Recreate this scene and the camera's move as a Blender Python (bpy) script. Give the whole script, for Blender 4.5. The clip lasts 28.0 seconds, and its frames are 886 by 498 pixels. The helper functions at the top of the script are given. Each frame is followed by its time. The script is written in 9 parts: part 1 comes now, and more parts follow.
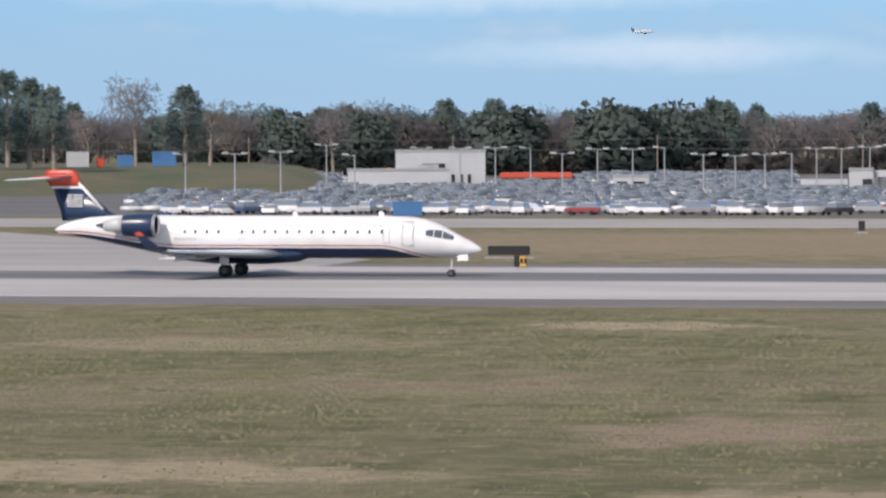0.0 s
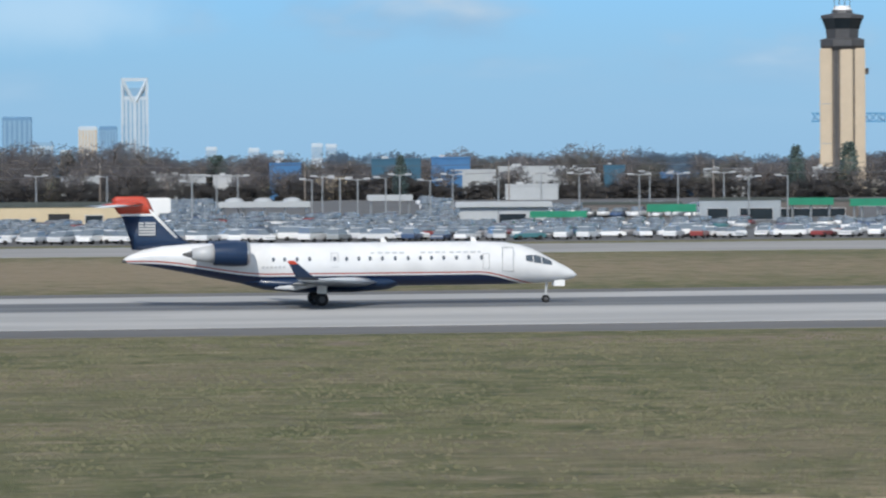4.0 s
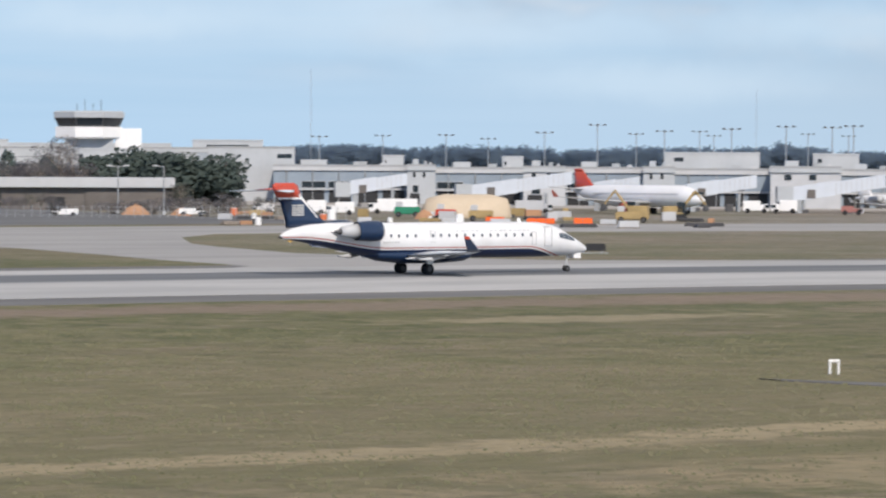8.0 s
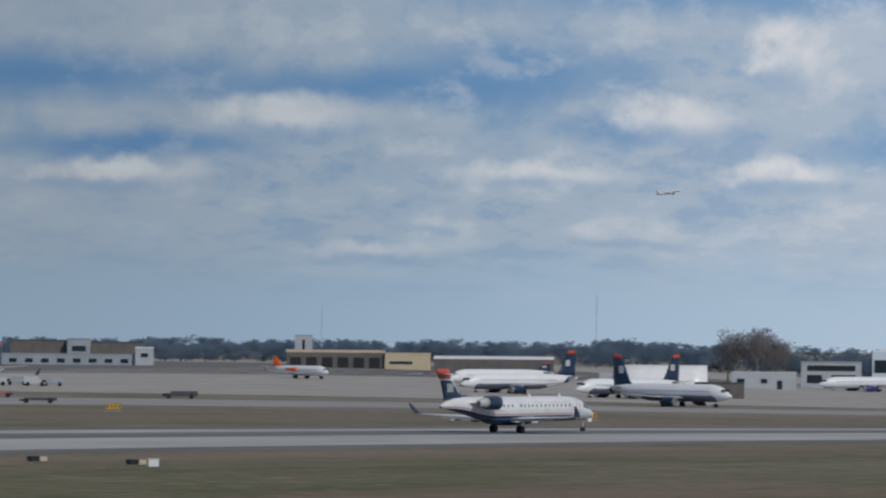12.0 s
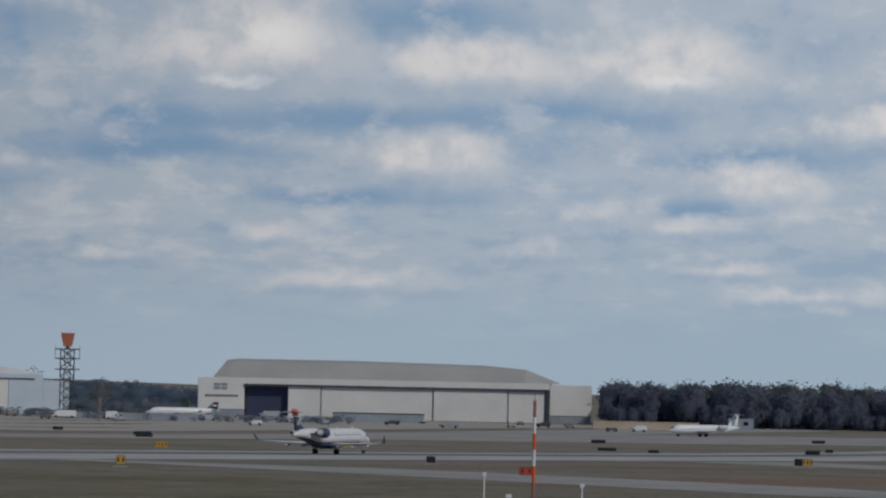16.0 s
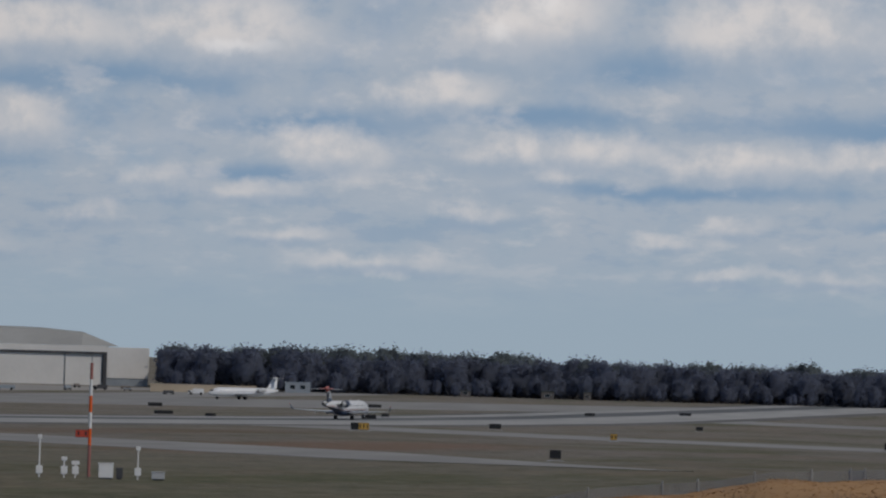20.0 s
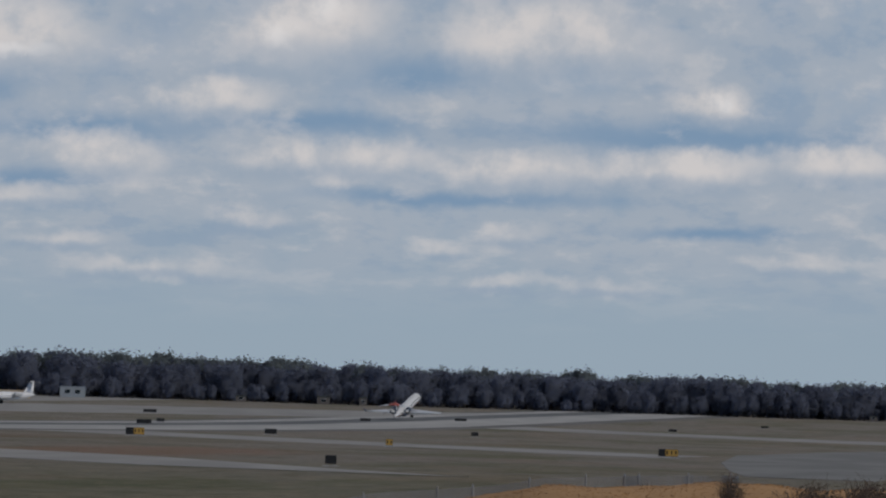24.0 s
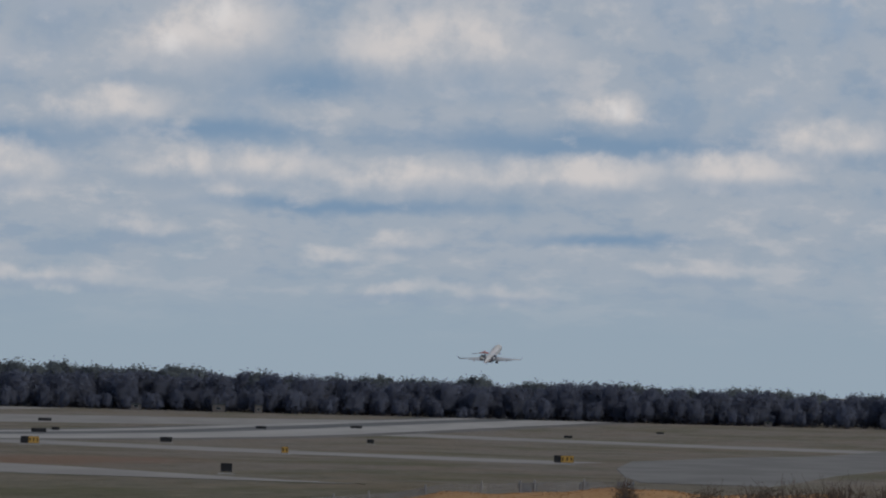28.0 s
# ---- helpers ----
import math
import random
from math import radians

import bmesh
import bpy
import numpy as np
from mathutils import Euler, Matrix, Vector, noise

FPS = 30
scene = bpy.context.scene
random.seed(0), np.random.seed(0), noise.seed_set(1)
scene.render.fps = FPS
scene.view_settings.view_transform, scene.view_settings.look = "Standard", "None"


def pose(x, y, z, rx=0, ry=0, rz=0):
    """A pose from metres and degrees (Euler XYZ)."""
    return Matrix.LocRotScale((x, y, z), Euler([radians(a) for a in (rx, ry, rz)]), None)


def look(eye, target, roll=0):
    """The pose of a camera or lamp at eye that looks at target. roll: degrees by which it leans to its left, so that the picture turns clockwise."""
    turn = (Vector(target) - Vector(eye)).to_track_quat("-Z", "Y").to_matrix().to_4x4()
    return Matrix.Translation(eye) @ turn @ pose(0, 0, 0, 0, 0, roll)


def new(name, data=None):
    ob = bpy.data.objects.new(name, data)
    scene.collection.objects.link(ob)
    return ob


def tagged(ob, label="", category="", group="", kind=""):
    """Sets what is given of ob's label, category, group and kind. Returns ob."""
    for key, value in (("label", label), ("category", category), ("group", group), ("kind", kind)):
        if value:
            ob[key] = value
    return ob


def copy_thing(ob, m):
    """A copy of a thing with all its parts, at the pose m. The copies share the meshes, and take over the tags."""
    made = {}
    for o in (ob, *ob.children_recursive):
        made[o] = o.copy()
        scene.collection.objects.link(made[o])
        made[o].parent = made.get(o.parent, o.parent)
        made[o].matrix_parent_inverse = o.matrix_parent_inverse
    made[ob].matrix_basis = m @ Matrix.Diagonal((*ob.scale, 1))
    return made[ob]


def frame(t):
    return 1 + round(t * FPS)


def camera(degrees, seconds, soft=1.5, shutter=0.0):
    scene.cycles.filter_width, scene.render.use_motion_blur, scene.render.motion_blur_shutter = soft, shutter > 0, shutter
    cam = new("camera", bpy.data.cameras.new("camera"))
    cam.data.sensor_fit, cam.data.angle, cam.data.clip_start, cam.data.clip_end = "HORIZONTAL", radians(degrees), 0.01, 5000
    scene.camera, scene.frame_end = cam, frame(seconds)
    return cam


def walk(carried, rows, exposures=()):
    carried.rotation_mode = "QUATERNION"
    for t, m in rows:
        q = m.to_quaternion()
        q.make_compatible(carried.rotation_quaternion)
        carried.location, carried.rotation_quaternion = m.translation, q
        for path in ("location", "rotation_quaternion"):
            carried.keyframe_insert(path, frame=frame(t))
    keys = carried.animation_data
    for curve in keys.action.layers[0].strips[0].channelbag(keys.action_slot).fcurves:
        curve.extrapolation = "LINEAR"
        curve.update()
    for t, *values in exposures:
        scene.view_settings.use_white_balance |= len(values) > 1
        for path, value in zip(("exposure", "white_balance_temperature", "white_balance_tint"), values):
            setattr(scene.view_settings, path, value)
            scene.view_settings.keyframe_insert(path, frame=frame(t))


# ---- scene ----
import itertools

EYE = Vector((0.0, 0.0, 10.02))
DROP = -8.77

# ---- camera: stands on the overlook, pans after the jet (seconds, heading, tilt, roll) ----
cam = camera(12.542, 28.0, soft=2.2, shutter=0.15)
PAN = [
    (0, -13.449, -1.527, -0.220),
    (0.5, -11.720, -2.897, 0.000),
    (0.8, -10.054, -1.260, -0.290),
    (1, -10.873, -1.449, -0.471),
    (1.5, -6.773, -0.977, -0.466),
    (2, -3.610, -0.491, -0.756),
    (2.5, -1.368, -0.693, -0.716),
    (3, 2.352, -1.397, -0.528),
    (3.5, 6.763, -1.184, -0.393),
    (4, 8.957, -1.176, -0.400),
    (4.5, 12.058, -1.725, -0.139),
    (6.5, 25.385, -1.587, 0.137),
    (7, 30.922, -1.329, 0.507),
    (7.5, 33.987, -1.563, 0.451),
    (8, 35.463, -1.271, 0.247),
    (8.5, 40.082, -1.022, 0.197),
    (9, 44.343, -1.177, 0.301),
    (9.5, 45.043, -0.511, 0.089),
    (10, 46.159, 0.315, 0.103),
    (10.5, 48.110, 0.657, -0.055),
    (11, 50.138, 0.776, 0.014),
    (11.5, 52.311, 1.138, 0.480),
    (12, 53.812, 1.303, 0.498),
    (13, 59.727, 1.530, 0.235),
    (13.5, 62.004, 1.279, 0.723),
    (15.5, 66.915, 1.380, 1.298),
    (16, 67.618, 1.789, 1.181),
    (16.5, 68.270, 1.607, 1.199),
    (17, 68.857, 1.652, 1.060),
    (17.5, 69.597, 1.507, 1.362),
    (18, 70.557, 1.584, 1.288),
    (18.5, 70.916, 1.749, 1.312),
    (19, 72.299, 1.728, 1.982),
    (19.5, 72.594, 1.585, 1.359),
    (20, 73.897, 1.416, 1.589),
    (20.5, 73.939, 1.662, 1.571),
    (21, 74.410, 1.620, 1.445),
    (21.5, 75.092, 1.335, 1.364),
    (22, 75.975, 1.547, 1.498),
    (22.5, 75.839, 1.640, 1.507),
    (24.5, 77.539, 1.514, 1.573),
    (25, 77.727, 1.417, 1.240),
    (25.5, 77.761, 1.527, 1.298),
    (26, 77.727, 1.623, 1.056),
    (26.5, 78.213, 1.647, 1.339),
    (27, 78.315, 1.597, 1.422),
    (27.5, 78.363, 1.624, 1.446),
    (28, 78.560, 1.724, 1.538),
]


def aim(az, el, roll):
    a, e = radians(az), radians(el)
    way = Vector((math.sin(a) * math.cos(e), math.cos(a) * math.cos(e), math.sin(e)))
    return look(EYE, EYE + way * 100, roll)


walk(cam, [(t, aim(az, el, roll)) for t, az, el, roll in PAN],
     [(0.0, 0.32, 6925, 17), (1.0, 0.36, 6600, 10), (2.0, -0.03, 6700, 12), (3.0, 0.02, 6300, 9), (4.5, 0.2, 6425, 8), (6.5, 0.32, 6775, 12), (8.0, 0.26, 6800, 13), (9.0, 0.14, 6650, 14),
      (10.0, -0.18, 6600, 14), (11.0, -0.44, 6350, 11), (12.0, -0.74, 6300, 10), (13.0, -0.95, 6250, 8.5), (17.0, -1.24, 6400, 10), (22.0, -1.3, 6450, 11), (28.0, -1.33, 6450, 11)])

# ---- world and sun ----
SUN_AZ, SUN_EL = 203.0, 37.0
world = bpy.data.worlds.new("sky")
scene.world = world
world.use_nodes = True


# cumulus over the field: heading and elevation of the middle, half width and half height, in degrees
CLOUD_BASES = ((49.5, 2.75, 1.7, 0.2), (48, 3.75, 2.5, 0.35), (55, 3.9, 1.6, 0.4), (53.2, 3.6, 2.5, 0.28), (58.3, 4.9, 3.0, 0.3), (60.4, 2.75, 1.2, 0.25), (63.4, 3.55, 1.1, 0.25), (67.3, 5.05, 1.3, 0.3),
               (66.1, 3.6, 2.0, 0.22), (69.3, 3.75, 1.5, 0.2), (63.7, 3.15, 1.4, 0.2), (66.1, 2.5, 1.2, 0.15), (71.3, 2.4, 1.0, 0.12), (72.0, 3.15, 1.5, 0.2), (75.0, 3.3, 1.4, 0.16), (76.6, 4.05, 0.8, 0.3),
               (80.6, 3.25, 2.3, 0.25), (77.3, 2.3, 1.9, 0.11), (81.1, 1.9, 1.1, 0.1), (56.6, 3.0, 1.0, 0.2))
CLOUD_HEADS = ((44.7, 3.04, 0.75, 0.26), (44.4, 2.36, 0.8, 0.3), (46.5, 2.4, 0.9, 0.32), (49.1, 2.36, 1.2, 0.2), (51.5, 3.2, 1.1, 0.3), (55.06, 2.38, 1.15, 0.2), (58.6, 2.4, 0.75, 0.22), (57.1, 3.2, 0.8, 0.3), (58.7, 4.1, 0.5, 0.5),
               (67.5, 3.08, 0.95, 0.42), (72.2, 2.75, 0.9, 0.3), (73.8, 3.6, 0.8, 0.3), (75.6, 2.82, 1.3, 0.28), (78.2, 2.75, 1.1, 0.3), (80.4, 2.8, 1.2, 0.25), (82.6, 2.95, 1.0, 0.25), (84.0, 3.4, 0.8, 0.3), (81.0, 3.72, 0.45, 0.28),
               (64.9, 4.6, 1.4, 0.7), (68.1, 4.4, 1.2, 0.4), (70.7, 4.4, 1.3, 0.5), (75.2, 4.75, 1.0, 0.65), (78.6, 4.6, 1.5, 0.55))
BRIGHT_CORES = ((75.4, 5.0, 0.4, 0.32), (74.8, 4.6, 0.35, 0.22), (65.2, 4.75, 0.6, 0.32), (64.6, 4.1, 0.5, 0.12), (81.0, 3.75, 0.28, 0.18), (70.9, 4.2, 0.5, 0.14), (49.2, 2.42, 0.5, 0.1), (46.6, 2.55, 0.4, 0.12))
VEILS = ((-7.6, 2.9, 2.4, 0.7), (-13.5, 2.05, 4.5, 0.18), (-10.5, 1.25, 3.0, 0.22), (3.4, 2.2, 1.8, 0.5), (35.5, 1.9, 2.6, 0.45), (31.0, 2.0, 2.0, 0.25), (41.5, 1.9, 3.0, 0.35), (38.5, 1.1, 2.4, 0.3))
SMALL_HEADS = ((46.5, 1.3, 1.2, 0.14), (52.9, 1.25, 0.9, 0.13), (53.5, 1.66, 0.5, 0.15), (61.9, 1.88, 0.4, 0.17), (65.2, 1.98, 0.45, 0.18), (62.9, 1.6, 0.5, 0.12), (68.95, 1.78, 0.5, 0.18), (71.6, 1.58, 0.8, 0.13), (69.9, 2.37, 0.6, 0.2), (71.1, 2.15, 0.9, 0.14),
               (74.4, 1.96, 0.55, 0.16), (76.9, 1.62, 0.4, 0.12), (78.0, 1.8, 0.4, 0.15), (79.4, 1.1, 0.7, 0.13), (77.9, 1.12, 0.7, 0.13), (66.5, 1.3, 1.4, 0.16), (61.5, 2.9, 0.7, 0.18), (82.2, 1.5, 0.8, 0.13), (73.0, 1.2, 1.2, 0.14), (56.5, 1.5, 0.9, 0.13))


def wire_world():
    nt = world.node_tree
    nt.nodes.clear()
    N, L = nt.nodes.new, nt.links.new

    def val(op, a, b=None, c=None):
        n = N("ShaderNodeMath")
        n.operation = op
        for i, v in enumerate((a, b, c)):
            if v is None:
                continue
            if isinstance(v, (int, float)):
                n.inputs[i].default_value = v
            else:
                L(v, n.inputs[i])
        return n.outputs[0]

    def smooth(x, lo, hi, a=0.0, b=1.0):
        n = N("ShaderNodeMapRange")
        n.interpolation_type = "SMOOTHSTEP"
        L(x, n.inputs[0])
        for i, v in enumerate((lo, hi, a, b)):
            n.inputs[i + 1].default_value = v
        return n.outputs[0]

    def mix(f, a, b):
        n = N("ShaderNodeMix")
        n.data_type = "RGBA"
        if isinstance(f, (int, float)):
            n.inputs[0].default_value = f
        else:
            L(f, n.inputs[0])
        for i, v in ((6, a), (7, b)):
            if isinstance(v, tuple):
                n.inputs[i].default_value = (*v, 1)
            else:
                L(v, n.inputs[i])
        return n.outputs[2]

    co = N("ShaderNodeTexCoord")
    sep = N("ShaderNodeSeparateXYZ")
    L(co.outputs["Generated"], sep.inputs[0])
    x, y, z = sep.outputs
    az = val("ARCTAN2", x, y)
    zz = val("MAXIMUM", z, 0.0)
    v = val("LOGARITHM", val("ADD", zz, 0.035), math.e)

    def cloud(u_scale, v_scale, dv, seed, detail, rough):
        c = N("ShaderNodeCombineXYZ")
        L(val("MULTIPLY", az, u_scale), c.inputs[0])
        L(val("MULTIPLY", val("ADD", v, dv), v_scale), c.inputs[1])
        c.inputs[2].default_value = seed
        n = N("ShaderNodeTexNoise")
        n.inputs["Scale"].default_value = 1.0
        n.inputs["Detail"].default_value = detail
        n.inputs["Roughness"].default_value = rough
        L(c.outputs[0], n.inputs["Vector"])
        return n.outputs["Fac"]

    sky = N("ShaderNodeTexSky")
    sky.sky_type = "NISHITA"
    sky.sun_disc = False
    sky.sun_elevation = radians(SUN_EL)
    sky.sun_rotation = radians(SUN_AZ)
    sky.air_density, sky.dust_density, sky.ozone_density = 1.0, 1.2, 2.0
    dim = N("ShaderNodeMix")
    dim.data_type = "RGBA"
    dim.blend_type = "MULTIPLY"
    dim.inputs[0].default_value = 1.0
    L(sky.outputs[0], dim.inputs[6])
    dim.inputs[7].default_value = (0.054, 0.088, 0.140, 1)
    clear = dim.outputs[2]
    # broken cumulus in rows, flat grey-blue bases and lumpy bright tops, thicker towards the south
    def lumps(dv):
        a = cloud(9.0, 3.0, dv, 3.1, 1.5, 0.45)
        b = cloud(32.0, 5.5, dv, 9.3, 2.0, 0.45)
        c = cloud(95.0, 14.0, dv, 5.7, 3.0, 0.5)
        n = val("ADD", val("MULTIPLY", a, 0.47), val("MULTIPLY", b, 0.41))
        return val("ADD", n, val("MULTIPLY", c, 0.12)), c
    big, fine = lumps(0.0)
    up, _ = lumps(0.10)
    wide = cloud(4.5, 3.0, 0.0, 8.4, 2.0, 0.5)
    cover = smooth(az, 0.60, 0.84, -0.11, 0.07)
    body_ = val("ADD", val("ADD", big, cover), val("MULTIPLY", val("SUBTRACT", wide, 0.5), 0.35))
    mask = smooth(body_, 0.36, 0.60)
    lit = smooth(val("SUBTRACT", big, up), -0.10, 0.15)
    lit = val("MULTIPLY", lit, smooth(body_, 0.42, 0.60, 0.55, 1.0))
    shade = mix(lit, (0.275, 0.345, 0.435), (0.61, 0.585, 0.585))
    # thin haze low over the horizon, and a thin white veil over the terminal
    haze = smooth(zz, 0.0, 0.066, 0.92, 0.0)
    haze = val("MULTIPLY", haze, smooth(az, 0.35, 0.75, 0.75, 1.0))
    pale = mix(smooth(az, 0.95, 1.25), mix(smooth(az, 0.4, 0.85), (0.40, 0.555, 0.70), (0.50, 0.565, 0.63)), (0.345, 0.425, 0.485))
    thin = val("MULTIPLY", smooth(az, 0.22, 0.48, 0.0, 0.84), smooth(az, 0.62, 0.80, 1.0, 0.0))
    thin = val("MULTIPLY", thin, smooth(cloud(6.0, 7.0, 0.0, 1.7, 5.0, 0.55), 0.30, 0.62, 0.72, 1.05))
    back = mix(thin, clear, (0.56, 0.615, 0.67))
    gaps = smooth(az, 0.66, 0.90, 0.0, 0.85)
    back = mix(gaps, back, mix(smooth(az, 0.85, 1.2), (0.20, 0.325, 0.475), (0.265, 0.38, 0.51)))
    mask = val("MULTIPLY", mask, smooth(zz, 0.008, 0.036, 0.0, 0.97))
    out = mix(val("MULTIPLY", mask, smooth(az, 0.7, 0.95, 1.0, 0.7)), back, shade)
    out = mix(haze, out, pale)
    # rows of flat-based cumulus: dark bases first, then the lit heads, far ones before near ones
    deg = N("ShaderNodeCombineXYZ")
    L(val("MULTIPLY", az, 57.2958), deg.inputs[0])
    L(val("MULTIPLY", z, 57.2958), deg.inputs[1])

    def ruffle(scale, detail, amount):
        n = N("ShaderNodeTexNoise")
        n.inputs["Scale"].default_value, n.inputs["Detail"].default_value, n.inputs["Roughness"].default_value = scale, detail, 0.58
        L(deg.outputs[0], n.inputs["Vector"])
        c, m = N("ShaderNodeVectorMath"), N("ShaderNodeVectorMath")
        c.operation, m.operation = "SUBTRACT", "MULTIPLY"
        L(n.outputs["Color"], c.inputs[0])
        c.inputs[1].default_value = (0.5, 0.5, 0.5)
        L(c.outputs[0], m.inputs[0])
        m.inputs[1].default_value = amount
        a = N("ShaderNodeVectorMath")
        L(deg.outputs[0], a.inputs[0])
        L(m.outputs[0], a.inputs[1])
        return a.outputs[0], n.outputs["Fac"]

    def blot(at, row, lo, hi, amount):
        a, e, hw, hh = row
        m, ln = N("ShaderNodeVectorMath"), N("ShaderNodeVectorMath")
        m.operation, ln.operation = "MULTIPLY_ADD", "LENGTH"
        L(at, m.inputs[0])
        m.inputs[1].default_value, m.inputs[2].default_value = (1 / hw, 1 / hh, 0), (-a / hw, -e / hh, 0)
        L(m.outputs[0], ln.inputs[0])
        return smooth(ln.outputs["Value"], lo, hi, amount, 0.0)

    soft, broad = ruffle(0.8, 4.0, (1.9, 0.5, 0.0))
    crisp, tone = ruffle(1.25, 5.0, (1.5, 0.7, 0.0))
    south_sky = smooth(az, 0.85, 1.2)
    cloud_grey = mix(south_sky, (0.52, 0.535, 0.565), (0.40, 0.45, 0.505))
    veil = val("MULTIPLY", smooth(az, 0.66, 0.86, 0.0, 0.85), smooth(zz, 0.006, 0.03))
    out = mix(val("MULTIPLY", veil, smooth(broad, 0.34, 0.56, 0.45, 1.0)), out, cloud_grey)
    far_blue = mix(south_sky, (0.175, 0.315, 0.50), (0.215, 0.325, 0.455))
    for row in CLOUD_BASES:
        out = mix(blot(soft, (row[0], row[1], row[2] * 1.25, row[3] * 1.1), 0.1, 1.5, 0.95), out, far_blue)
    relief = smooth(tone, 0.33, 0.60)
    lit_head = mix(south_sky, (0.84, 0.75, 0.70), (0.715, 0.67, 0.635))
    face = mix(relief, mix(0.35, cloud_grey, lit_head), lit_head)
    under = mix(0.5, far_blue, cloud_grey)
    # ragged thin cloud between the heads
    rags = cloud(50.0, 8.5, 0.0, 2.6, 6.0, 0.6)
    where = val("MULTIPLY", smooth(az, 0.74, 0.95), smooth(zz, 0.004, 0.034))
    out = mix(val("MULTIPLY", smooth(rags, 0.34, 0.48, 0.4, 0.0), where), out, far_blue)
    out = mix(val("MULTIPLY", smooth(rags, 0.50, 0.68, 0.0, 0.34), where), out, lit_head)
    for rows, lo, hi, amount in ((SMALL_HEADS, 0.1, 1.25, 0.55), (CLOUD_HEADS, 0.38, 1.22, 0.88)):
        for a, e, hw, hh in rows:
            out = mix(blot(crisp, (a, e, hw * 1.2, hh * 1.15), lo, hi, amount), out, face)
            out = mix(blot(soft, (a, e - 0.85 * hh, hw * 1.2, hh * 0.6), 0.1, 1.4, 0.6), out, under)
    for row in BRIGHT_CORES:
        out = mix(blot(crisp, row, 0.1, 1.3, 0.45), out, (0.88, 0.84, 0.80))
    # thin high veils over the north and the terminal
    for row in VEILS:
        out = mix(blot(soft, row, 0.1, 1.5, 0.5), out, (0.62, 0.68, 0.73))
    # brighter towards the sun's side
    glow = N("ShaderNodeVectorMath")
    glow.operation = "SCALE"
    L(out, glow.inputs[0])
    L(smooth(az, 0.80, 1.27, 1.0, 2.2), glow.inputs["Scale"])
    cool = N("ShaderNodeMix")
    cool.data_type, cool.blend_type = "RGBA", "MULTIPLY"
    cool.inputs[0].default_value = 1.0
    L(glow.outputs[0], cool.inputs[6])
    L(mix(smooth(az, 0.9, 1.15), (0.86, 1.0, 1.11), (0.985, 1.0, 1.025)), cool.inputs[7])
    # broken cloud overhead
    over = val("MULTIPLY", smooth(zz, 0.14, 0.40), smooth(cloud(2.0, 2.0, 0.0, 4.4, 4.0, 0.55), 0.35, 0.6, 0.55, 0.9))
    out = mix(over, cool.outputs[2], (0.345, 0.36, 0.385))
    bg = N("ShaderNodeBackground")
    bg.inputs["Strength"].default_value = 1.0
    L(out, bg.inputs["Color"])
    o = N("ShaderNodeOutputWorld")
    L(bg.outputs[0], o.inputs[0])


wire_world()
sun_data = bpy.data.lights.new("sun", "SUN")
sun_data.energy, sun_data.angle, sun_data.color = 3.1, radians(1.2), (1.0, 0.93, 0.84)
sun = new("sun", sun_data)
sun.matrix_world = look(Vector((math.sin(radians(SUN_AZ)) * math.cos(radians(SUN_EL)), math.cos(radians(SUN_AZ)) * math.cos(radians(SUN_EL)), math.sin(radians(SUN_EL)))) * 100, (0, 0, 0))


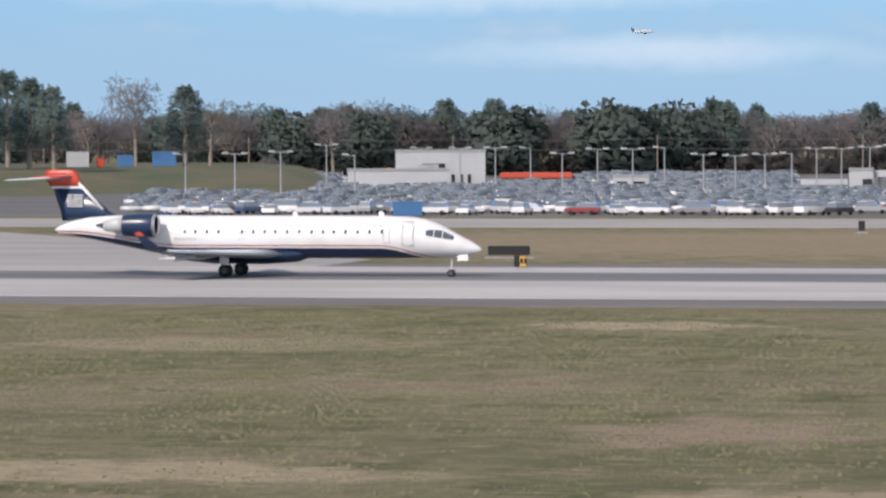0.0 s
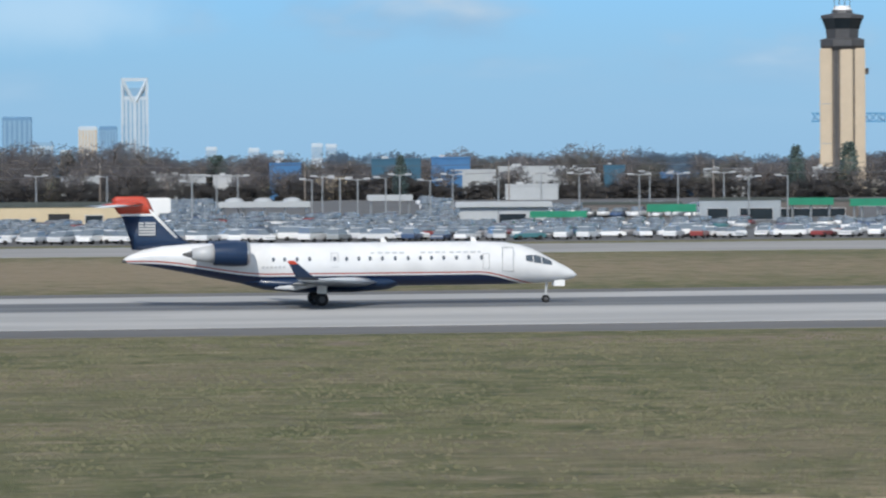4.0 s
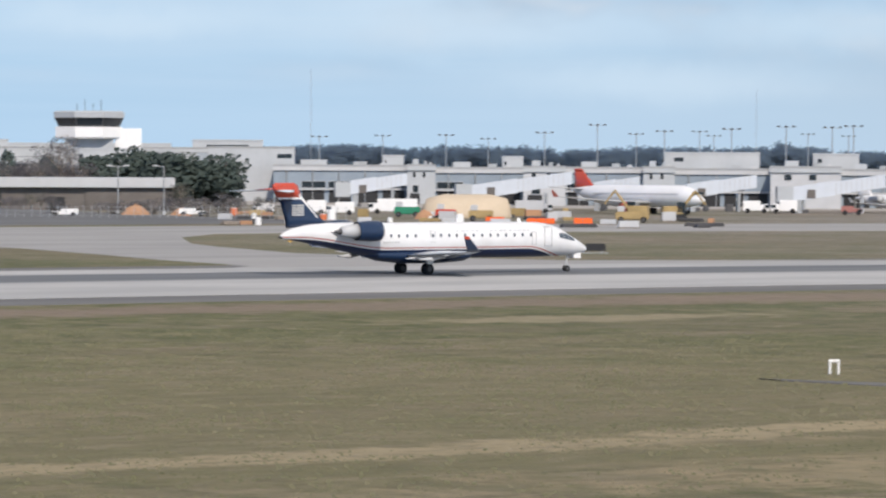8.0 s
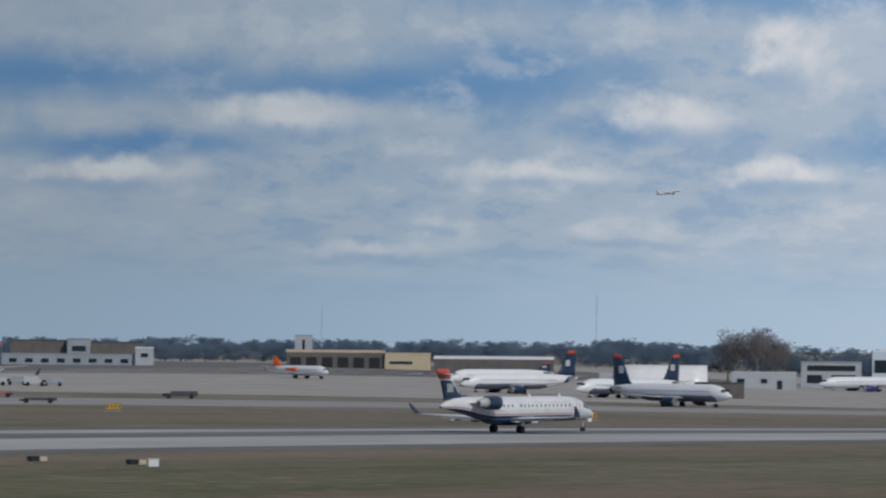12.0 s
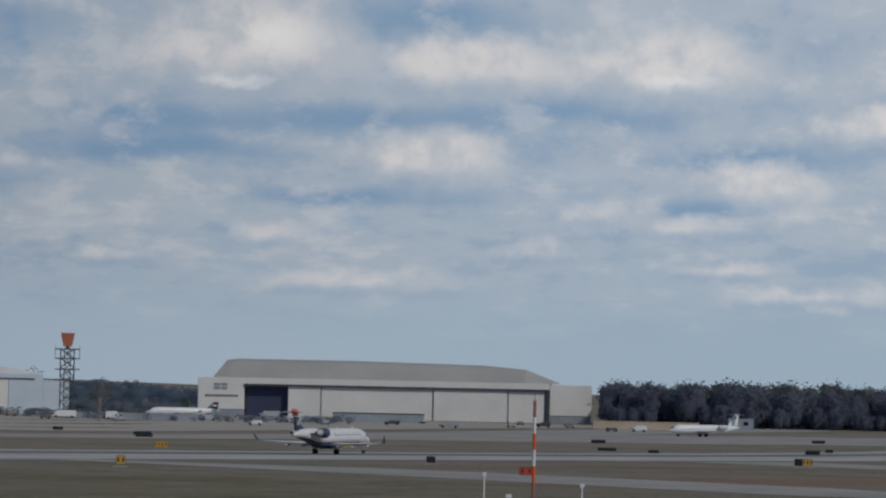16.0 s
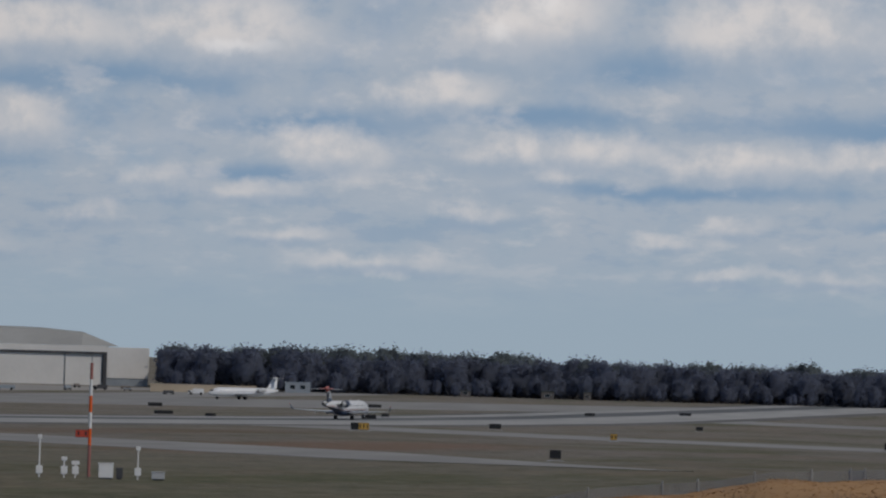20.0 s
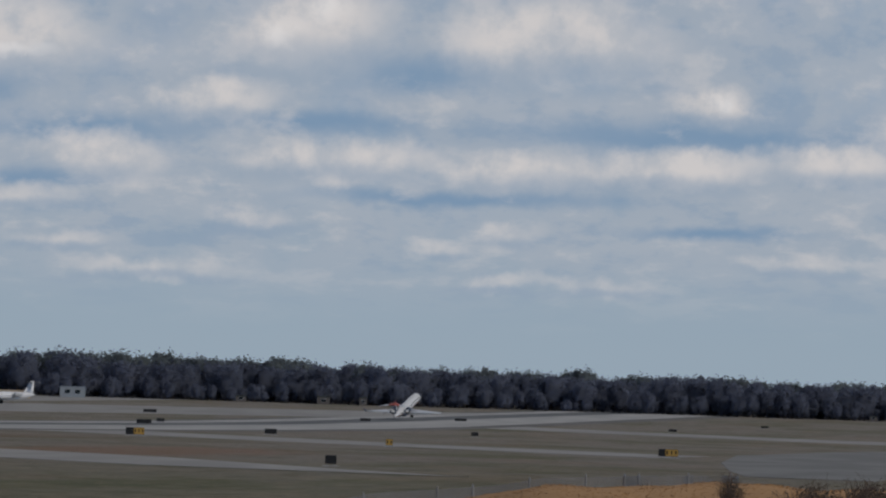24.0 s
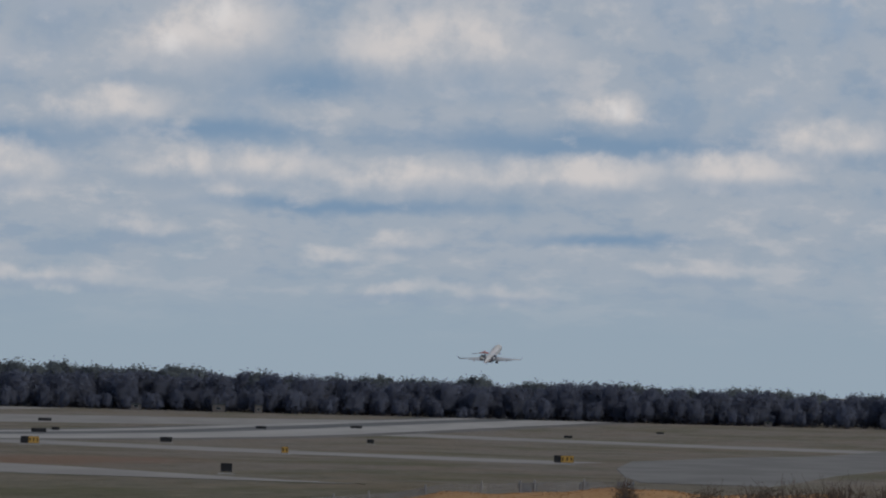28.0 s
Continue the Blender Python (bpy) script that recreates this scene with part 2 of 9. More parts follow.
# ---- materials ----
def material(name, color, rough=0.6, metal=0.0, vary=0.0, scale=1.0, bump=0.0, color2=None, emit=0.0, stretch=(1, 1, 1), island=0.0, random_tint=0.0, coat=0.0, through_light=0.0, gaps=0.0):
    m = bpy.data.materials.new(name)
    m.use_nodes = True
    nt = m.node_tree
    N, L = nt.nodes.new, nt.links.new
    b = nt.nodes["Principled BSDF"]
    b.inputs["Roughness"].default_value = rough
    b.inputs["Metallic"].default_value = metal
    b.inputs["Base Color"].default_value = (*color, 1)
    b.inputs["Coat Weight"].default_value = coat
    if emit:
        b.inputs["Emission Color"].default_value = (*color, 1)
        b.inputs["Emission Strength"].default_value = emit
    if vary or bump or color2:
        co = N("ShaderNodeTexCoord")
        mp = N("ShaderNodeMapping")
        mp.inputs["Scale"].default_value = stretch
        L(co.outputs["Object"], mp.inputs[0])
        n1, n2 = N("ShaderNodeTexNoise"), N("ShaderNodeTexNoise")
        for n, s in ((n1, scale), (n2, scale * 7.3)):
            n.inputs["Scale"].default_value = s
            n.inputs["Detail"].default_value = 5
            L(mp.outputs[0], n.inputs["Vector"])
        add = N("ShaderNodeMath")
        add.operation = "MULTIPLY_ADD"
        L(n2.outputs["Fac"], add.inputs[0])
        add.inputs[1].default_value = 0.4
        L(n1.outputs["Fac"], add.inputs[2])
        ramp = N("ShaderNodeMapRange")
        L(add.outputs[0], ramp.inputs[0])
        ramp.inputs[1].default_value, ramp.inputs[2].default_value = 0.5, 0.9
        mix = N("ShaderNodeMix")
        mix.data_type = "RGBA"
        c2 = color2 or tuple(c * (1 - vary) for c in color)
        mix.inputs[6].default_value, mix.inputs[7].default_value = (*color, 1), (*c2, 1)
        L(ramp.outputs[0], mix.inputs[0])
        last = mix.outputs[2]
        if island or random_tint:
            if island:
                g = N("ShaderNodeNewGeometry")
                src = g.outputs["Random Per Island"]
            else:
                g = N("ShaderNodeObjectInfo")
                src = g.outputs["Random"]
            r = N("ShaderNodeMapRange")
            L(src, r.inputs[0])
            k = island or random_tint
            r.inputs[3].default_value, r.inputs[4].default_value = 1 - k, 1 + k
            mul = N("ShaderNodeVectorMath")
            mul.operation = "SCALE"
            L(last, mul.inputs[0])
            L(r.outputs[0], mul.inputs["Scale"])
            last = mul.outputs[0]
        L(last, b.inputs["Base Color"])
        if through_light:
            tr, ms = N("ShaderNodeBsdfTranslucent"), N("ShaderNodeMixShader")
            L(last, tr.inputs[0])
            ms.inputs[0].default_value = through_light
            L(b.outputs[0], ms.inputs[1])
            L(tr.outputs[0], ms.inputs[2])
            last_shader = ms.outputs[0]
            if gaps:
                # twigs and needles finer than a card leave gaps in it
                tp, mg = N("ShaderNodeBsdfTransparent"), N("ShaderNodeMixShader")
                mg.inputs[0].default_value = gaps
                L(last_shader, mg.inputs[1])
                L(tp.outputs[0], mg.inputs[2])
                last_shader = mg.outputs[0]
            L(last_shader, nt.nodes["Material Output"].inputs[0])
        if bump:
            bp = N("ShaderNodeBump")
            bp.inputs["Strength"].default_value = bump
            bp.inputs["Distance"].default_value = 0.1
            L(n2.outputs["Fac"], bp.inputs["Height"])
            L(bp.outputs[0], b.inputs["Normal"])
    return m


TAN, STRAW = (0.285, 0.22, 0.155), (0.40, 0.33, 0.21)
PATCHES = ((-38, 117, 9.0, 4.5, STRAW, 0.75), (-42, 160, 13.0, 6.0, TAN, 0.55), (-58, 192, 12.0, 7.0, STRAW, 0.45), (-22.5, 137, 5.5, 8.0, TAN, 0.9), (-40, 215, 7.0, 5.0, STRAW, 0.8), (-52, 150, 6.0, 7.0, TAN, 0.5), (-14, 111, 8.0, 3.5, STRAW, 0.6), (-10, 190, 8.0, 4.0, STRAW, 0.4),
           (29, 104, 15.0, 14.0, (0.40, 0.31, 0.20), 0.95), (31, 116, 14.0, 1.6, (0.48, 0.39, 0.25), 0.9), (155, 203, 14.0, 4.5, STRAW, 0.6), (190, 205, 12.0, 6.0, TAN, 0.7), (150, 129, 9.0, 9.0, TAN, 0.7), (84, 84, 12.0, 6.0, STRAW, 0.6), (118, 97, 40.0, 17.0, (0.43, 0.335, 0.20), 0.88), (205, 150, 50.0, 15.0, (0.26, 0.185, 0.14), 0.75), (118, 115, 40.0, 2.6, (0.50, 0.40, 0.24), 1.0), (112, 88, 30.0, 5.0, STRAW, 0.8), (62, 97, 9.0, 4.0, STRAW, 0.5), (76, 113, 22.0, 2.4, (0.47, 0.38, 0.23), 0.9), (112, 107, 44.0, 3.0, (0.105, 0.118, 0.048), 0.85), (230, 227, 200.0, 8.0, (0.27, 0.205, 0.155), 0.75),
           (465, 146, 75.0, 16.0, (0.26, 0.165, 0.115), 0.8), (560, 205, 90.0, 14.0, (0.22, 0.155, 0.11), 0.6), (330, 215, 60.0, 10.0, (0.22, 0.165, 0.12), 0.6), (95, 130, 62.0, 52.0, (0.25, 0.208, 0.12), 0.5), (-20, 390, 150, 62, (0.30, 0.235, 0.155), 0.75), (190, 400, 60, 40, (0.20, 0.165, 0.11), 0.6), (520, 390, 190, 55, (0.19, 0.155, 0.105), 0.5))


def grass_material():
    m = bpy.data.materials.new("dry_winter_grass")
    m.use_nodes = True
    nt = m.node_tree
    N, L = nt.nodes.new, nt.links.new
    b = nt.nodes["Principled BSDF"]
    b.inputs["Roughness"].default_value = 0.95
    b.inputs["Specular IOR Level"].default_value = 0.1
    co = N("ShaderNodeTexCoord")

    def noise_at(scale, detail, sx=1.0, sy=1.0, rough=0.55):
        mp = N("ShaderNodeMapping")
        mp.inputs["Scale"].default_value = (sx, sy, 1)
        L(co.outputs["Object"], mp.inputs[0])
        n = N("ShaderNodeTexNoise")
        n.inputs["Scale"].default_value, n.inputs["Detail"].default_value, n.inputs["Roughness"].default_value = scale, detail, rough
        L(mp.outputs[0], n.inputs["Vector"])
        return n.outputs["Fac"]

    def ramp(x, lo, hi):
        r = N("ShaderNodeMapRange")
        L(x, r.inputs[0])
        r.inputs[1].default_value, r.inputs[2].default_value = lo, hi
        return r.outputs[0]

    def mix(f, a, c):
        n = N("ShaderNodeMix")
        n.data_type = "RGBA"
        L(f, n.inputs[0])
        for i, v in ((6, a), (7, c)):
            if isinstance(v, tuple):
                n.inputs[i].default_value = (*v, 1)
            else:
                L(v, n.inputs[i])
        return n.outputs[2]

    base = mix(ramp(noise_at(0.07, 5, 1.0, 0.6), 0.40, 0.60), (0.130, 0.143, 0.058), (0.208, 0.19, 0.100))
    base = mix(ramp(noise_at(0.34, 5, 1.0, 0.5, 0.65), 0.47, 0.62), base, (0.085, 0.100, 0.040))
    base = mix(ramp(noise_at(0.5, 5, 0.6, 0.6, 0.65), 0.54, 0.66), base, (0.30, 0.25, 0.155))
    fine = noise_at(3.2, 6, 0.7, 1, 0.8)
    base = mix(ramp(fine, 0.5, 0.85), base, (0.27, 0.235, 0.16))
    base = mix(ramp(noise_at(1.3, 5, 0.6, 1.0, 0.7), 0.50, 0.70), base, (0.088, 0.086, 0.047))
    # browner towards the low south end
    sep = N("ShaderNodeSeparateXYZ")
    L(co.outputs["Object"], sep.inputs[0])
    south = ramp(sep.outputs[0], 150, 480)
    tone = N("ShaderNodeMath")
    tone.operation = "MULTIPLY"
    L(south, tone.inputs[0])
    tone.inputs[1].default_value = 0.84
    base = mix(tone.outputs[0], base, (0.275, 0.243, 0.215))
    # broad greener and browner swathes
    for scale, lo, hi, amount, colour in ((0.028, 0.48, 0.60, 0.62, (0.112, 0.122, 0.058)), (0.041, 0.50, 0.64, 0.5, (0.265, 0.20, 0.145)), (0.15, 0.52, 0.64, 0.52, (0.10, 0.105, 0.056)), (0.09, 0.54, 0.66, 0.5, (0.27, 0.225, 0.15))):
        f = N("ShaderNodeMath")
        f.operation = "MULTIPLY"
        L(ramp(noise_at(scale, 6, 0.55, 1.0, 0.7), lo, hi), f.inputs[0])
        f.inputs[1].default_value = amount
        base = mix(f.outputs[0], base, colour)
    # bare and straw-covered patches with ragged edges: centre, half sizes, colour
    ragged = noise_at(0.35, 4, 1, 0.6, 0.6)
    for cx, cy, rx, ry, colour, amount in PATCHES:
        mp = N("ShaderNodeMapping")
        mp.inputs["Location"].default_value = (-cx / rx, -cy / ry, 0)
        mp.inputs["Scale"].default_value = (1 / rx, 1 / ry, 0)
        L(co.outputs["Object"], mp.inputs[0])
        ln = N("ShaderNodeVectorMath")
        ln.operation = "LENGTH"
        L(mp.outputs[0], ln.inputs[0])
        ad = N("ShaderNodeMath")
        ad.operation = "MULTIPLY_ADD"
        L(ragged, ad.inputs[0])
        ad.inputs[1].default_value = 2.2
        L(ln.outputs["Value"], ad.inputs[2])
        r = N("ShaderNodeMapRange")
        L(ad.outputs[0], r.inputs[0])
        for k, v in enumerate((1.75, 2.25, amount, 0.0)):
            r.inputs[k + 1].default_value = v
        base = mix(r.outputs[0], base, colour)
    # tufts and matted straw over the whole field
    for scale, lo, hi, amount, colour in ((1.1, 0.50, 0.62, 0.5, (0.105, 0.095, 0.055)), (0.55, 0.54, 0.64, 0.42, (0.33, 0.27, 0.175)), (4.5, 0.5, 0.8, 0.35, (0.30, 0.25, 0.165))):
        f = N("ShaderNodeMath")
        f.operation = "MULTIPLY"
        L(ramp(noise_at(scale, 6, 0.55, 1.0, 0.7), lo, hi), f.inputs[0])
        f.inputs[1].default_value = amount
        base = mix(f.outputs[0], base, colour)
    muted = N("ShaderNodeMix")
    muted.data_type, muted.blend_type = "RGBA", "MULTIPLY"
    muted.inputs[0].default_value = 1.0
    L(base, muted.inputs[6])
    muted.inputs[7].default_value = (0.95, 0.972, 1.055, 1)
    base = muted.outputs[2]
    L(base, b.inputs["Base Color"])
    bp = N("ShaderNodeBump")
    bp.inputs["Strength"].default_value = 0.6
    bp.inputs["Distance"].default_value = 0.25
    L(fine, bp.inputs["Height"])
    L(bp.outputs[0], b.inputs["Normal"])
    return m


def pavement_material(name, light, dark, rubber=None):
    """Weathered concrete or asphalt: two scales of stain; rubber: the band of tyre marks, (from, to) across the strip."""
    m = bpy.data.materials.new(name)
    m.use_nodes = True
    nt = m.node_tree
    N, L = nt.nodes.new, nt.links.new
    b = nt.nodes["Principled BSDF"]
    b.inputs["Roughness"].default_value = 0.85
    co = N("ShaderNodeTexCoord")

    def noise_at(scale, sx, sy, detail=5):
        mp = N("ShaderNodeMapping")
        mp.inputs["Scale"].default_value = (sx, sy, 1)
        L(co.outputs["Object"], mp.inputs[0])
        n = N("ShaderNodeTexNoise")
        n.inputs["Scale"].default_value, n.inputs["Detail"].default_value = scale, detail
        L(mp.outputs[0], n.inputs["Vector"])
        return n.outputs["Fac"]

    def ramp(x, lo, hi, a=0.0, c=1.0):
        r = N("ShaderNodeMapRange")
        r.interpolation_type = "SMOOTHSTEP"
        L(x, r.inputs[0])
        for i, v in enumerate((lo, hi, a, c)):
            r.inputs[i + 1].default_value = v
        return r.outputs[0]

    def mix(f, a, c):
        n = N("ShaderNodeMix")
        n.data_type = "RGBA"
        L(f, n.inputs[0])
        for i, v in ((6, a), (7, c)):
            if isinstance(v, tuple):
                n.inputs[i].default_value = (*v, 1)
            else:
                L(v, n.inputs[i])
        return n.outputs[2]

    base = mix(ramp(noise_at(0.03, 1, 3), 0.35, 0.65), light, dark)
    base = mix(ramp(noise_at(0.5, 1, 1), 0.4, 0.8, 0, 0.5), base, tuple(c * 0.8 for c in light))
    if rubber:
        sep = N("ShaderNodeSeparateXYZ")
        L(co.outputs["Object"], sep.inputs[0])
        y = sep.outputs[1]
        lo = ramp(y, rubber[0] - 2.5, rubber[0] + 2.5)
        hi = ramp(y, rubber[1] - 1.5, rubber[1] + 1.5, 1, 0)
        mul = N("ShaderNodeMath")
        mul.operation = "MULTIPLY"
        L(lo, mul.inputs[0])
        L(hi, mul.inputs[1])
        m2 = N("ShaderNodeMath")
        m2.operation = "MULTIPLY"
        L(mul.outputs[0], m2.inputs[0])
        L(ramp(noise_at(0.25, 0.05, 1.2), 0.25, 0.6, 0.72, 1.0), m2.inputs[1])
        base = mix(m2.outputs[0], base, (0.105, 0.112, 0.12))
    L(base, b.inputs["Base Color"])
    return m


GRASS = grass_material()
CONCRETE = pavement_material("runway_concrete", (0.425, 0.42, 0.41), (0.325, 0.325, 0.32), (281.0, 299.0))
OLDTAXI = pavement_material("old_taxiway_asphalt", (0.215, 0.215, 0.21), (0.16, 0.16, 0.158))
TAXI = pavement_material("taxiway_concrete", (0.32, 0.312, 0.30), (0.255, 0.25, 0.243))
ASPHALT = pavement_material("shoulder_asphalt", (0.15, 0.145, 0.14), (0.11, 0.108, 0.105))
LOT = pavement_material("car_park_asphalt", (0.13, 0.13, 0.13), (0.09, 0.09, 0.09))
APRON = pavement_material("apron_concrete", (0.38, 0.355, 0.325), (0.31, 0.295, 0.275))
WHITE = material("white_paint", (0.80, 0.80, 0.79), 0.35, vary=0.08, scale=0.4, coat=0.3)
OFFWHITE = material("off_white_wall", (0.43, 0.455, 0.475), 0.8, vary=0.15, scale=0.15, bump=0.1)
CONCBLUE = material("blue_grey_concourse_panels", (0.25, 0.305, 0.36), 0.6, vary=0.2, scale=0.2)
GREYWALL = material("grey_panel_wall", (0.32, 0.36, 0.395), 0.7, vary=0.2, scale=0.2)
DARKWALL = material("dark_brown_wall", (0.15, 0.135, 0.125), 0.8, vary=0.3, scale=0.3)
TANWALL = material("tan_masonry_wall", (0.58, 0.48, 0.32), 0.85, vary=0.12, scale=0.5)
HANGARWHITE = material("hangar_white_cladding", (0.80, 0.78, 0.73), 0.7, vary=0.1, scale=0.08)
HANGARROOF = material("weathered_pale_roof", (0.40, 0.40, 0.385), 0.7, vary=0.15, scale=0.05)
CREAM = material("cream_concrete", (0.56, 0.46, 0.34), 0.85, vary=0.12, scale=0.2)
ROOFGREY = material("grey_metal_roof", (0.34, 0.35, 0.35), 0.5, metal=0.2, vary=0.2, scale=0.1)
DARKROOF = material("dark_membrane_roof", (0.07, 0.085, 0.08), 0.8, vary=0.3, scale=0.3)
REDROOF = material("red_metal_roof", (0.52, 0.09, 0.05), 0.5, vary=0.15, scale=0.4)
GREENROOF = material("green_metal_awning", (0.01, 0.22, 0.12), 0.5, vary=0.2, scale=0.4)
BLUEPAINT = material("bright_blue_panel", (0.05, 0.17, 0.37), 0.5, vary=0.2, scale=0.3)
DUSKBLUE = material("dusk_blue_panel", (0.03, 0.11, 0.18), 0.5, vary=0.2, scale=0.3)
NAVY = material("navy_gloss_paint", (0.008, 0.028, 0.075), 0.3, vary=0.2, scale=0.5, coat=0.15)
RED = material("red_gloss_paint", (0.52, 0.066, 0.034), 0.3, vary=0.12, scale=0.5, coat=0.3)
ORANGE = material("signal_orange_paint", (0.86, 0.13, 0.012), 0.5, vary=0.15, scale=0.6)
FADEDORANGE = material("faded_orange_paint", (0.62, 0.17, 0.07), 0.7, vary=0.2, scale=0.8)
FADEDRED = material("faded_red_paint", (0.36, 0.15, 0.13), 0.7, vary=0.2, scale=0.8)
YELLOW = material("signal_yellow_paint", (0.56, 0.34, 0.07), 0.5, vary=0.15, scale=1.0)
BLACK = material("black_panel", (0.015, 0.015, 0.016), 0.5, vary=0.3, scale=1.0)
TYRE = material("black_rubber", (0.018, 0.018, 0.019), 0.85, vary=0.3, scale=2)
JETPANE = material("blue_grey_cockpit_glass", (0.075, 0.095, 0.12), 0.15)
GLASS = material("dark_window_glass", (0.02, 0.028, 0.035), 0.12, vary=0.3, scale=0.5)
STEEL = material("galvanised_steel", (0.42, 0.43, 0.43), 0.45, metal=0.6, vary=0.2, scale=0.6)
ALLOY = material("bare_alloy", (0.62, 0.62, 0.62), 0.3, metal=0.85, vary=0.15, scale=1.0)
DARKSTEEL = material("dark_steel", (0.09, 0.09, 0.095), 0.6, metal=0.3, vary=0.2, scale=0.6)
GREYPAINT = material("light_grey_paint", (0.48, 0.49, 0.50), 0.4, vary=0.1, scale=0.4)
WINGGREY = material("cool_pale_grey_paint", (0.56, 0.60, 0.65), 0.35, vary=0.08, scale=0.4)
SITEYELLOW = material("dusty_yellow_plant_paint", (0.40, 0.29, 0.13), 0.7, vary=0.3, scale=0.5)
BARK = material("grey_brown_bark", (0.29, 0.25, 0.215), 0.95, vary=0.4, scale=1.5)
TWIGS = material("bare_brown_twigs", (0.275, 0.258, 0.262), 0.95, vary=0.25, scale=0.04, island=0.05, through_light=0.6, gaps=0.6)
BUDS = material("budding_olive_twigs", (0.225, 0.222, 0.185), 0.95, vary=0.25, scale=0.15, island=0.2, through_light=0.6, gaps=0.62)
# twigs of far stands: distance haze is put into these two base colours
HAZE_PALE_TWIGS = material("hazed_pale_far_twigs", (0.20, 0.275, 0.36), 0.95, vary=0.1, scale=0.05, island=0.03, through_light=0.6, gaps=0.6)
HAZE_GREY_TWIGS = material("hazed_grey_twigs", (0.25, 0.29, 0.355), 0.95, vary=0.12, scale=0.1, island=0.04, through_light=0.6, gaps=0.68)
# needles made paler and bluer, with distance haze in the colour
PINE = material("hazed_pine_needles", (0.19, 0.26, 0.24), 0.9, vary=0.3, scale=0.2, island=0.1, through_light=0.6, gaps=0.4)
EVERGREEN = material("dense_dark_evergreen_leaves", (0.115, 0.155, 0.14), 1.0, vary=0.25, scale=0.12, island=0.06, through_light=0.45)
DARKTWIGS = material("dark_brown_hedge_twigs", (0.115, 0.108, 0.105), 0.95, vary=0.3, scale=0.03, island=0.1, through_light=0.5, gaps=0.35)
# south woods: twigs and green tops, both blued by painted distance haze
HAZE_SOUTH_TWIGS = material("hazed_dense_twigs", (0.235, 0.265, 0.35), 0.95, vary=0.1, scale=0.05, island=0.08, through_light=0.75, gaps=0.15)
HAZE_SOUTH_BUDS = material("hazed_green_budding_tops", (0.225, 0.265, 0.28), 0.95, vary=0.25, scale=0.05, island=0.2, through_light=0.6, gaps=0.15)
SEDGE = material("orange_broom_sedge", (0.46, 0.262, 0.11), 0.95, color2=(0.36, 0.20, 0.085), scale=0.12, island=0.03)
SCRUB = material("dark_brown_scrub_twigs", (0.12, 0.092, 0.075), 0.95, vary=0.3, scale=0.5, island=0.2)
CLAY = material("red_clay_earth", (0.46, 0.26, 0.15), 0.95, vary=0.3, scale=0.2, bump=0.4)
LAWN = material("green_bank_grass", (0.045, 0.072, 0.032), 0.95, color2=(0.12, 0.10, 0.058), scale=0.06, bump=0.4)


def tuft_material():
    """Winter grass blades: each tuft straw, olive, dark or tan, patch by patch."""
    m = bpy.data.materials.new("tufted_winter_grass")
    m.use_nodes = True
    nt = m.node_tree
    N, L = nt.nodes.new, nt.links.new
    b = nt.nodes["Principled BSDF"]
    b.inputs["Roughness"].default_value, b.inputs["Specular IOR Level"].default_value = 0.95, 0.1
    g, co, n = N("ShaderNodeNewGeometry"), N("ShaderNodeTexCoord"), N("ShaderNodeTexNoise")
    n.inputs["Scale"].default_value, n.inputs["Detail"].default_value = 0.11, 4
    L(co.outputs["Object"], n.inputs["Vector"])
    add = N("ShaderNodeMath")
    add.operation = "MULTIPLY_ADD"
    L(n.outputs["Fac"], add.inputs[0])
    add.inputs[1].default_value = 1.5
    sub = N("ShaderNodeMath")
    sub.operation = "MULTIPLY_ADD"
    L(g.outputs["Random Per Island"], sub.inputs[0])
    sub.inputs[1].default_value, sub.inputs[2].default_value = 0.5, -0.55
    L(sub.outputs[0], add.inputs[2])
    r = N("ShaderNodeValToRGB")
    e = r.color_ramp.elements
    e[0].position, e[0].color = 0.05, (0.122, 0.124, 0.072, 1)
    e[1].position, e[1].color = 0.95, (0.215, 0.192, 0.128, 1)
    for p, c in ((0.3, (0.140, 0.141, 0.083)), (0.5, (0.160, 0.158, 0.093)), (0.7, (0.188, 0.174, 0.109))):
        e.new(p).color = (*c, 1)
    L(add.outputs[0], r.inputs[0])
    L(r.outputs[0], b.inputs["Base Color"])
    return m


TUFT = tuft_material()


# ---- building blocks ----
def ease(u):
    u = min(max(u, 0.0), 1.0)
    return u * u * (3 - 2 * u)


def fall(x, y=288.0):
    """How far the field has dropped: it falls along the runway, less so on the terminal's side."""
    return DROP * ease((x - 150) / 1000) * (1 - ease((y - 0.45 * x - 60) / 350))


def level(x, y):
    return fall(x, y) + 8.3 * math.exp(-(x * x + y * y) / 900.0)


def spot(az, d):
    """A place on the ground at a heading from the overlook and a distance."""
    x, y = d * math.sin(radians(az)), d * math.cos(radians(az))
    return x, y, level(x, y)


def mesh_of(name, verts, faces, mat, smooth=False):
    me = bpy.data.meshes.new(name)
    me.from_pydata(verts, [], faces)
    for m in mat if isinstance(mat, (list, tuple)) else [mat]:
        me.materials.append(m)
    if smooth:
        me.polygons.foreach_set("use_smooth", [True] * len(me.polygons))
    me.update()
    return me


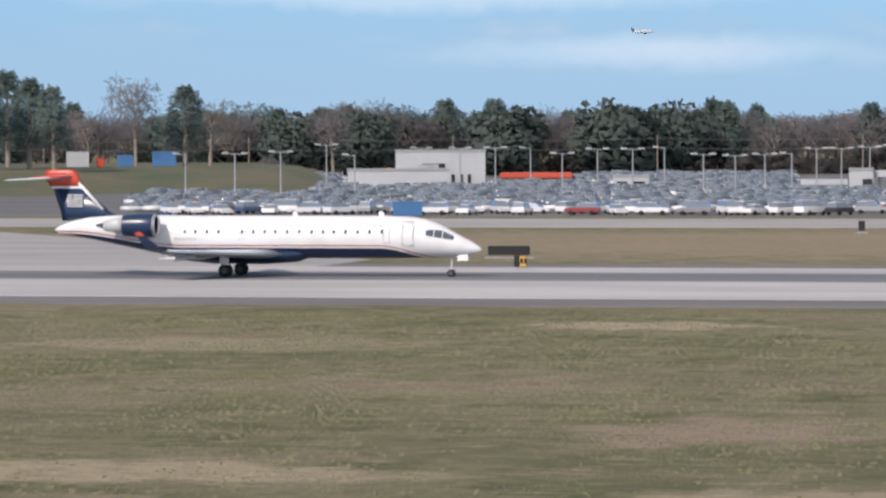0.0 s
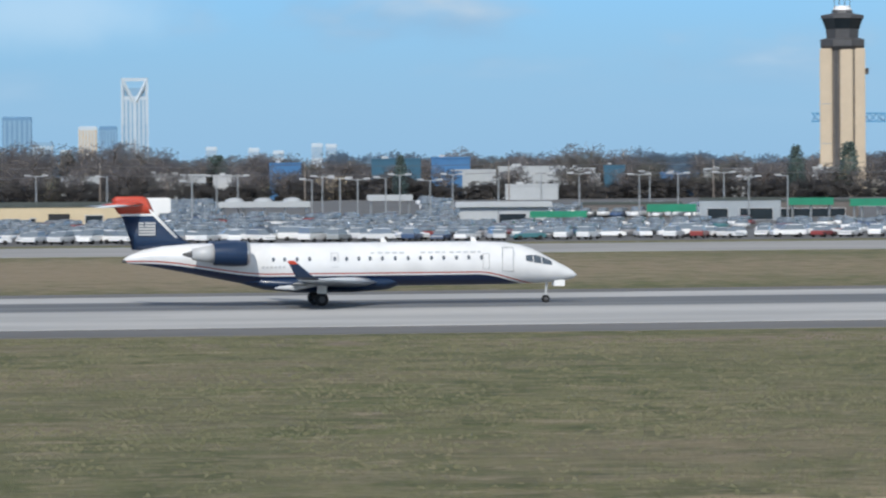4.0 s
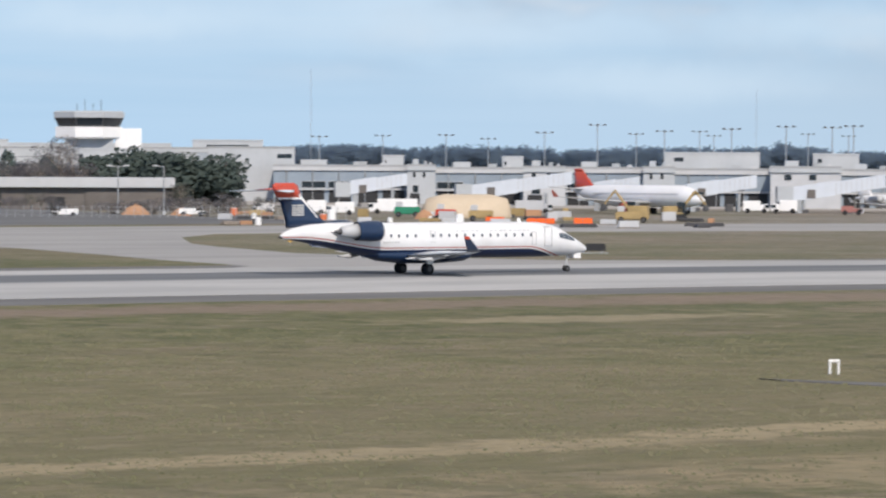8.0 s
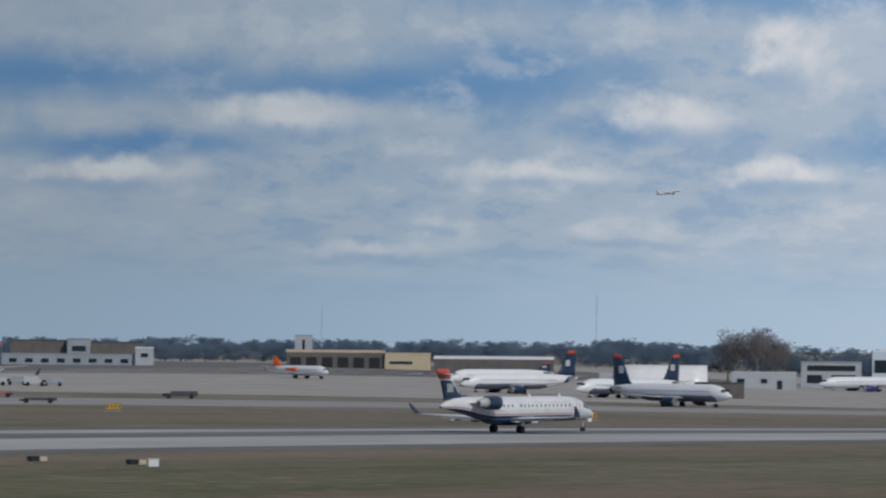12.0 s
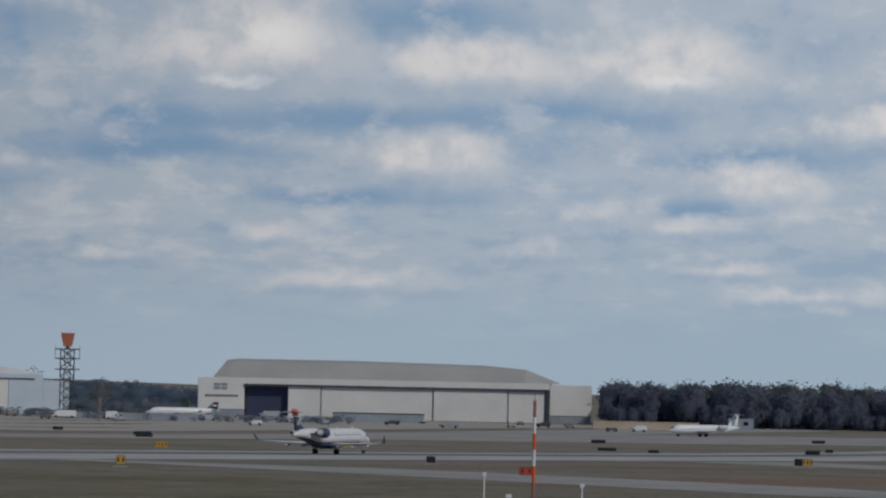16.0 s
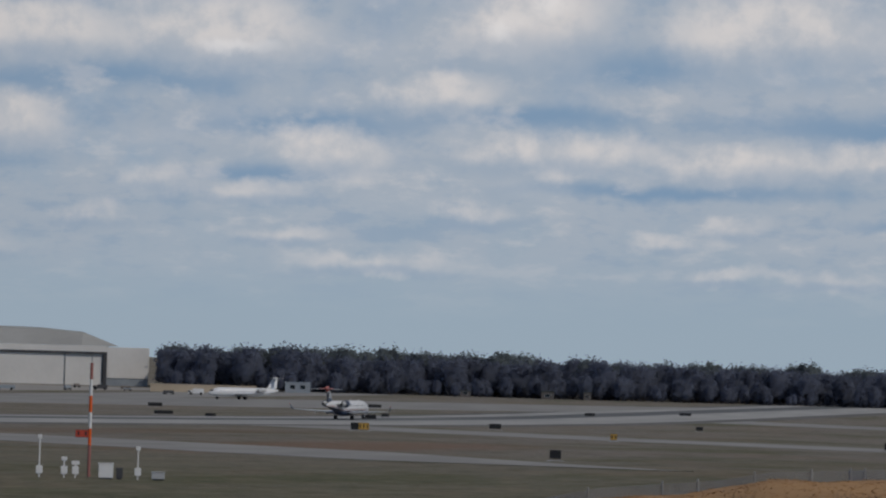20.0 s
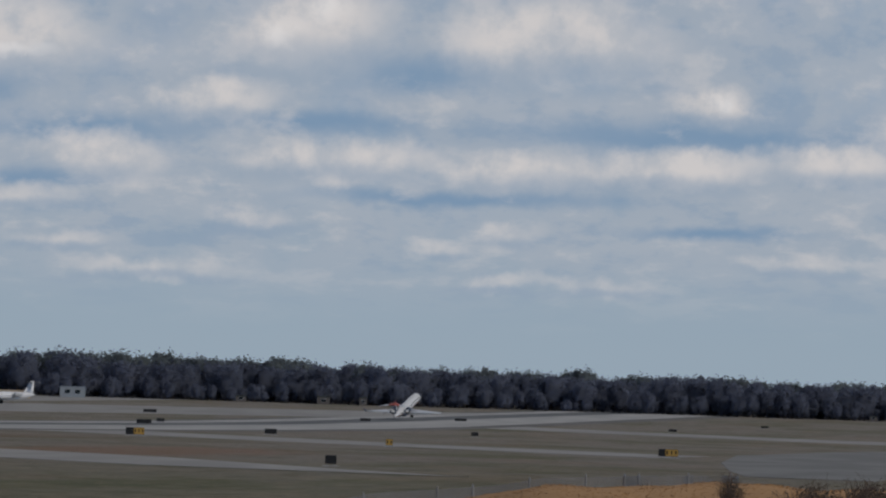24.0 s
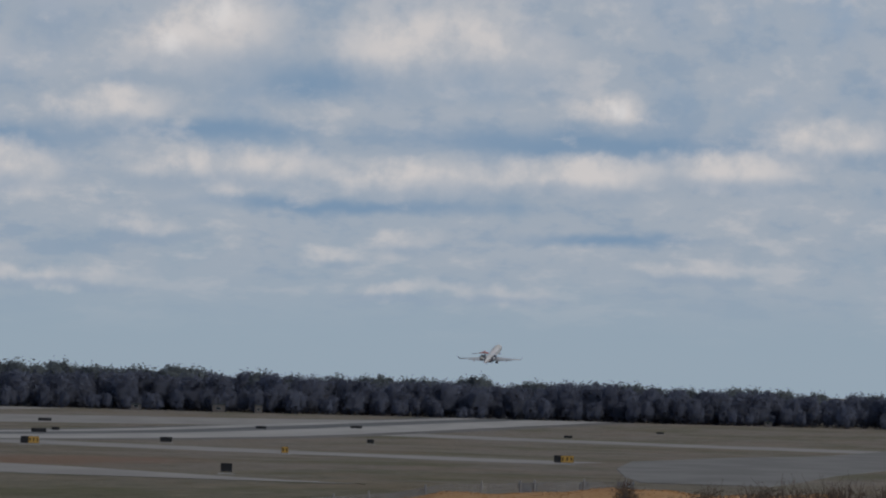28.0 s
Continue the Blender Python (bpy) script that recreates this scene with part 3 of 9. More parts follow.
def part(name, bm, mat, parent, label="", smooth=False):
    """Links a bmesh, or a mesh, as one mesh object under a thing or a part."""
    if isinstance(bm, bpy.types.Mesh):
        me = bm
    else:
        me = bpy.data.meshes.new(name)
        bm.to_mesh(me)
        bm.free()
        for m in mat if isinstance(mat, (list, tuple)) else [mat]:
            me.materials.append(m)
        if smooth:
            me.polygons.foreach_set("use_smooth", [True] * len(me.polygons))
    ob = new(name, me)
    ob.parent = parent
    if label:
        ob["label"] = label
    return ob


def thing(name, label, category, m=None, group="", kind=""):
    ob = new(name)
    ob.empty_display_size = 0.2
    tagged(ob, label, category, group, kind)
    if m is not None:
        ob.matrix_world = m
    return ob


def add_box(bm, x0, x1, y0, y1, z0, z1, mi=0):
    vs = [bm.verts.new(p) for p in ((x0, y0, z0), (x1, y0, z0), (x1, y1, z0), (x0, y1, z0), (x0, y0, z1), (x1, y0, z1), (x1, y1, z1), (x0, y1, z1))]
    for f in ((0, 3, 2, 1), (4, 5, 6, 7), (0, 1, 5, 4), (1, 2, 6, 5), (2, 3, 7, 6), (3, 0, 4, 7)):
        bm.faces.new([vs[i] for i in f]).material_index = mi
    return vs


def box(x0, x1, y0, y1, z0, z1, bevel=0.0):
    bm = bmesh.new()
    add_box(bm, x0, x1, y0, y1, z0, z1)
    if bevel:
        bmesh.ops.bevel(bm, geom=bm.edges[:], offset=bevel, segments=2, affect="EDGES")
    return bm


def add_tube(bm, a, b, r0, r1=None, n=8):
    """A round bar from a to b."""
    r1 = r0 if r1 is None else r1
    a, b = Vector(a), Vector(b)
    d = (b - a).normalized()
    u = d.orthogonal().normalized()
    w = d.cross(u)
    rings = []
    for p, r in ((a, r0), (b, r1)):
        rings.append([bm.verts.new(p + (u * math.cos(i * math.tau / n) + w * math.sin(i * math.tau / n)) * r) for i in range(n)])
    for i in range(n):
        j = (i + 1) % n
        bm.faces.new((rings[0][i], rings[0][j], rings[1][j], rings[1][i]))
    bm.faces.new(rings[0][::-1])
    bm.faces.new(rings[1])


def tube(a, b, r0, r1=None, n=8):
    bm = bmesh.new()
    add_tube(bm, a, b, r0, r1, n)
    return bm


def loft(rings, close=True):
    """A skin over rings of points of equal count."""
    bm = bmesh.new()
    rows = [[bm.verts.new(p) for p in r] for r in rings]
    n = len(rows[0])
    for a, b in zip(rows, rows[1:]):
        for i in range(n):
            j = (i + 1) % n
            bm.faces.new((a[i], a[j], b[j], b[i]))
    if close:
        bm.faces.new(rows[0][::-1])
        bm.faces.new(rows[-1])
    bmesh.ops.recalc_face_normals(bm, faces=bm.faces[:])
    return bm


def oval(x, zc, ry, rz, n=28, yc=0.0):
    return [(x, yc + ry * math.cos(i * math.tau / n), zc + rz * math.sin(i * math.tau / n)) for i in range(n)]


def foil(le, chord, y, z, thick, n=7, vertical=False):
    """An aerofoil section: le is the leading edge's x, the chord runs backwards."""
    pts = []
    for k in range(n + 1):
        u = k / n
        h = thick * chord * (1.5 * math.sqrt(u) * (1 - u) ** 0.9 + 0.01)
        pts.append((u, h))
    ring = [(u, h) for u, h in pts] + [(u, -h * 0.8) for u, h in pts[-2:0:-1]]
    if vertical:
        return [(le - u * chord, y + h, z) for u, h in ring]
    return [(le - u * chord, y, z + h) for u, h in ring]


# ---- ground, runway and taxiways ----
def ground():
    xs = sorted(set([-4200, -3200, -2400, -1800, -1300, -900, -600, -400] + list(range(-300, 1500, 15)) + [1600, 1800, 2100, 2500, 3000, 3600, 4300]))
    ys = sorted(set([-2000, -1200, -700, -400, -250] + list(range(-150, 240, 12)) + list(range(240, 900, 40)) + [1000, 1200, 1500, 2000, 2600, 3300, 4300]))
    verts = [(x, y, level(x, y)) for y in ys for x in xs]
    n = len(xs)
    faces = [(j * n + i, j * n + i + 1, (j + 1) * n + i + 1, (j + 1) * n + i) for j in range(len(ys) - 1) for i in range(n - 1)]
    tagged(new("ground", mesh_of("ground", verts, faces, GRASS, True)), "patchy olive and straw-coloured winter grass on a wide airfield", "grass", kind="structure")


ground()


def strip(name, edge, mat, label, lift, category="pavement", step=20.0, rise=None):
    """A paved sheet between two polylines, (x, y near, y far) rows, laid on the field with a low kerb-like lip."""
    rows = []
    for (x0, a0, b0), (x1, a1, b1) in zip(edge, edge[1:]):
        k = max(1, int(abs(x1 - x0) / step))
        for i in range(k):
            f = i / k
            rows.append((x0 + (x1 - x0) * f, a0 + (a1 - a0) * f, b0 + (b1 - b0) * f))
    rows.append(edge[-1])
    wide = max(b - a for _, a, b in edge)
    n = max(1, int(wide / 40))
    verts, faces = [], []
    for x, a, b in rows:
        line = [(a - 0.3, -0.25)] + [(a + (b - a) * k / n, 0.0) for k in range(n + 1)] + [(b + 0.3, -0.25)]
        verts += [(x, y, fall(x, y) + lift + dz + (rise(y) if rise else 0.0)) for y, dz in line]
    m = n + 3
    for i in range(len(rows) - 1):
        for k in range(m - 1):
            p, q = i * m + k, i * m + m + k
            faces.append((p, q, q + 1, p + 1))
    tagged(new(name, mesh_of(name, verts, faces, mat)), label, category, kind="structure")


def lane(name, rows, label, lift=0.045):
    """A paved sheet that leads away from the runway: (y, x from, x to) rows."""
    line = []
    for (y0, a0, b0), (y1, a1, b1) in zip(rows, rows[1:]):
        k = max(1, int((y1 - y0) / 15))
        line += [(y0 + (y1 - y0) * i / k, a0 + (a1 - a0) * i / k, b0 + (b1 - b0) * i / k) for i in range(k)]
    line.append(rows[-1])
    n = 4
    verts, faces = [], []
    for y, a, b in line:
        edge = [(a - 0.3, -0.25)] + [(a + (b - a) * i / n, 0.0) for i in range(n + 1)] + [(b + 0.3, -0.25)]
        verts += [(x, y, fall(x, y) + lift + dz) for x, dz in edge]
    m = n + 3
    for i in range(len(line) - 1):
        for k in range(m - 1):
            p, q = i * m + k, i * m + m + k
            faces.append((p, p + 1, q + 1, q))
    tagged(new(name, mesh_of(name, verts, faces, TAXI)), label, "taxiway", kind="structure")


def lot_rise(y):
    """The car park climbs gently away from the field."""
    return 2.0 * min(1.0, max(0.0, (y - 545.0) / 250.0))


strip("runway_shoulder", [(-900, 239, 320), (1700, 239, 320)], ASPHALT, "dark asphalt shoulder along the runway", 0.03)
strip("runway", [(-900, 250, 311), (1700, 250, 311)], CONCRETE, "pale concrete runway with a dark band of tyre rubber", 0.06, "runway")
strip("taxiway_parallel", [(-900, 458, 508), (2000, 458, 508)], TAXI, "pale concrete taxiway parallel to the runway", 0.04, "taxiway")
strip("apron", [(470, 700, 1400), (620, 560, 1400), (1500, 530, 1400)], APRON, "wide tan concrete apron before the terminal", 0.035, "apron")
strip("apron_far", [(690, 765, 1330), (950, 775, 1330), (1330, 790, 1330)], ASPHALT, "dark asphalt apron before the cargo halls", 0.06, "apron")
strip("car_park_surface", [(-420, 524, 960), (360, 524, 960)], LOT, "asphalt surface of a crowded car park", 0.03, rise=lot_rise)
strip("taxiway_exit_north", [(-175, 330, 460), (-85, 300, 330)], TAXI, "pale concrete exit taxiway curving off the runway", 0.045, "taxiway")
lane("taxiway_exit_middle", [(310, 196, 330), (316, 203, 275), (325, 206, 246), (342, 209, 239), (360, 214, 237), (390, 221, 246), (405, 222, 252), (438, 219, 271), (459, 205, 290)], "pale concrete exit taxiway slanting off the runway")
strip("taxiway_near", [(380, 84, 116), (395, 100, 140), (430, 130, 186), (480, 205, 262)], TAXI, "pale concrete taxiway slanting towards the overlook", 0.045, "taxiway")
strip("taxiway_south", [(440, 52, 66), (480, 53, 74), (562, 57, 88), (694, 60, 106), (854, 66, 109), (948, 70, 100), (1100, 74, 98)], OLDTAXI, "worn grey taxiway at the south end of the field", 0.05, "taxiway")
lane("taxiway_link", [(104, 600, 655), (158, 638, 692), (240, 705, 775)], "narrow concrete taxiway leading to the runway")
lane("taxiway_link", [(98, 1030, 1090), (198, 1080, 1130), (240, 1105, 1160)], "narrow concrete taxiway leading to the runway")
lane("taxiway_exit_south", [(310, 1230, 1440), (356, 1165, 1375), (435, 1065, 1300), (460, 1030, 1265)], "pale concrete exit taxiway at the south end")


def grass_tufts():
    """Tufts of matted straw and winter grass over the near field, between the overlook and the runway."""
    rng = np.random.RandomState(14)
    n = 190000
    az, d = np.radians(rng.uniform(-21, 56, n)), np.sqrt(rng.uniform(88.0 ** 2, 238.0 ** 2, n))
    x, y = d * np.sin(az), d * np.cos(az)
    clump = np.sin(x * 0.31 + 1.7 * np.sin(y * 0.23)) * np.sin(y * 0.37 + 1.3 * np.sin(x * 0.19)) + 0.6 * np.sin(x * 1.1 + y * 0.7) * np.sin(y * 0.9 - x * 0.5)
    keep = (clump + rng.uniform(-1.0, 1.0, n) > 0.1) & (y < 237) & (rng.uniform(100.0, 150.0, n) < d)
    x, y = x[keep], y[keep]
    n = len(x)
    z = np.array([level(a, b) for a, b in zip(x, y)])
    h = rng.uniform(0.012, 0.045, n)
    turn = rng.uniform(-0.7, 0.7, n)
    wide = rng.uniform(0.025, 0.11, n)
    c = np.stack([x, y, z + h * 0.8], 1)
    a = np.stack([np.cos(turn) * wide, np.sin(turn) * wide, rng.uniform(-0.02, 0.02, n)], 1)
    b = np.stack([rng.uniform(-0.03, 0.03, n), rng.uniform(0.0, 0.09, n), h], 1)
    v = np.stack([c - a - b, c + a - b, c + a * 0.5 + b, c - a * 0.6 + b], 1).reshape(-1, 3)
    me = bpy.data.meshes.new("grass_tufts")
    me.from_pydata(v.tolist(), [], np.arange(len(v)).reshape(-1, 4).tolist())
    me.materials.append(TUFT)
    me.normals_split_custom_set_from_vertices([(0.0, -0.25, 0.97)] * len(v))
    tagged(new("grass_tufts", me), "tufts of straw and olive winter grass on the field", "grass", kind="stuff")


grass_tufts()


# ---- the departing regional jet: nose tip at the origin's x, wheels on z = 0 ----
def jet_paint():
    m = bpy.data.materials.new("airline_livery_white")
    m.use_nodes = True
    nt = m.node_tree
    N, L = nt.nodes.new, nt.links.new
    b = nt.nodes["Principled BSDF"]
    b.inputs["Roughness"].default_value, b.inputs["Coat Weight"].default_value = 0.32, 0.3
    co, sep = N("ShaderNodeTexCoord"), N("ShaderNodeSeparateXYZ")
    L(co.outputs["Object"], sep.inputs[0])
    x, _, z = sep.outputs

    def step(v, lo, hi, a=0.0, c=1.0):
        r = N("ShaderNodeMapRange")
        r.interpolation_type = "SMOOTHSTEP"
        L(v, r.inputs[0])
        for i, q in enumerate((lo, hi, a, c)):
            r.inputs[i + 1].default_value = q
        return r.outputs[0]

    # the cheat line dips towards the nose and sweeps up under the tail
    dip = step(x, -7.5, -2.6, 0.0, -0.95)
    sweep = N("ShaderNodeMath")
    L(dip, sweep.inputs[0])
    L(step(x, -31.5, -22.5, 1.0, 0.0), sweep.inputs[1])
    low = N("ShaderNodeMath")
    low.operation = "SUBTRACT"
    L(z, low.inputs[0])
    L(sweep.outputs[0], low.inputs[1])
    h = low.outputs[0]
    col = None

    def mix(f, a, c):
        n = N("ShaderNodeMix")
        n.data_type = "RGBA"
        L(f, n.inputs[0])
        for i, v in ((6, a), (7, c)):
            if isinstance(v, tuple):
                n.inputs[i].default_value = (*v, 1)
            else:
                L(v, n.inputs[i])
        return n.outputs[2]

    grime = N("ShaderNodeTexNoise")
    grime.inputs["Scale"].default_value, grime.inputs["Detail"].default_value = 0.6, 6
    L(co.outputs["Object"], grime.inputs["Vector"])
    col = mix(step(grime.outputs["Fac"], 0.35, 0.75), (0.72, 0.725, 0.73), (0.64, 0.645, 0.65))
    col = mix(step(h, 2.34, 2.36, 1.0, 0.0), col, (0.46, 0.10, 0.07))
    col = mix(step(h, 2.25, 2.27, 1.0, 0.0), col, (0.80, 0.80, 0.80))
    col = mix(step(h, 2.12, 2.14, 1.0, 0.0), col, (0.008, 0.020, 0.065))
    L(col, b.inputs["Base Color"])
    return m


LIVERY = jet_paint()
FAINT = material("faint_grey_lettering", (0.64, 0.66, 0.68), 0.4, vary=0.1)
CABINGLASS = material("cabin_window_glass", (0.16, 0.18, 0.21), 0.2, vary=0.2, scale=0.5)


def wheel_parts(at, r, w, parent, name="wheel"):
    """A tyre with its rim, turned on the y axis."""
    x, y, z = at
    prof = [(r * 0.55, -w / 2), (r * 0.9, -w / 2), (r, -w * 0.3), (r, w * 0.3), (r * 0.9, w / 2), (r * 0.55, w / 2)]
    rings = [[(x + q * math.cos(i * math.tau / 20), y + s, z + q * math.sin(i * math.tau / 20)) for i in range(20)] for q, s in prof]
    ob = part(name, loft(rings), TYRE, parent, "black rubber tyre", True)
    part("rim", tube((x, y - w * 0.52, z), (x, y + w * 0.52, z), r * 0.5, n=14), DARKSTEEL, ob, "dark metal rim")
    return ob


def regional_jet():
    jet = thing("regional_jet", "white and navy regional jet with a red-topped tail, taking off", "airplane")
    # fuselage
    st = [(0.0, 1.98, 0.04, 0.04), (-0.25, 2.02, 0.28, 0.26), (-0.8, 2.12, 0.55, 0.50), (-1.6, 2.28, 0.82, 0.76), (-2.4, 2.46, 1.02, 1.00), (-3.2, 2.66, 1.16, 1.24),
          (-4.2, 2.82, 1.28, 1.42), (-5.4, 2.90, 1.35, 1.53), (-7.0, 2.93, 1.38, 1.57), (-12, 2.93, 1.38, 1.58), (-18, 2.93, 1.38, 1.58), (-22.5, 2.95, 1.38, 1.56),
          (-24.5, 3.08, 1.34, 1.46), (-26.5, 3.28, 1.22, 1.26), (-28.5, 3.47, 1.02, 1.04), (-30.3, 3.57, 0.78, 0.80), (-31.6, 3.56, 0.52, 0.56), (-32.6, 3.42, 0.26, 0.30), (-33.0, 3.36, 0.08, 0.10)]
    body = part("fuselage", loft([oval(x, zc, ry, rz) for x, zc, ry, rz in st]), LIVERY, jet, "white fuselage with navy belly and red line", True)
    part("tail_cone_tip", tube((-32.5, 0, 3.38), (-33.1, 0, 3.30), 0.22, 0.1, 12), DARKSTEEL, jet, "dark exhaust of the auxiliary unit")
    # belly fairing round the wing box
    fair = [oval(-12.6, 1.75, 0.3, 0.2), oval(-14.0, 1.62, 1.2, 0.55), oval(-16.5, 1.52, 1.5, 0.62), oval(-20.5, 1.54, 1.5, 0.62), oval(-23.0, 1.68, 1.1, 0.5), oval(-25, 1.95, 0.3, 0.2)]
    part("belly_fairing", loft(fair), NAVY, jet, "navy belly fairing under the wing", True)
    # cockpit glazing: panes that follow the skin of the nose
    def skin(x, z, out):
        zc, ry, rz = (float(np.interp(-x, [-q[0] for q in st], [q[k] for q in st])) for k in (1, 2, 3))
        return ry * math.sqrt(max(0.0, 1 - ((z - zc) / rz) ** 2)) + out

    for s in (-1, 1):
        for x0, x1, b0, b1, t0, t1 in ((-1.95, -2.72, 2.74, 2.86, 3.02, 3.38), (-2.78, -3.35, 2.87, 2.95, 3.40, 3.50), (-3.41, -3.95, 2.97, 3.08, 3.50, 3.46)):
            bm = bmesh.new()
            grid = []
            for out in (-0.06, 0.022):
                grid.append([[bm.verts.new((x0 + (x1 - x0) * u, s * skin(x0 + (x1 - x0) * u, z, out), z)) for z in [b0 + (b1 - b0) * u + ((t0 + (t1 - t0) * u) - (b0 + (b1 - b0) * u)) * v / 3 for v in range(4)]] for u in (0.0, 0.33, 0.67, 1.0)])
            for g in grid:
                for i in range(3):
                    for k in range(3):
                        bm.faces.new((g[i][k], g[i + 1][k], g[i + 1][k + 1], g[i][k + 1]))
            rim = [(0, k) for k in range(4)] + [(i, 3) for i in range(1, 4)] + [(3, k) for k in (2, 1, 0)] + [(i, 0) for i in (2, 1)]
            for (i0, k0), (i1, k1) in zip(rim, rim[1:] + rim[:1]):
                bm.faces.new((grid[0][i0][k0], grid[0][i1][k1], grid[1][i1][k1], grid[1][i0][k0]))
            bmesh.ops.recalc_face_normals(bm, faces=bm.faces[:])
            part("cockpit_window", bm, JETPANE, jet, "dark blue-grey cockpit pane")
    # cabin windows
    win = [oval(0, 0, 0.11, 0.17, 12), oval(0, 0, 0.09, 0.15, 12)]
    places = [-22.36, -21.55, -20.65, -19.75, -17.93, -17.07, -16.18, -15.37, -14.47, -13.54, -12.60, -11.71, -10.89, -10.0, -9.07, -8.17, -7.24]
    wm = bpy.data.meshes.new("cabin_window")
    bm = bmesh.new()
    ring0 = [bm.verts.new((p[1], -0.05, p[2])) for p in win[0]]
    ring1 = [bm.verts.new((p[1], 0.05, p[2])) for p in win[0]]
    bm.faces.new(ring0)
    bm.faces.new(ring1[::-1])
    for i in range(12):
        bm.faces.new((ring0[i], ring0[(i + 1) % 12], ring1[(i + 1) % 12], ring1[i]))
    bmesh.ops.recalc_face_normals(bm, faces=bm.faces[:])
    bm.to_mesh(wm)
    bm.free()
    wm.materials.append(CABINGLASS)
    for s in (-1, 1):
        for x in places:
            w = part("cabin_window", wm, None, jet)
            w.location = (x, s * 1.335, 3.36)
    # doors and exits: thin raised outlines
    for s in (-1, 1):
        for x, w, z0, z1 in ((-5.3, 0.85, 2.35, 4.05), (-17.93, 0.55, 2.75, 3.75), (-6.9, 0.5, 2.5, 3.6)):
            bm = bmesh.new()
            for (xa, xb, za, zb) in ((x - w / 2, x + w / 2, z1, z1 + 0.05), (x - w / 2, x + w / 2, z0, z0 + 0.05), (x - w / 2, x - w / 2 + 0.05, z0, z1), (x + w / 2 - 0.05, x + w / 2, z0, z1)):
                ym = 1.36 * math.sqrt(max(0.05, 1 - (((za + zb) / 2 - 2.93) / 1.6) ** 2))
                add_box(bm, xa, xb, min(s * (ym - 0.02), s * (ym + 0.025)), max(s * (ym - 0.02), s * (ym + 0.025)), za, zb)
            part("door_outline", bm, GREYPAINT, jet, "thin grey outline of a cabin door")
    # faint airline title and registration as plain bars
    for s in (-1, 1):
        x = -15.3
        for k in range(16):
            wd = 0.34 if k % 5 else 0.22
            if k not in (5, 6):
                ym = 1.21
                part("title_bar", box(x, x + wd, s * ym - 0.03, s * ym + 0.03, 3.70, 3.84), FAINT, jet, "pale grey lettering bar")
            x += 0.52
        for k in range(6):
            part("registration_bar", box(-23.2 + k * 0.3, -23.0 + k * 0.3, s * 1.36 - 0.03, s * 1.36 + 0.03, 2.72, 2.88), GREYPAINT, jet, "grey lettering bar")
    # wings
    for s in (-1, 1):
        sec = [foil(-14.6, 6.2, s * 0.9, 1.62, 0.11), foil(-16.6, 4.5, s * 4.2, 1.80, 0.10), foil(-18.7, 2.7, s * 8.6, 2.02, 0.09), foil(-20.35, 1.6, s * 11.9, 2.20, 0.08)]
        wing = part("wing", loft(sec), WINGGREY, jet, "swept pale grey wing", True)
        wl = [foil(-20.35, 1.6, s * 11.9, 2.20, 0.08), foil(-20.9, 1.2, s * 12.2, 2.45, 0.07), foil(-22.1, 0.55, s * 12.55, 3.45, 0.06)]
        part("winglet", loft(wl), NAVY, wing, "navy winglet with a red tip", True)
        part("winglet_tip", loft([foil(-21.95, 0.60, s * 12.53, 3.30, 0.11), foil(-22.15, 0.54, s * 12.57, 3.50, 0.11)]), RED, wing, "red winglet tip")
        part("flap", loft([foil(-20.0, 1.3, s * 2.0, 1.45, 0.08), foil(-21.0, 0.8, s * 8.3, 1.82, 0.08)]), GREYPAINT, wing, "lowered grey flap")
        for yy in (3.4, 6.3):
            part("flap_track", loft([oval(-18.2 - yy * 0.3, 1.62, 0.1, 0.1, 10, s * yy), oval(-19.6 - yy * 0.3, 1.45, 0.17, 0.2, 10, s * yy), oval(-21.6 - yy * 0.2, 1.45, 0.04, 0.05, 10, s * yy)]), GREYPAINT, wing, "", True)
        # engine
        yc = s * 2.35
        n = 24
        cowl = [oval(-24.35, 3.82, 0.66, 0.70, n, yc), oval(-24.22, 3.82, 0.74, 0.78, n, yc), oval(-24.5, 3.82, 0.84, 0.88, n, yc), oval(-25.4, 3.82, 0.88, 0.90, n, yc), oval(-26.75, 3.82, 0.78, 0.80, n, yc)]
        e = part("engine_cowling", loft(cowl, False), NAVY, jet, "navy engine nacelle", True)
        part("intake_lip", loft([oval(-24.35, 3.82, 0.66, 0.70, n, yc), oval(-24.18, 3.82, 0.72, 0.76, n, yc), oval(-24.40, 3.82, 0.835, 0.875, n, yc)], False), ALLOY, e, "polished intake lip", True)
        part("fan", tube((-24.75, yc, 3.82), (-24.9, yc, 3.82), 0.72, n=20), DARKSTEEL, e, "dark fan")
        part("exhaust_nozzle", loft([oval(-26.65, 3.82, 0.66, 0.68, n, yc), oval(-27.5, 3.82, 0.52, 0.54, n, yc), oval(-28.3, 3.80, 0.38, 0.40, n, yc)]), GREYPAINT, e, "grey exhaust nozzle", True)
        part("exhaust_cone", tube((-28.2, yc, 3.8), (-29.0, yc, 3.8), 0.3, 0.05, 12), DARKSTEEL, e)
        part("pylon", loft([foil(-24.9, 3.6, s * 1.0, 3.75, 0.06), foil(-25.1, 3.0, s * 1.7, 3.8, 0.06)]), WHITE, jet)
        # tailplane
        part("tailplane", loft([foil(-31.6, 2.4, s * 0.1, 7.35, 0.08), foil(-34.4, 1.1, s * 4.3, 7.22, 0.08)]), WINGGREY, jet, "white swept tailplane", True)
        part("elevator_root", loft([foil(-31.5, 2.5, s * 0.08, 7.40, 0.10), foil(-32.55, 2.03, s * 1.6, 7.36, 0.095)]), RED, jet, "red root of the tailplane", True)
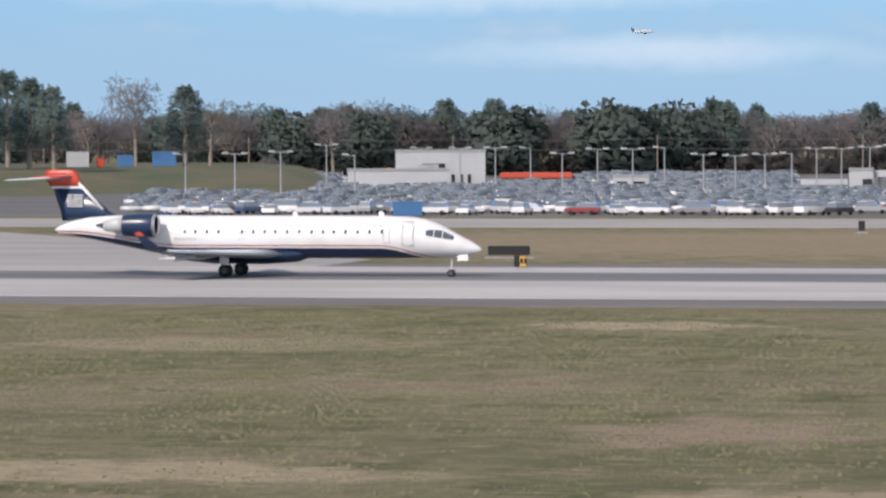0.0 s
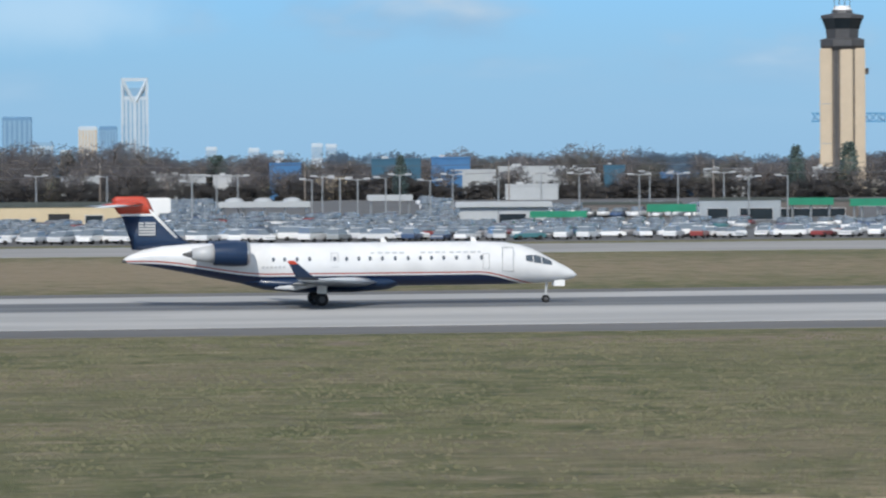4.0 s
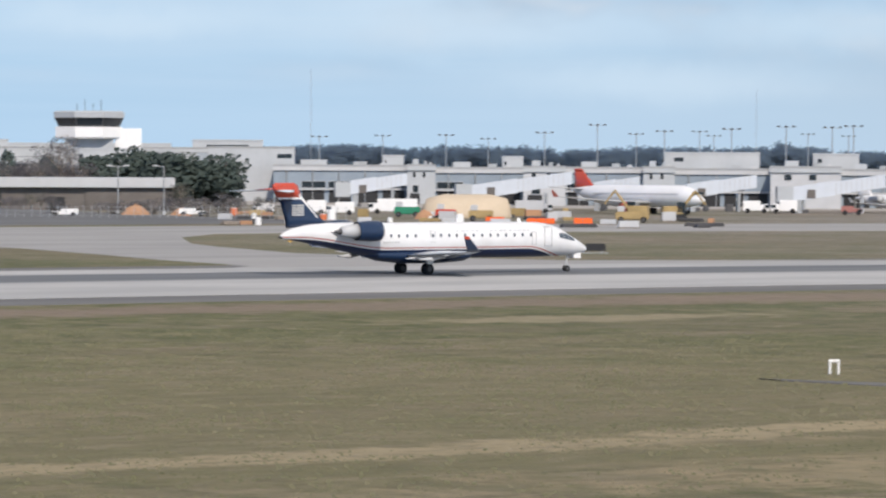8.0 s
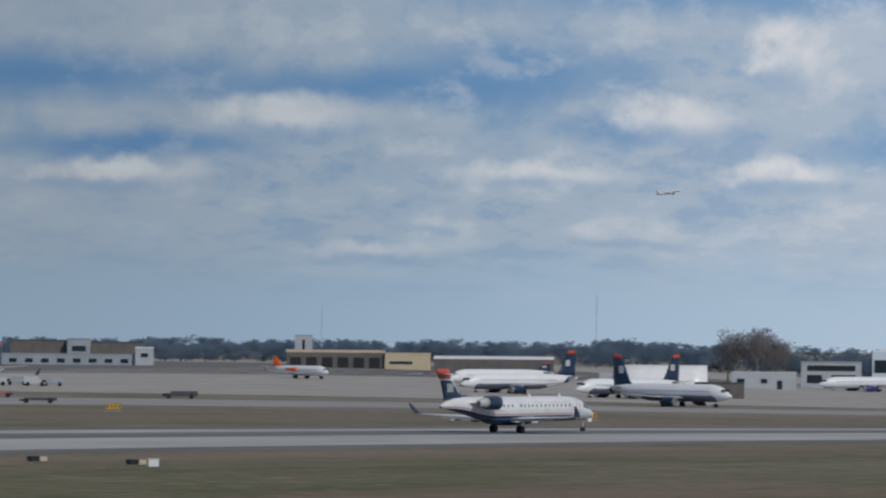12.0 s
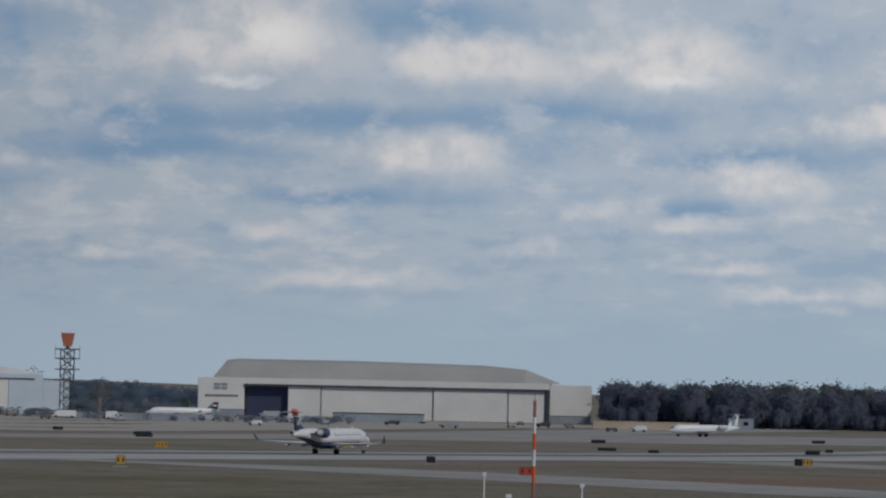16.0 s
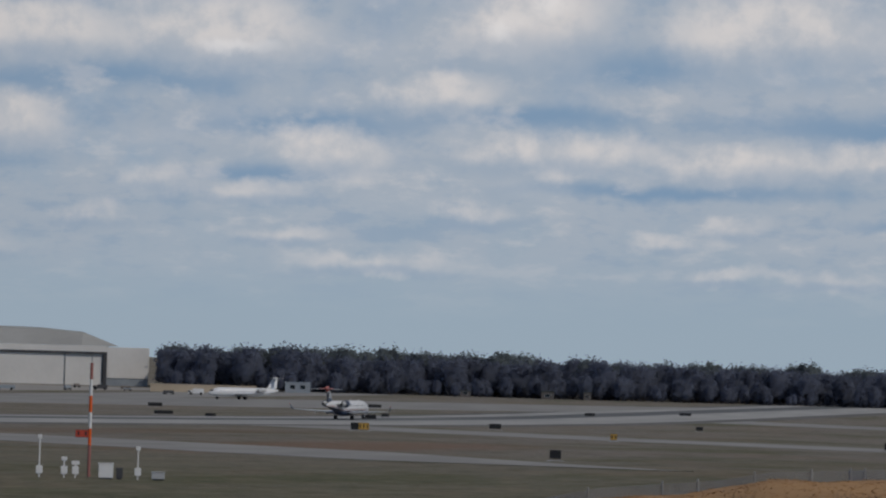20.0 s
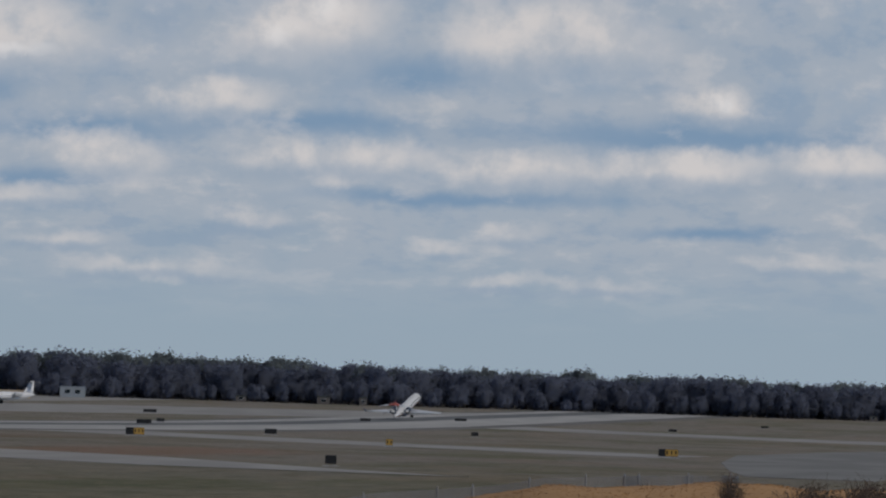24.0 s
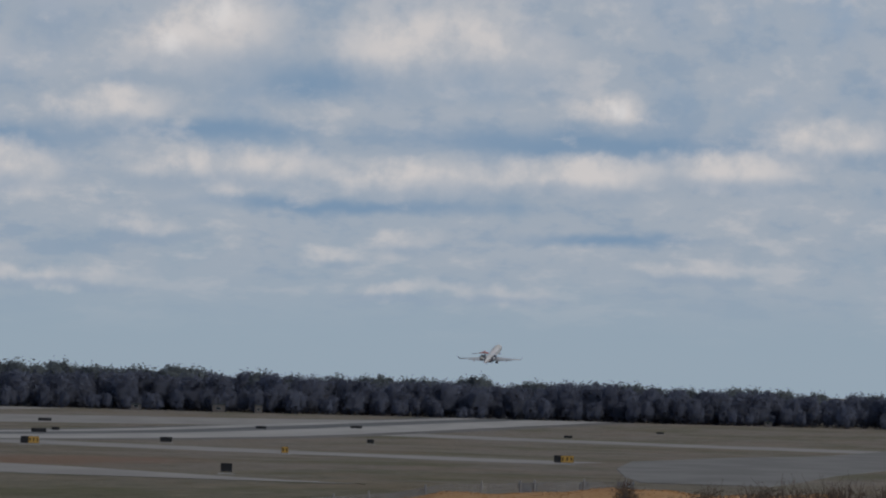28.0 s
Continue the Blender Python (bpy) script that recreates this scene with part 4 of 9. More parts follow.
    # fin
    part("fin", loft([foil(-27.0, 5.4, 0, 4.1, 0.045, vertical=True), foil(-28.6, 3.9, 0, 4.75, 0.06, vertical=True), foil(-30.6, 2.5, 0, 6.55, 0.07, vertical=True)]), NAVY, jet, "navy fin with a pale square emblem", True)
    part("fin_leading_edge", loft([foil(-29.0, 0.55, 0, 4.95, 0.34, vertical=True), foil(-30.55, 0.45, 0, 6.55, 0.34, vertical=True), foil(-31.1, 0.4, 0, 7.1, 0.3, vertical=True)]), WHITE, jet, "white leading edge of the fin", True)
    part("fin_top", loft([foil(-30.75, 2.6, 0, 6.7, 0.085, vertical=True), foil(-31.0, 2.7, 0, 7.3, 0.10, vertical=True), foil(-31.2, 2.6, 0, 7.75, 0.06, vertical=True), foil(-31.6, 1.9, 0, 7.95, 0.03, vertical=True)]), RED, jet, "red fin top and fairing", True)
    part("fin_band", loft([foil(-30.6, 2.52, 0, 6.55, 0.083, vertical=True), foil(-30.75, 2.55, 0, 6.7, 0.085, vertical=True)]), WHITE, jet, "white band below the red top")
    for s in (-1, 1):
        for k in range(5):
            for x0, x1 in (((-31.55, -31.2) if k > 2 else (-31.55, -30.35), (-31.1, -30.35)) if k > 2 else ((-31.55, -30.35),)):
                part("emblem_stripe", box(x0 - 0.35, x1 - 0.35, s * 0.19 - 0.06, s * 0.19 + 0.06, 5.15 + k * 0.20, 5.29 + k * 0.20), GREYPAINT, jet, "pale stripe of the fin emblem")
    # antennas
    for x in (-7.3, -13.9):
        part("antenna", loft([foil(x, 0.5, 0, 4.45, 0.06, vertical=True), foil(x - 0.25, 0.25, 0, 4.82, 0.06, vertical=True)]), WHITE, jet, "small white blade antenna")
    # gear
    for s in (-1, 1):
        part("main_gear_leg", tube((-19.0, s * 2.0, 0.5), (-18.9, s * 2.0, 1.75), 0.11), GREYPAINT, jet, "grey main gear leg")
        for o in (-0.24, 0.24):
            wheel_parts((-19.0, s * 2.05 + o, 0.48), 0.48, 0.26, jet)
        part("gear_door", box(-19.35, -18.65, s * 2.42 - 0.03, s * 2.42 + 0.03, 0.9, 1.6), WHITE, jet)
    part("nose_gear_leg", tube((-2.3, 0, 0.3), (-2.2, 0, 1.7), 0.09), GREYPAINT, jet, "grey nose gear leg")
    for o in (-0.16, 0.16):
        wheel_parts((-2.3, o, 0.28), 0.28, 0.17, jet, "nose_wheel")
    part("nose_gear_door", box(-1.75, -0.95, -0.42, -0.36, 1.2, 1.66), WHITE, jet, "open white nose gear door")
    part("nose_gear_door", box(-1.75, -0.95, 0.36, 0.42, 1.2, 1.66), WHITE, jet, "open white nose gear door")
    return jet


JET = regional_jet()


# ---- trees and woods ----
def quads(centres, ax, bx):
    """Small leaf or twig cards: centre and two half axes each."""
    v = np.stack([centres - ax - bx, centres + ax - bx, centres + ax + bx, centres - ax + bx], 1).reshape(-1, 3)
    f = np.arange(len(v)).reshape(-1, 4)
    return v, f


def bar_tube(a, b, r0, r1, n=5):
    a, b = np.array(a, float), np.array(b, float)
    d = (b - a) / (np.linalg.norm(b - a) + 1e-9)
    u = np.cross(d, [0.3, 0.9, 0.2])
    u /= np.linalg.norm(u)
    w = np.cross(d, u)
    ang = np.arange(n) * math.tau / n
    ring = np.cos(ang)[:, None] * u + np.sin(ang)[:, None] * w
    v = np.concatenate([a + ring * r0, b + ring * r1])
    f = np.array([(i, (i + 1) % n, n + (i + 1) % n, n + i) for i in range(n)])
    return v, f


def join(parts):
    vs, fs, k = [], [], 0
    for v, f in parts:
        vs.append(v)
        fs.append(f + k)
        k += len(v)
    return np.concatenate(vs), np.concatenate(fs)


def cards(rng, cs, long_, wide):
    """Randomly turned twig or needle cards at the given centres."""
    n = len(cs)
    u = rng.normal(0, 1, (n, 3)) + np.array([0, 0, 0.4])
    u /= np.linalg.norm(u, axis=1)[:, None]
    w = np.cross(u, rng.normal(0, 1, (n, 3)))
    w /= np.linalg.norm(w, axis=1)[:, None]
    return quads(cs, u * rng.uniform(*long_, (n, 1)), w * rng.uniform(*wide, (n, 1)))


def tree_arrays(kind, seed, far=False):
    """Trunk with limbs, and crown, of a tree 10 m high, as vertex and face arrays."""
    rng = np.random.RandomState(seed)
    wood, cs = [], []
    lean = rng.uniform(-0.4, 0.4, 2)
    top = {"pine": 9.0, "scrub": 3.0}.get(kind, 5.5)
    wood.append(bar_tube((0, 0, -0.4), (lean[0] * 0.4, lean[1] * 0.4, top * 0.5), 0.22, 0.16, 4 if far else 6))
    wood.append(bar_tube((lean[0] * 0.4, lean[1] * 0.4, top * 0.5), (lean[0], lean[1], top), 0.16, 0.07, 4 if far else 6))
    if kind == "pine":
        for k in range(110 if far else 800):
            h = rng.uniform(0.22, 1.0) ** 0.8
            r = 2.5 * math.sqrt(max(0.0, 1.03 - h)) * (0.75 + 0.25 * h) + 0.2
            a = rng.uniform(0, math.tau)
            q = r * math.sqrt(rng.uniform(0.2, 1.0)) * (0.72 + 0.4 * math.sin(2 * a + seed + 5 * h) ** 2)
            cs.append((math.cos(a) * q + lean[0], math.sin(a) * q + lean[1], 10 * h - 0.15 * q + rng.normal(0, 0.15)))
        return join(wood), cards(rng, np.array(cs), (0.16, 0.36) if not far else (0.5, 0.95), (0.11, 0.24) if not far else (0.4, 0.7))
    if kind == "grove":
        # a forest tree: one tall crown that starts near the ground, with a ragged rim
        def rim(u):
            lump = 1.0 + 0.13 * np.sin(3 * np.arctan2(u[:, 1], u[:, 0]) + seed + 2 * u[:, 2]) + 0.10 * np.sin(5 * u[:, 2] + 3 * u[:, 0] + seed)
            return np.sign(u) * np.abs(u) ** 0.8 * lump[:, None] * np.array([2.35, 2.35, 4.7]) + np.array([lean[0], lean[1], 4.7])
        heart = []
        for lat in np.linspace(-1.35, 1.4, 9):
            for lon in np.arange(12) * math.tau / 12:
                heart.append((math.cos(lat) * math.cos(lon), math.cos(lat) * math.sin(lon), math.sin(lat)))
        centre = np.array([lean[0], lean[1], 4.7])
        core = centre + (rim(np.array(heart)) - centre) * rng.uniform(0.66, 0.86, (108, 1))
        faces = np.array([(r * 12 + k, r * 12 + (k + 1) % 12, r * 12 + 12 + (k + 1) % 12, r * 12 + 12 + k) for r in range(8) for k in range(12)])
        v = rng.normal(0, 1, (340, 3))
        v /= np.linalg.norm(v, axis=1)[:, None]
        cs = centre + (rim(v) - centre) * rng.uniform(0.72, 0.99, (340, 1))
        return join(wood), join([(core, faces), cards(rng, cs, (0.12, 0.34), (0.08, 0.18))])
    # rounded lobes of twigs on limbs that fork out of the trunk
    lobes = []
    low = {"scrub": 1.2, "oak": 2.2}.get(kind, 4.4)
    for k in range(9):
        a = k * 2.4 + rng.uniform(-0.4, 0.4)
        z = low + (8.3 - low) * (k + 0.5) / 9 + rng.uniform(-0.4, 0.4)
        out = 2.3 * math.sqrt(max(0.05, 1 - ((z - 5.4) / 4.2) ** 2)) * rng.uniform(0.6, 1.0)
        c = np.array([math.cos(a) * out + lean[0], math.sin(a) * out + lean[1], z])
        lobes.append((c, rng.uniform(1.25, 1.8) * (1.7 if kind == "oak" else 1.0)))
        root = np.array([lean[0] * 0.4, lean[1] * 0.4, max(0.3, min(top, z - rng.uniform(1.5, 2.6)))])
        if not far:
            wood.append(bar_tube(root, c, 0.085, 0.03, 4))
            for j in range(4):
                g = root + (c - root) * rng.uniform(0.5, 1.0)
                wood.append(bar_tube(g, g + rng.normal(0, 0.75, 3) + np.array([0, 0, 0.8]), 0.04, 0.012, 3))
        elif k % 2:
            wood.append(bar_tube(root, c, 0.1, 0.04, 3))
    for c, r in lobes:
        n = 22 if far else (330 if kind == "oak" else 70)
        v = rng.normal(0, 1, (n, 3))
        v /= np.linalg.norm(v, axis=1)[:, None]
        cs.append(c + v * r * np.sqrt(rng.uniform(0.15, 1.0, (n, 1))) * np.array([1.1, 1.1, 0.85]))
    cs = np.concatenate(cs)
    if far:
        return join(wood), cards(rng, cs, (0.4, 0.8), (0.18, 0.38))
    if kind == "oak":
        return join(wood), cards(rng, cs, (0.2, 0.4), (0.13, 0.26))
    return join(wood), cards(rng, cs, (0.2, 0.5), (0.065, 0.14))


KINDS = {}
for order, k in enumerate(("bare", "bud", "pine", "scrub", "oak", "grove")):
    KINDS[k] = [tree_arrays(k, s + 10 * order) for s in (1, 2, 3, 4)]
    KINDS["far " + k] = [tree_arrays(k, s + 10 * order, True) for s in (1, 2, 3, 4)]
CROWN_OF = {"bare": TWIGS, "bud": BUDS, "pine": PINE, "scrub": TWIGS, "oak": EVERGREEN}


def rounded(v):
    """Normals that swell outwards over a crown, so that it takes the light as one round mass."""
    c = np.array([0.0, 0.0, v[:, 2].mean() - 1.2])
    d = (v - c) * (1.0, 1.0, 0.8)
    return d / (np.linalg.norm(d, axis=1)[:, None] + 1e-6)


def array_mesh(name, v, f, mats, index=None, round_to=None):
    if round_to is not None:
        # turn each card's face to the outside of its crown
        face = np.cross(v[f[:, 1]] - v[f[:, 0]], v[f[:, 3]] - v[f[:, 0]])
        inward = (face * round_to[f[:, 0]]).sum(axis=1) < 0
        f = np.where(inward[:, None], f[:, ::-1], f)
    me = bpy.data.meshes.new(name)
    me.vertices.add(len(v))
    me.vertices.foreach_set("co", v.astype(np.float32).ravel())
    me.loops.add(f.size)
    me.polygons.add(len(f))
    me.loops.foreach_set("vertex_index", f.astype(np.int32).ravel())
    me.polygons.foreach_set("loop_start", np.arange(0, f.size, 4, dtype=np.int32))
    for m in mats:
        me.materials.append(m)
    if index is not None:
        me.polygons.foreach_set("material_index", index.astype(np.int32))
    me.update(calc_edges=True)
    me.validate()
    if round_to is not None:
        me.normals_split_custom_set_from_vertices(round_to.astype(np.float32))
    return me


TREE_MESH = {}


def tree(kind, seed, x, y, z, h, wide, label):
    key = (kind, seed)
    if key not in TREE_MESH:
        (wv, wf), (cv, cf) = KINDS[kind][seed]
        TREE_MESH[key] = (array_mesh("trunk", wv, wf, [BARK]), array_mesh("crown", cv, cf, [CROWN_OF[kind]], None, rounded(cv)))
    t = thing("tree", label, "tree", group="trees behind the airfield")
    tm, cm = TREE_MESH[key]
    part("trunk", tm, None, t)
    part("crown", cm, None, t)
    s = h / 10.5
    t.matrix_world = Matrix.Translation((x, y, z)) @ Matrix.Rotation(random.uniform(0, 6.28), 4, "Z") @ Matrix.Diagonal((s * wide, s * wide, s, 1))
    return t


def woods(name, label, spots, far=False, fine=False, leaves=None):
    """A stand of trees nobody could count: (x, y, z, height, kind) rows in one mesh."""
    rng = np.random.RandomState(len(spots))
    # far stands take the twig colours with haze painted in, palest beyond 1740 m
    grey = HAZE_PALE_TWIGS if far and spots[0][0] ** 2 + spots[0][1] ** 2 > 1740 ** 2 else HAZE_GREY_TWIGS
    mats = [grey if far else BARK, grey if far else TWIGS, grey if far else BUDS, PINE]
    if leaves:
        mats = [BARK, leaves, leaves, leaves]
    vs, fs, mi, ns, k = [], [], [], [], 0
    for x, y, z, h, kind in spots:
        pick = rng.randint(4)
        (wv, wf), (cv, cf) = KINDS[kind if fine or not far else "far " + kind][pick]
        if far and fine:
            wv, wf = KINDS["far " + kind][pick][0]
        a, s = rng.uniform(0, 6.28), h / 10.2
        wide = s * rng.uniform(1.15, 1.6)
        if kind == "scrub":
            wide *= 1.6
        c, q = math.cos(a), math.sin(a)
        m = np.array([[c * wide, -q * wide, 0], [q * wide, c * wide, 0], [0, 0, s]])
        for v, f, i in ((wv, wf, 0), (cv, cf, {"bare": 1, "bud": 2, "pine": 3, "scrub": 1, "oak": 3, "grove": 1}[kind])):
            vs.append(v @ m.T + (x, y, z))
            n = rounded(v)
            if kind == "grove":
                n = n + rng.normal(0, 0.45, n.shape) + (0, 0, 0.2)
            ns.append(n @ m.T / s)
            fs.append(f + k)
            mi.append(np.full(len(f), i))
            k += len(v)
    me = array_mesh(name, np.concatenate(vs), np.concatenate(fs), mats, np.concatenate(mi), np.concatenate(ns))
    tagged(new(name, me), label, "woods", kind="stuff")


def belt(az0, az1, d0, d1, n, h0, h1, mix, seed, lift=0.0, slope=0.0):
    """Places for a belt of woods between two headings and two distances; slope: height gained per degree."""
    rng = np.random.RandomState(seed)
    out = []
    kinds = list(mix)
    p = np.array([mix[k] for k in kinds], float)
    for k in range(n):
        az = rng.uniform(az0, az1)
        d = d0 + (d1 - d0) * rng.uniform(0, 1) ** 1.2
        swell = 0.5 + 0.5 * math.sin(az * 2.1 + seed) * math.sin(az * 0.83 + 1.3 * seed)
        h = (h0 + (h1 - h0) * (0.55 * swell + 0.45 * rng.uniform()) + slope * (az - az0)) * (1.1 if rng.uniform() > 0.9 else 1.0)
        x, y, z = spot(az, d)
        out.append((x, y, z + lift, h, kinds[rng.choice(len(kinds), p=p / p.sum())]))
    return out


woods("north_woods", "leafless brown woods with dark pines behind the car park", belt(-24, -7, 960, 1050, 190, 15.5, 20.5, {"bare": 7, "pine": 1.2, "oak": 0.6}, 3))
woods("north_undergrowth", "brown undergrowth at the foot of the woods", belt(-15, 17, 952, 1008, 330, 5.0, 8.2, {"scrub": 6}, 13), True, False, DARKTWIGS)
woods("middle_woods", "leafless brown woods behind the car park", belt(-8.0, 17, 1036, 1130, 215, 11.0, 15.6, {"bare": 9, "bud": 0.8, "pine": 0.35}, 4))
woods("roadside_trees", "thin leafless trees before the warehouses", belt(3.0, 15.0, 985, 1006, 55, 8.5, 12.5, {"bare": 8, "bud": 1}, 61))
woods("skyline_woods", "round leafless trees standing over the woods", belt(-9.0, 5.0, 1080, 1160, 62, 17.0, 20.0, {"bare": 9, "bud": 1}, 41))
woods("terminal_woods", "leafless brown trees before the terminal", belt(16.5, 30.5, 820, 960, 115, 7.0, 13.0, {"bare": 6, "scrub": 2, "pine": 0.5}, 5))
woods("deck_woods", "dense leafless brown trees before an unfinished parking deck", belt(18.4, 24.2, 880, 980, 125, 12.0, 15.2, {"bare": 7, "scrub": 2, "bud": 1}, 35))
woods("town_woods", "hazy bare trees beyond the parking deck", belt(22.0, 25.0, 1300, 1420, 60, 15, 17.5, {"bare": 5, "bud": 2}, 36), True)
woods("hedge_trees", "bare saplings and scrub along the terminal road", belt(17, 33, 690, 760, 80, 2.4, 4.5, {"bare": 4, "scrub": 4, "bud": 1}, 15))
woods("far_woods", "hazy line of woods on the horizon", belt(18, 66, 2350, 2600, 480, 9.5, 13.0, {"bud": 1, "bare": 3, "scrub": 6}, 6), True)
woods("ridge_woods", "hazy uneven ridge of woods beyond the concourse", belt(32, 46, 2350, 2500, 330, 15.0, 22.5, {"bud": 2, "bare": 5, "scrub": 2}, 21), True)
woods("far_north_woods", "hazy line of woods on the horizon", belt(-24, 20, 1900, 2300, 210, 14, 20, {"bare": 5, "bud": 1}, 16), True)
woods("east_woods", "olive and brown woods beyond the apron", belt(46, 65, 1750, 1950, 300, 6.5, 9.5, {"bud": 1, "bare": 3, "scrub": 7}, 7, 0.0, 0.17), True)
woods("south_woods", "dense dark budding woods at the south end of the field", belt(70.0, 87.0, 1605, 1690, 330, 15.4, 19.2, {"grove": 1}, 8, 0.0, -0.26), True, False, HAZE_SOUTH_TWIGS)
woods("south_budding_trees", "dull green budding trees over the dark woods", belt(70.0, 87.0, 1640, 1700, 120, 16.6, 20.2, {"grove": 1}, 18, 0.0, -0.26), True, False, HAZE_SOUTH_BUDS)
woods("south_tall_trees", "taller budding trees over the woods", belt(71.2, 75.2, 1640, 1700, 34, 17.8, 20.4, {"grove": 1}, 51), True, False, HAZE_SOUTH_BUDS)
woods("south_thicket", "dense grey thicket inside the woods", belt(70.0, 87.0, 1610, 1650, 120, 10, 14, {"grove": 1}, 28, 0.0, -0.12), True, False, HAZE_SOUTH_TWIGS)
woods("south_undergrowth", "dark undergrowth at the foot of the woods", belt(70.0, 87.0, 1594, 1612, 210, 4.0, 13.0, {"grove": 1}, 9), True, False, HAZE_SOUTH_TWIGS)
woods("yard_scrub", "low brown scrub along the edge of the hangar yard", belt(59.0, 66.4, 1465, 1540, 190, 1.8, 3.8, {"scrub": 1}, 31), True)
woods("hangar_woods", "scrub and bare trees between the hangars", belt(61.6, 64.2, 1600, 1700, 70, 4, 7.5, {"bare": 3, "scrub": 4, "bud": 1}, 10), True)

for az, d, lift, h, wide, kind, seed, label in (
        (-19.9, 760, 5, 19, 1.35, "pine", 0, "tall dark pine on a grassy bank"), (-19.3, 770, 5, 18, 1.4, "pine", 1, "tall dark pine on a grassy bank"), (-18.95, 755, 5, 16, 1.4, "pine", 2, "dark pine on a grassy bank"),
        (-19.6, 800, 5, 20, 1.3, "pine", 3, "tall dark pine on a grassy bank"), (-20.4, 780, 5, 18, 1.3, "pine", 2, "dark pine on a grassy bank"),
        (-17.80, 800, 5, 20.5, 1.0, "bare", 0, "tall leafless tree standing alone on a bank"), (-17.1, 805, 5, 17, 1.5, "pine", 1, "broad dark pine on a bank"), (-16.75, 830, 5, 15.5, 1.4, "bud", 2, "brown budding tree beside a pine"),
        (-15.6, 900, 2, 15, 1.3, "oak", 0, "dark pine before leafless woods"), (-14.5, 930, 2, 16, 1.3, "oak", 3, "dark pine before leafless woods"), (-12.6, 940, 0, 19, 1.4, "oak", 1, "dark pine before leafless woods"),
        (-11.0, 950, 0, 20, 1.4, "oak", 2, "dark pine before leafless woods"), (-10.2, 960, 0, 19.5, 1.2, "oak", 0, "dark pine before leafless woods"), (-15.0, 860, 3, 17, 1.1, "bare", 1, "leafless tree behind the car park"),
        (8.35, 900, 0, 13, 0.8, "pine", 1, "narrow dark evergreen among bare trees"), (14.0, 980, 0, 15, 1.0, "pine", 2, "dark evergreen at the foot of a tower"), (14.75, 990, 0, 16, 1.1, "pine", 0, "dark evergreen at the foot of a tower"),
        (19.5, 900, 0, 17.6, 1.3, "bare", 1, "round leafless tree before a parking deck"), (20.3, 900, 0, 17.2, 1.35, "bare", 3, "round leafless tree before a parking deck"), (23.2, 900, 0, 16.4, 1.1, "bare", 0, "round leafless tree before a parking deck"),
        (10.98, 1150, 0, 18.5, 1.5, "bare", 2, "round leafless tree on the skyline"), (9.2, 1150, 0, 17, 1.4, "bare", 3, "leafless tree on the skyline"),
        (27.35, 800, 0, 9.6, 1.25, "oak", 1, "dark evergreen before the terminal"), (27.75, 850, 0, 13.8, 1.25, "bare", 0, "round leafless tree before the terminal"), (28.95, 890, 0, 12.9, 1.3, "bare", 1, "leafless tree before the terminal"),
        (30.05, 890, 0, 16.6, 1.15, "bare", 2, "round leafless tree before the terminal"), (31.15, 850, 0, 12.6, 1.5, "oak", 2, "broad dark evergreen before the terminal"), (31.75, 840, 0, 11.8, 1.7, "oak", 3, "broad dark evergreen before the terminal"),
        (32.25, 842, 0, 11.0, 1.6, "oak", 0, "broad dark evergreen before the terminal"), (31.75, 770, 0, 6, 1.6, "bud", 1, "brown shrub beside a low building"), (30.6, 850, 0, 11, 1.6, "oak", 1, "dark evergreen behind a low building"), (29.5, 850, 0, 8, 1.6, "bare", 3, "leafless tree behind a low building"),
        (58.0, 1430, 0, 23, 1.0, "bare", 0, "large bare-crowned tree beside the apron"), (58.28, 1425, 0, 24, 1.05, "bare", 2, "large bare-crowned tree beside the apron"), (58.5, 1440, 0, 21.5, 1.0, "bare", 3, "large bare-crowned tree beside the apron"),
        (57.86, 1435, 0, 20.5, 1.0, "bare", 1, "large bare-crowned tree beside the apron"), (58.12, 1450, 0, 23, 1.1, "bare", 3, "large bare-crowned tree beside the apron"), (58.42, 1445, 0, 22.5, 1.1, "bare", 1, "large bare-crowned tree beside the apron"), (58.62, 1440, 0, 19, 0.9, "bare", 0, "bare tree beside the apron"), (61.75, 1640, 0, 20, 1.2, "bare", 1, "bare tree behind a hangar"), (62.8, 1420, 0, 17, 1.0, "bare", 3, "bare tree beside a radar tower"), (64.0, 1600, 0, 8, 2.0, "pine", 2, "dark evergreen shrub beside a hangar")):
    x, y, z = spot(az, d)
    tree(kind, seed, x, y, z + lift, h, wide, label)


def grass_bank():
    """The grassy bank at the north end of the car park."""
    verts, faces = [], []
    azs = [-32 + 0.5 * i for i in range(37)]
    rise = [(640, 0.0), (690, 0.4), (730, 2.4), (760, 4.9), (790, 5.4), (950, 5.4), (1050, 0.0)]
    for az in azs:
        k = ease((-14.2 - az) / 1.6)
        for d, h in rise:
            x, y, z = spot(az, d + 10 * math.sin(az * 1.7))
            verts.append((x, y, z - 0.1 + h * k))
    n = len(rise)
    for i in range(len(azs) - 1):
        for j in range(n - 1):
            a = i * n + j
            faces.append((a, a + n, a + n + 1, a + 1))
    tagged(new("grass_bank", mesh_of("grass_bank", verts, faces, LAWN, True)), "green and straw-coloured grass bank beside the car park", "bank", kind="structure")


grass_bank()


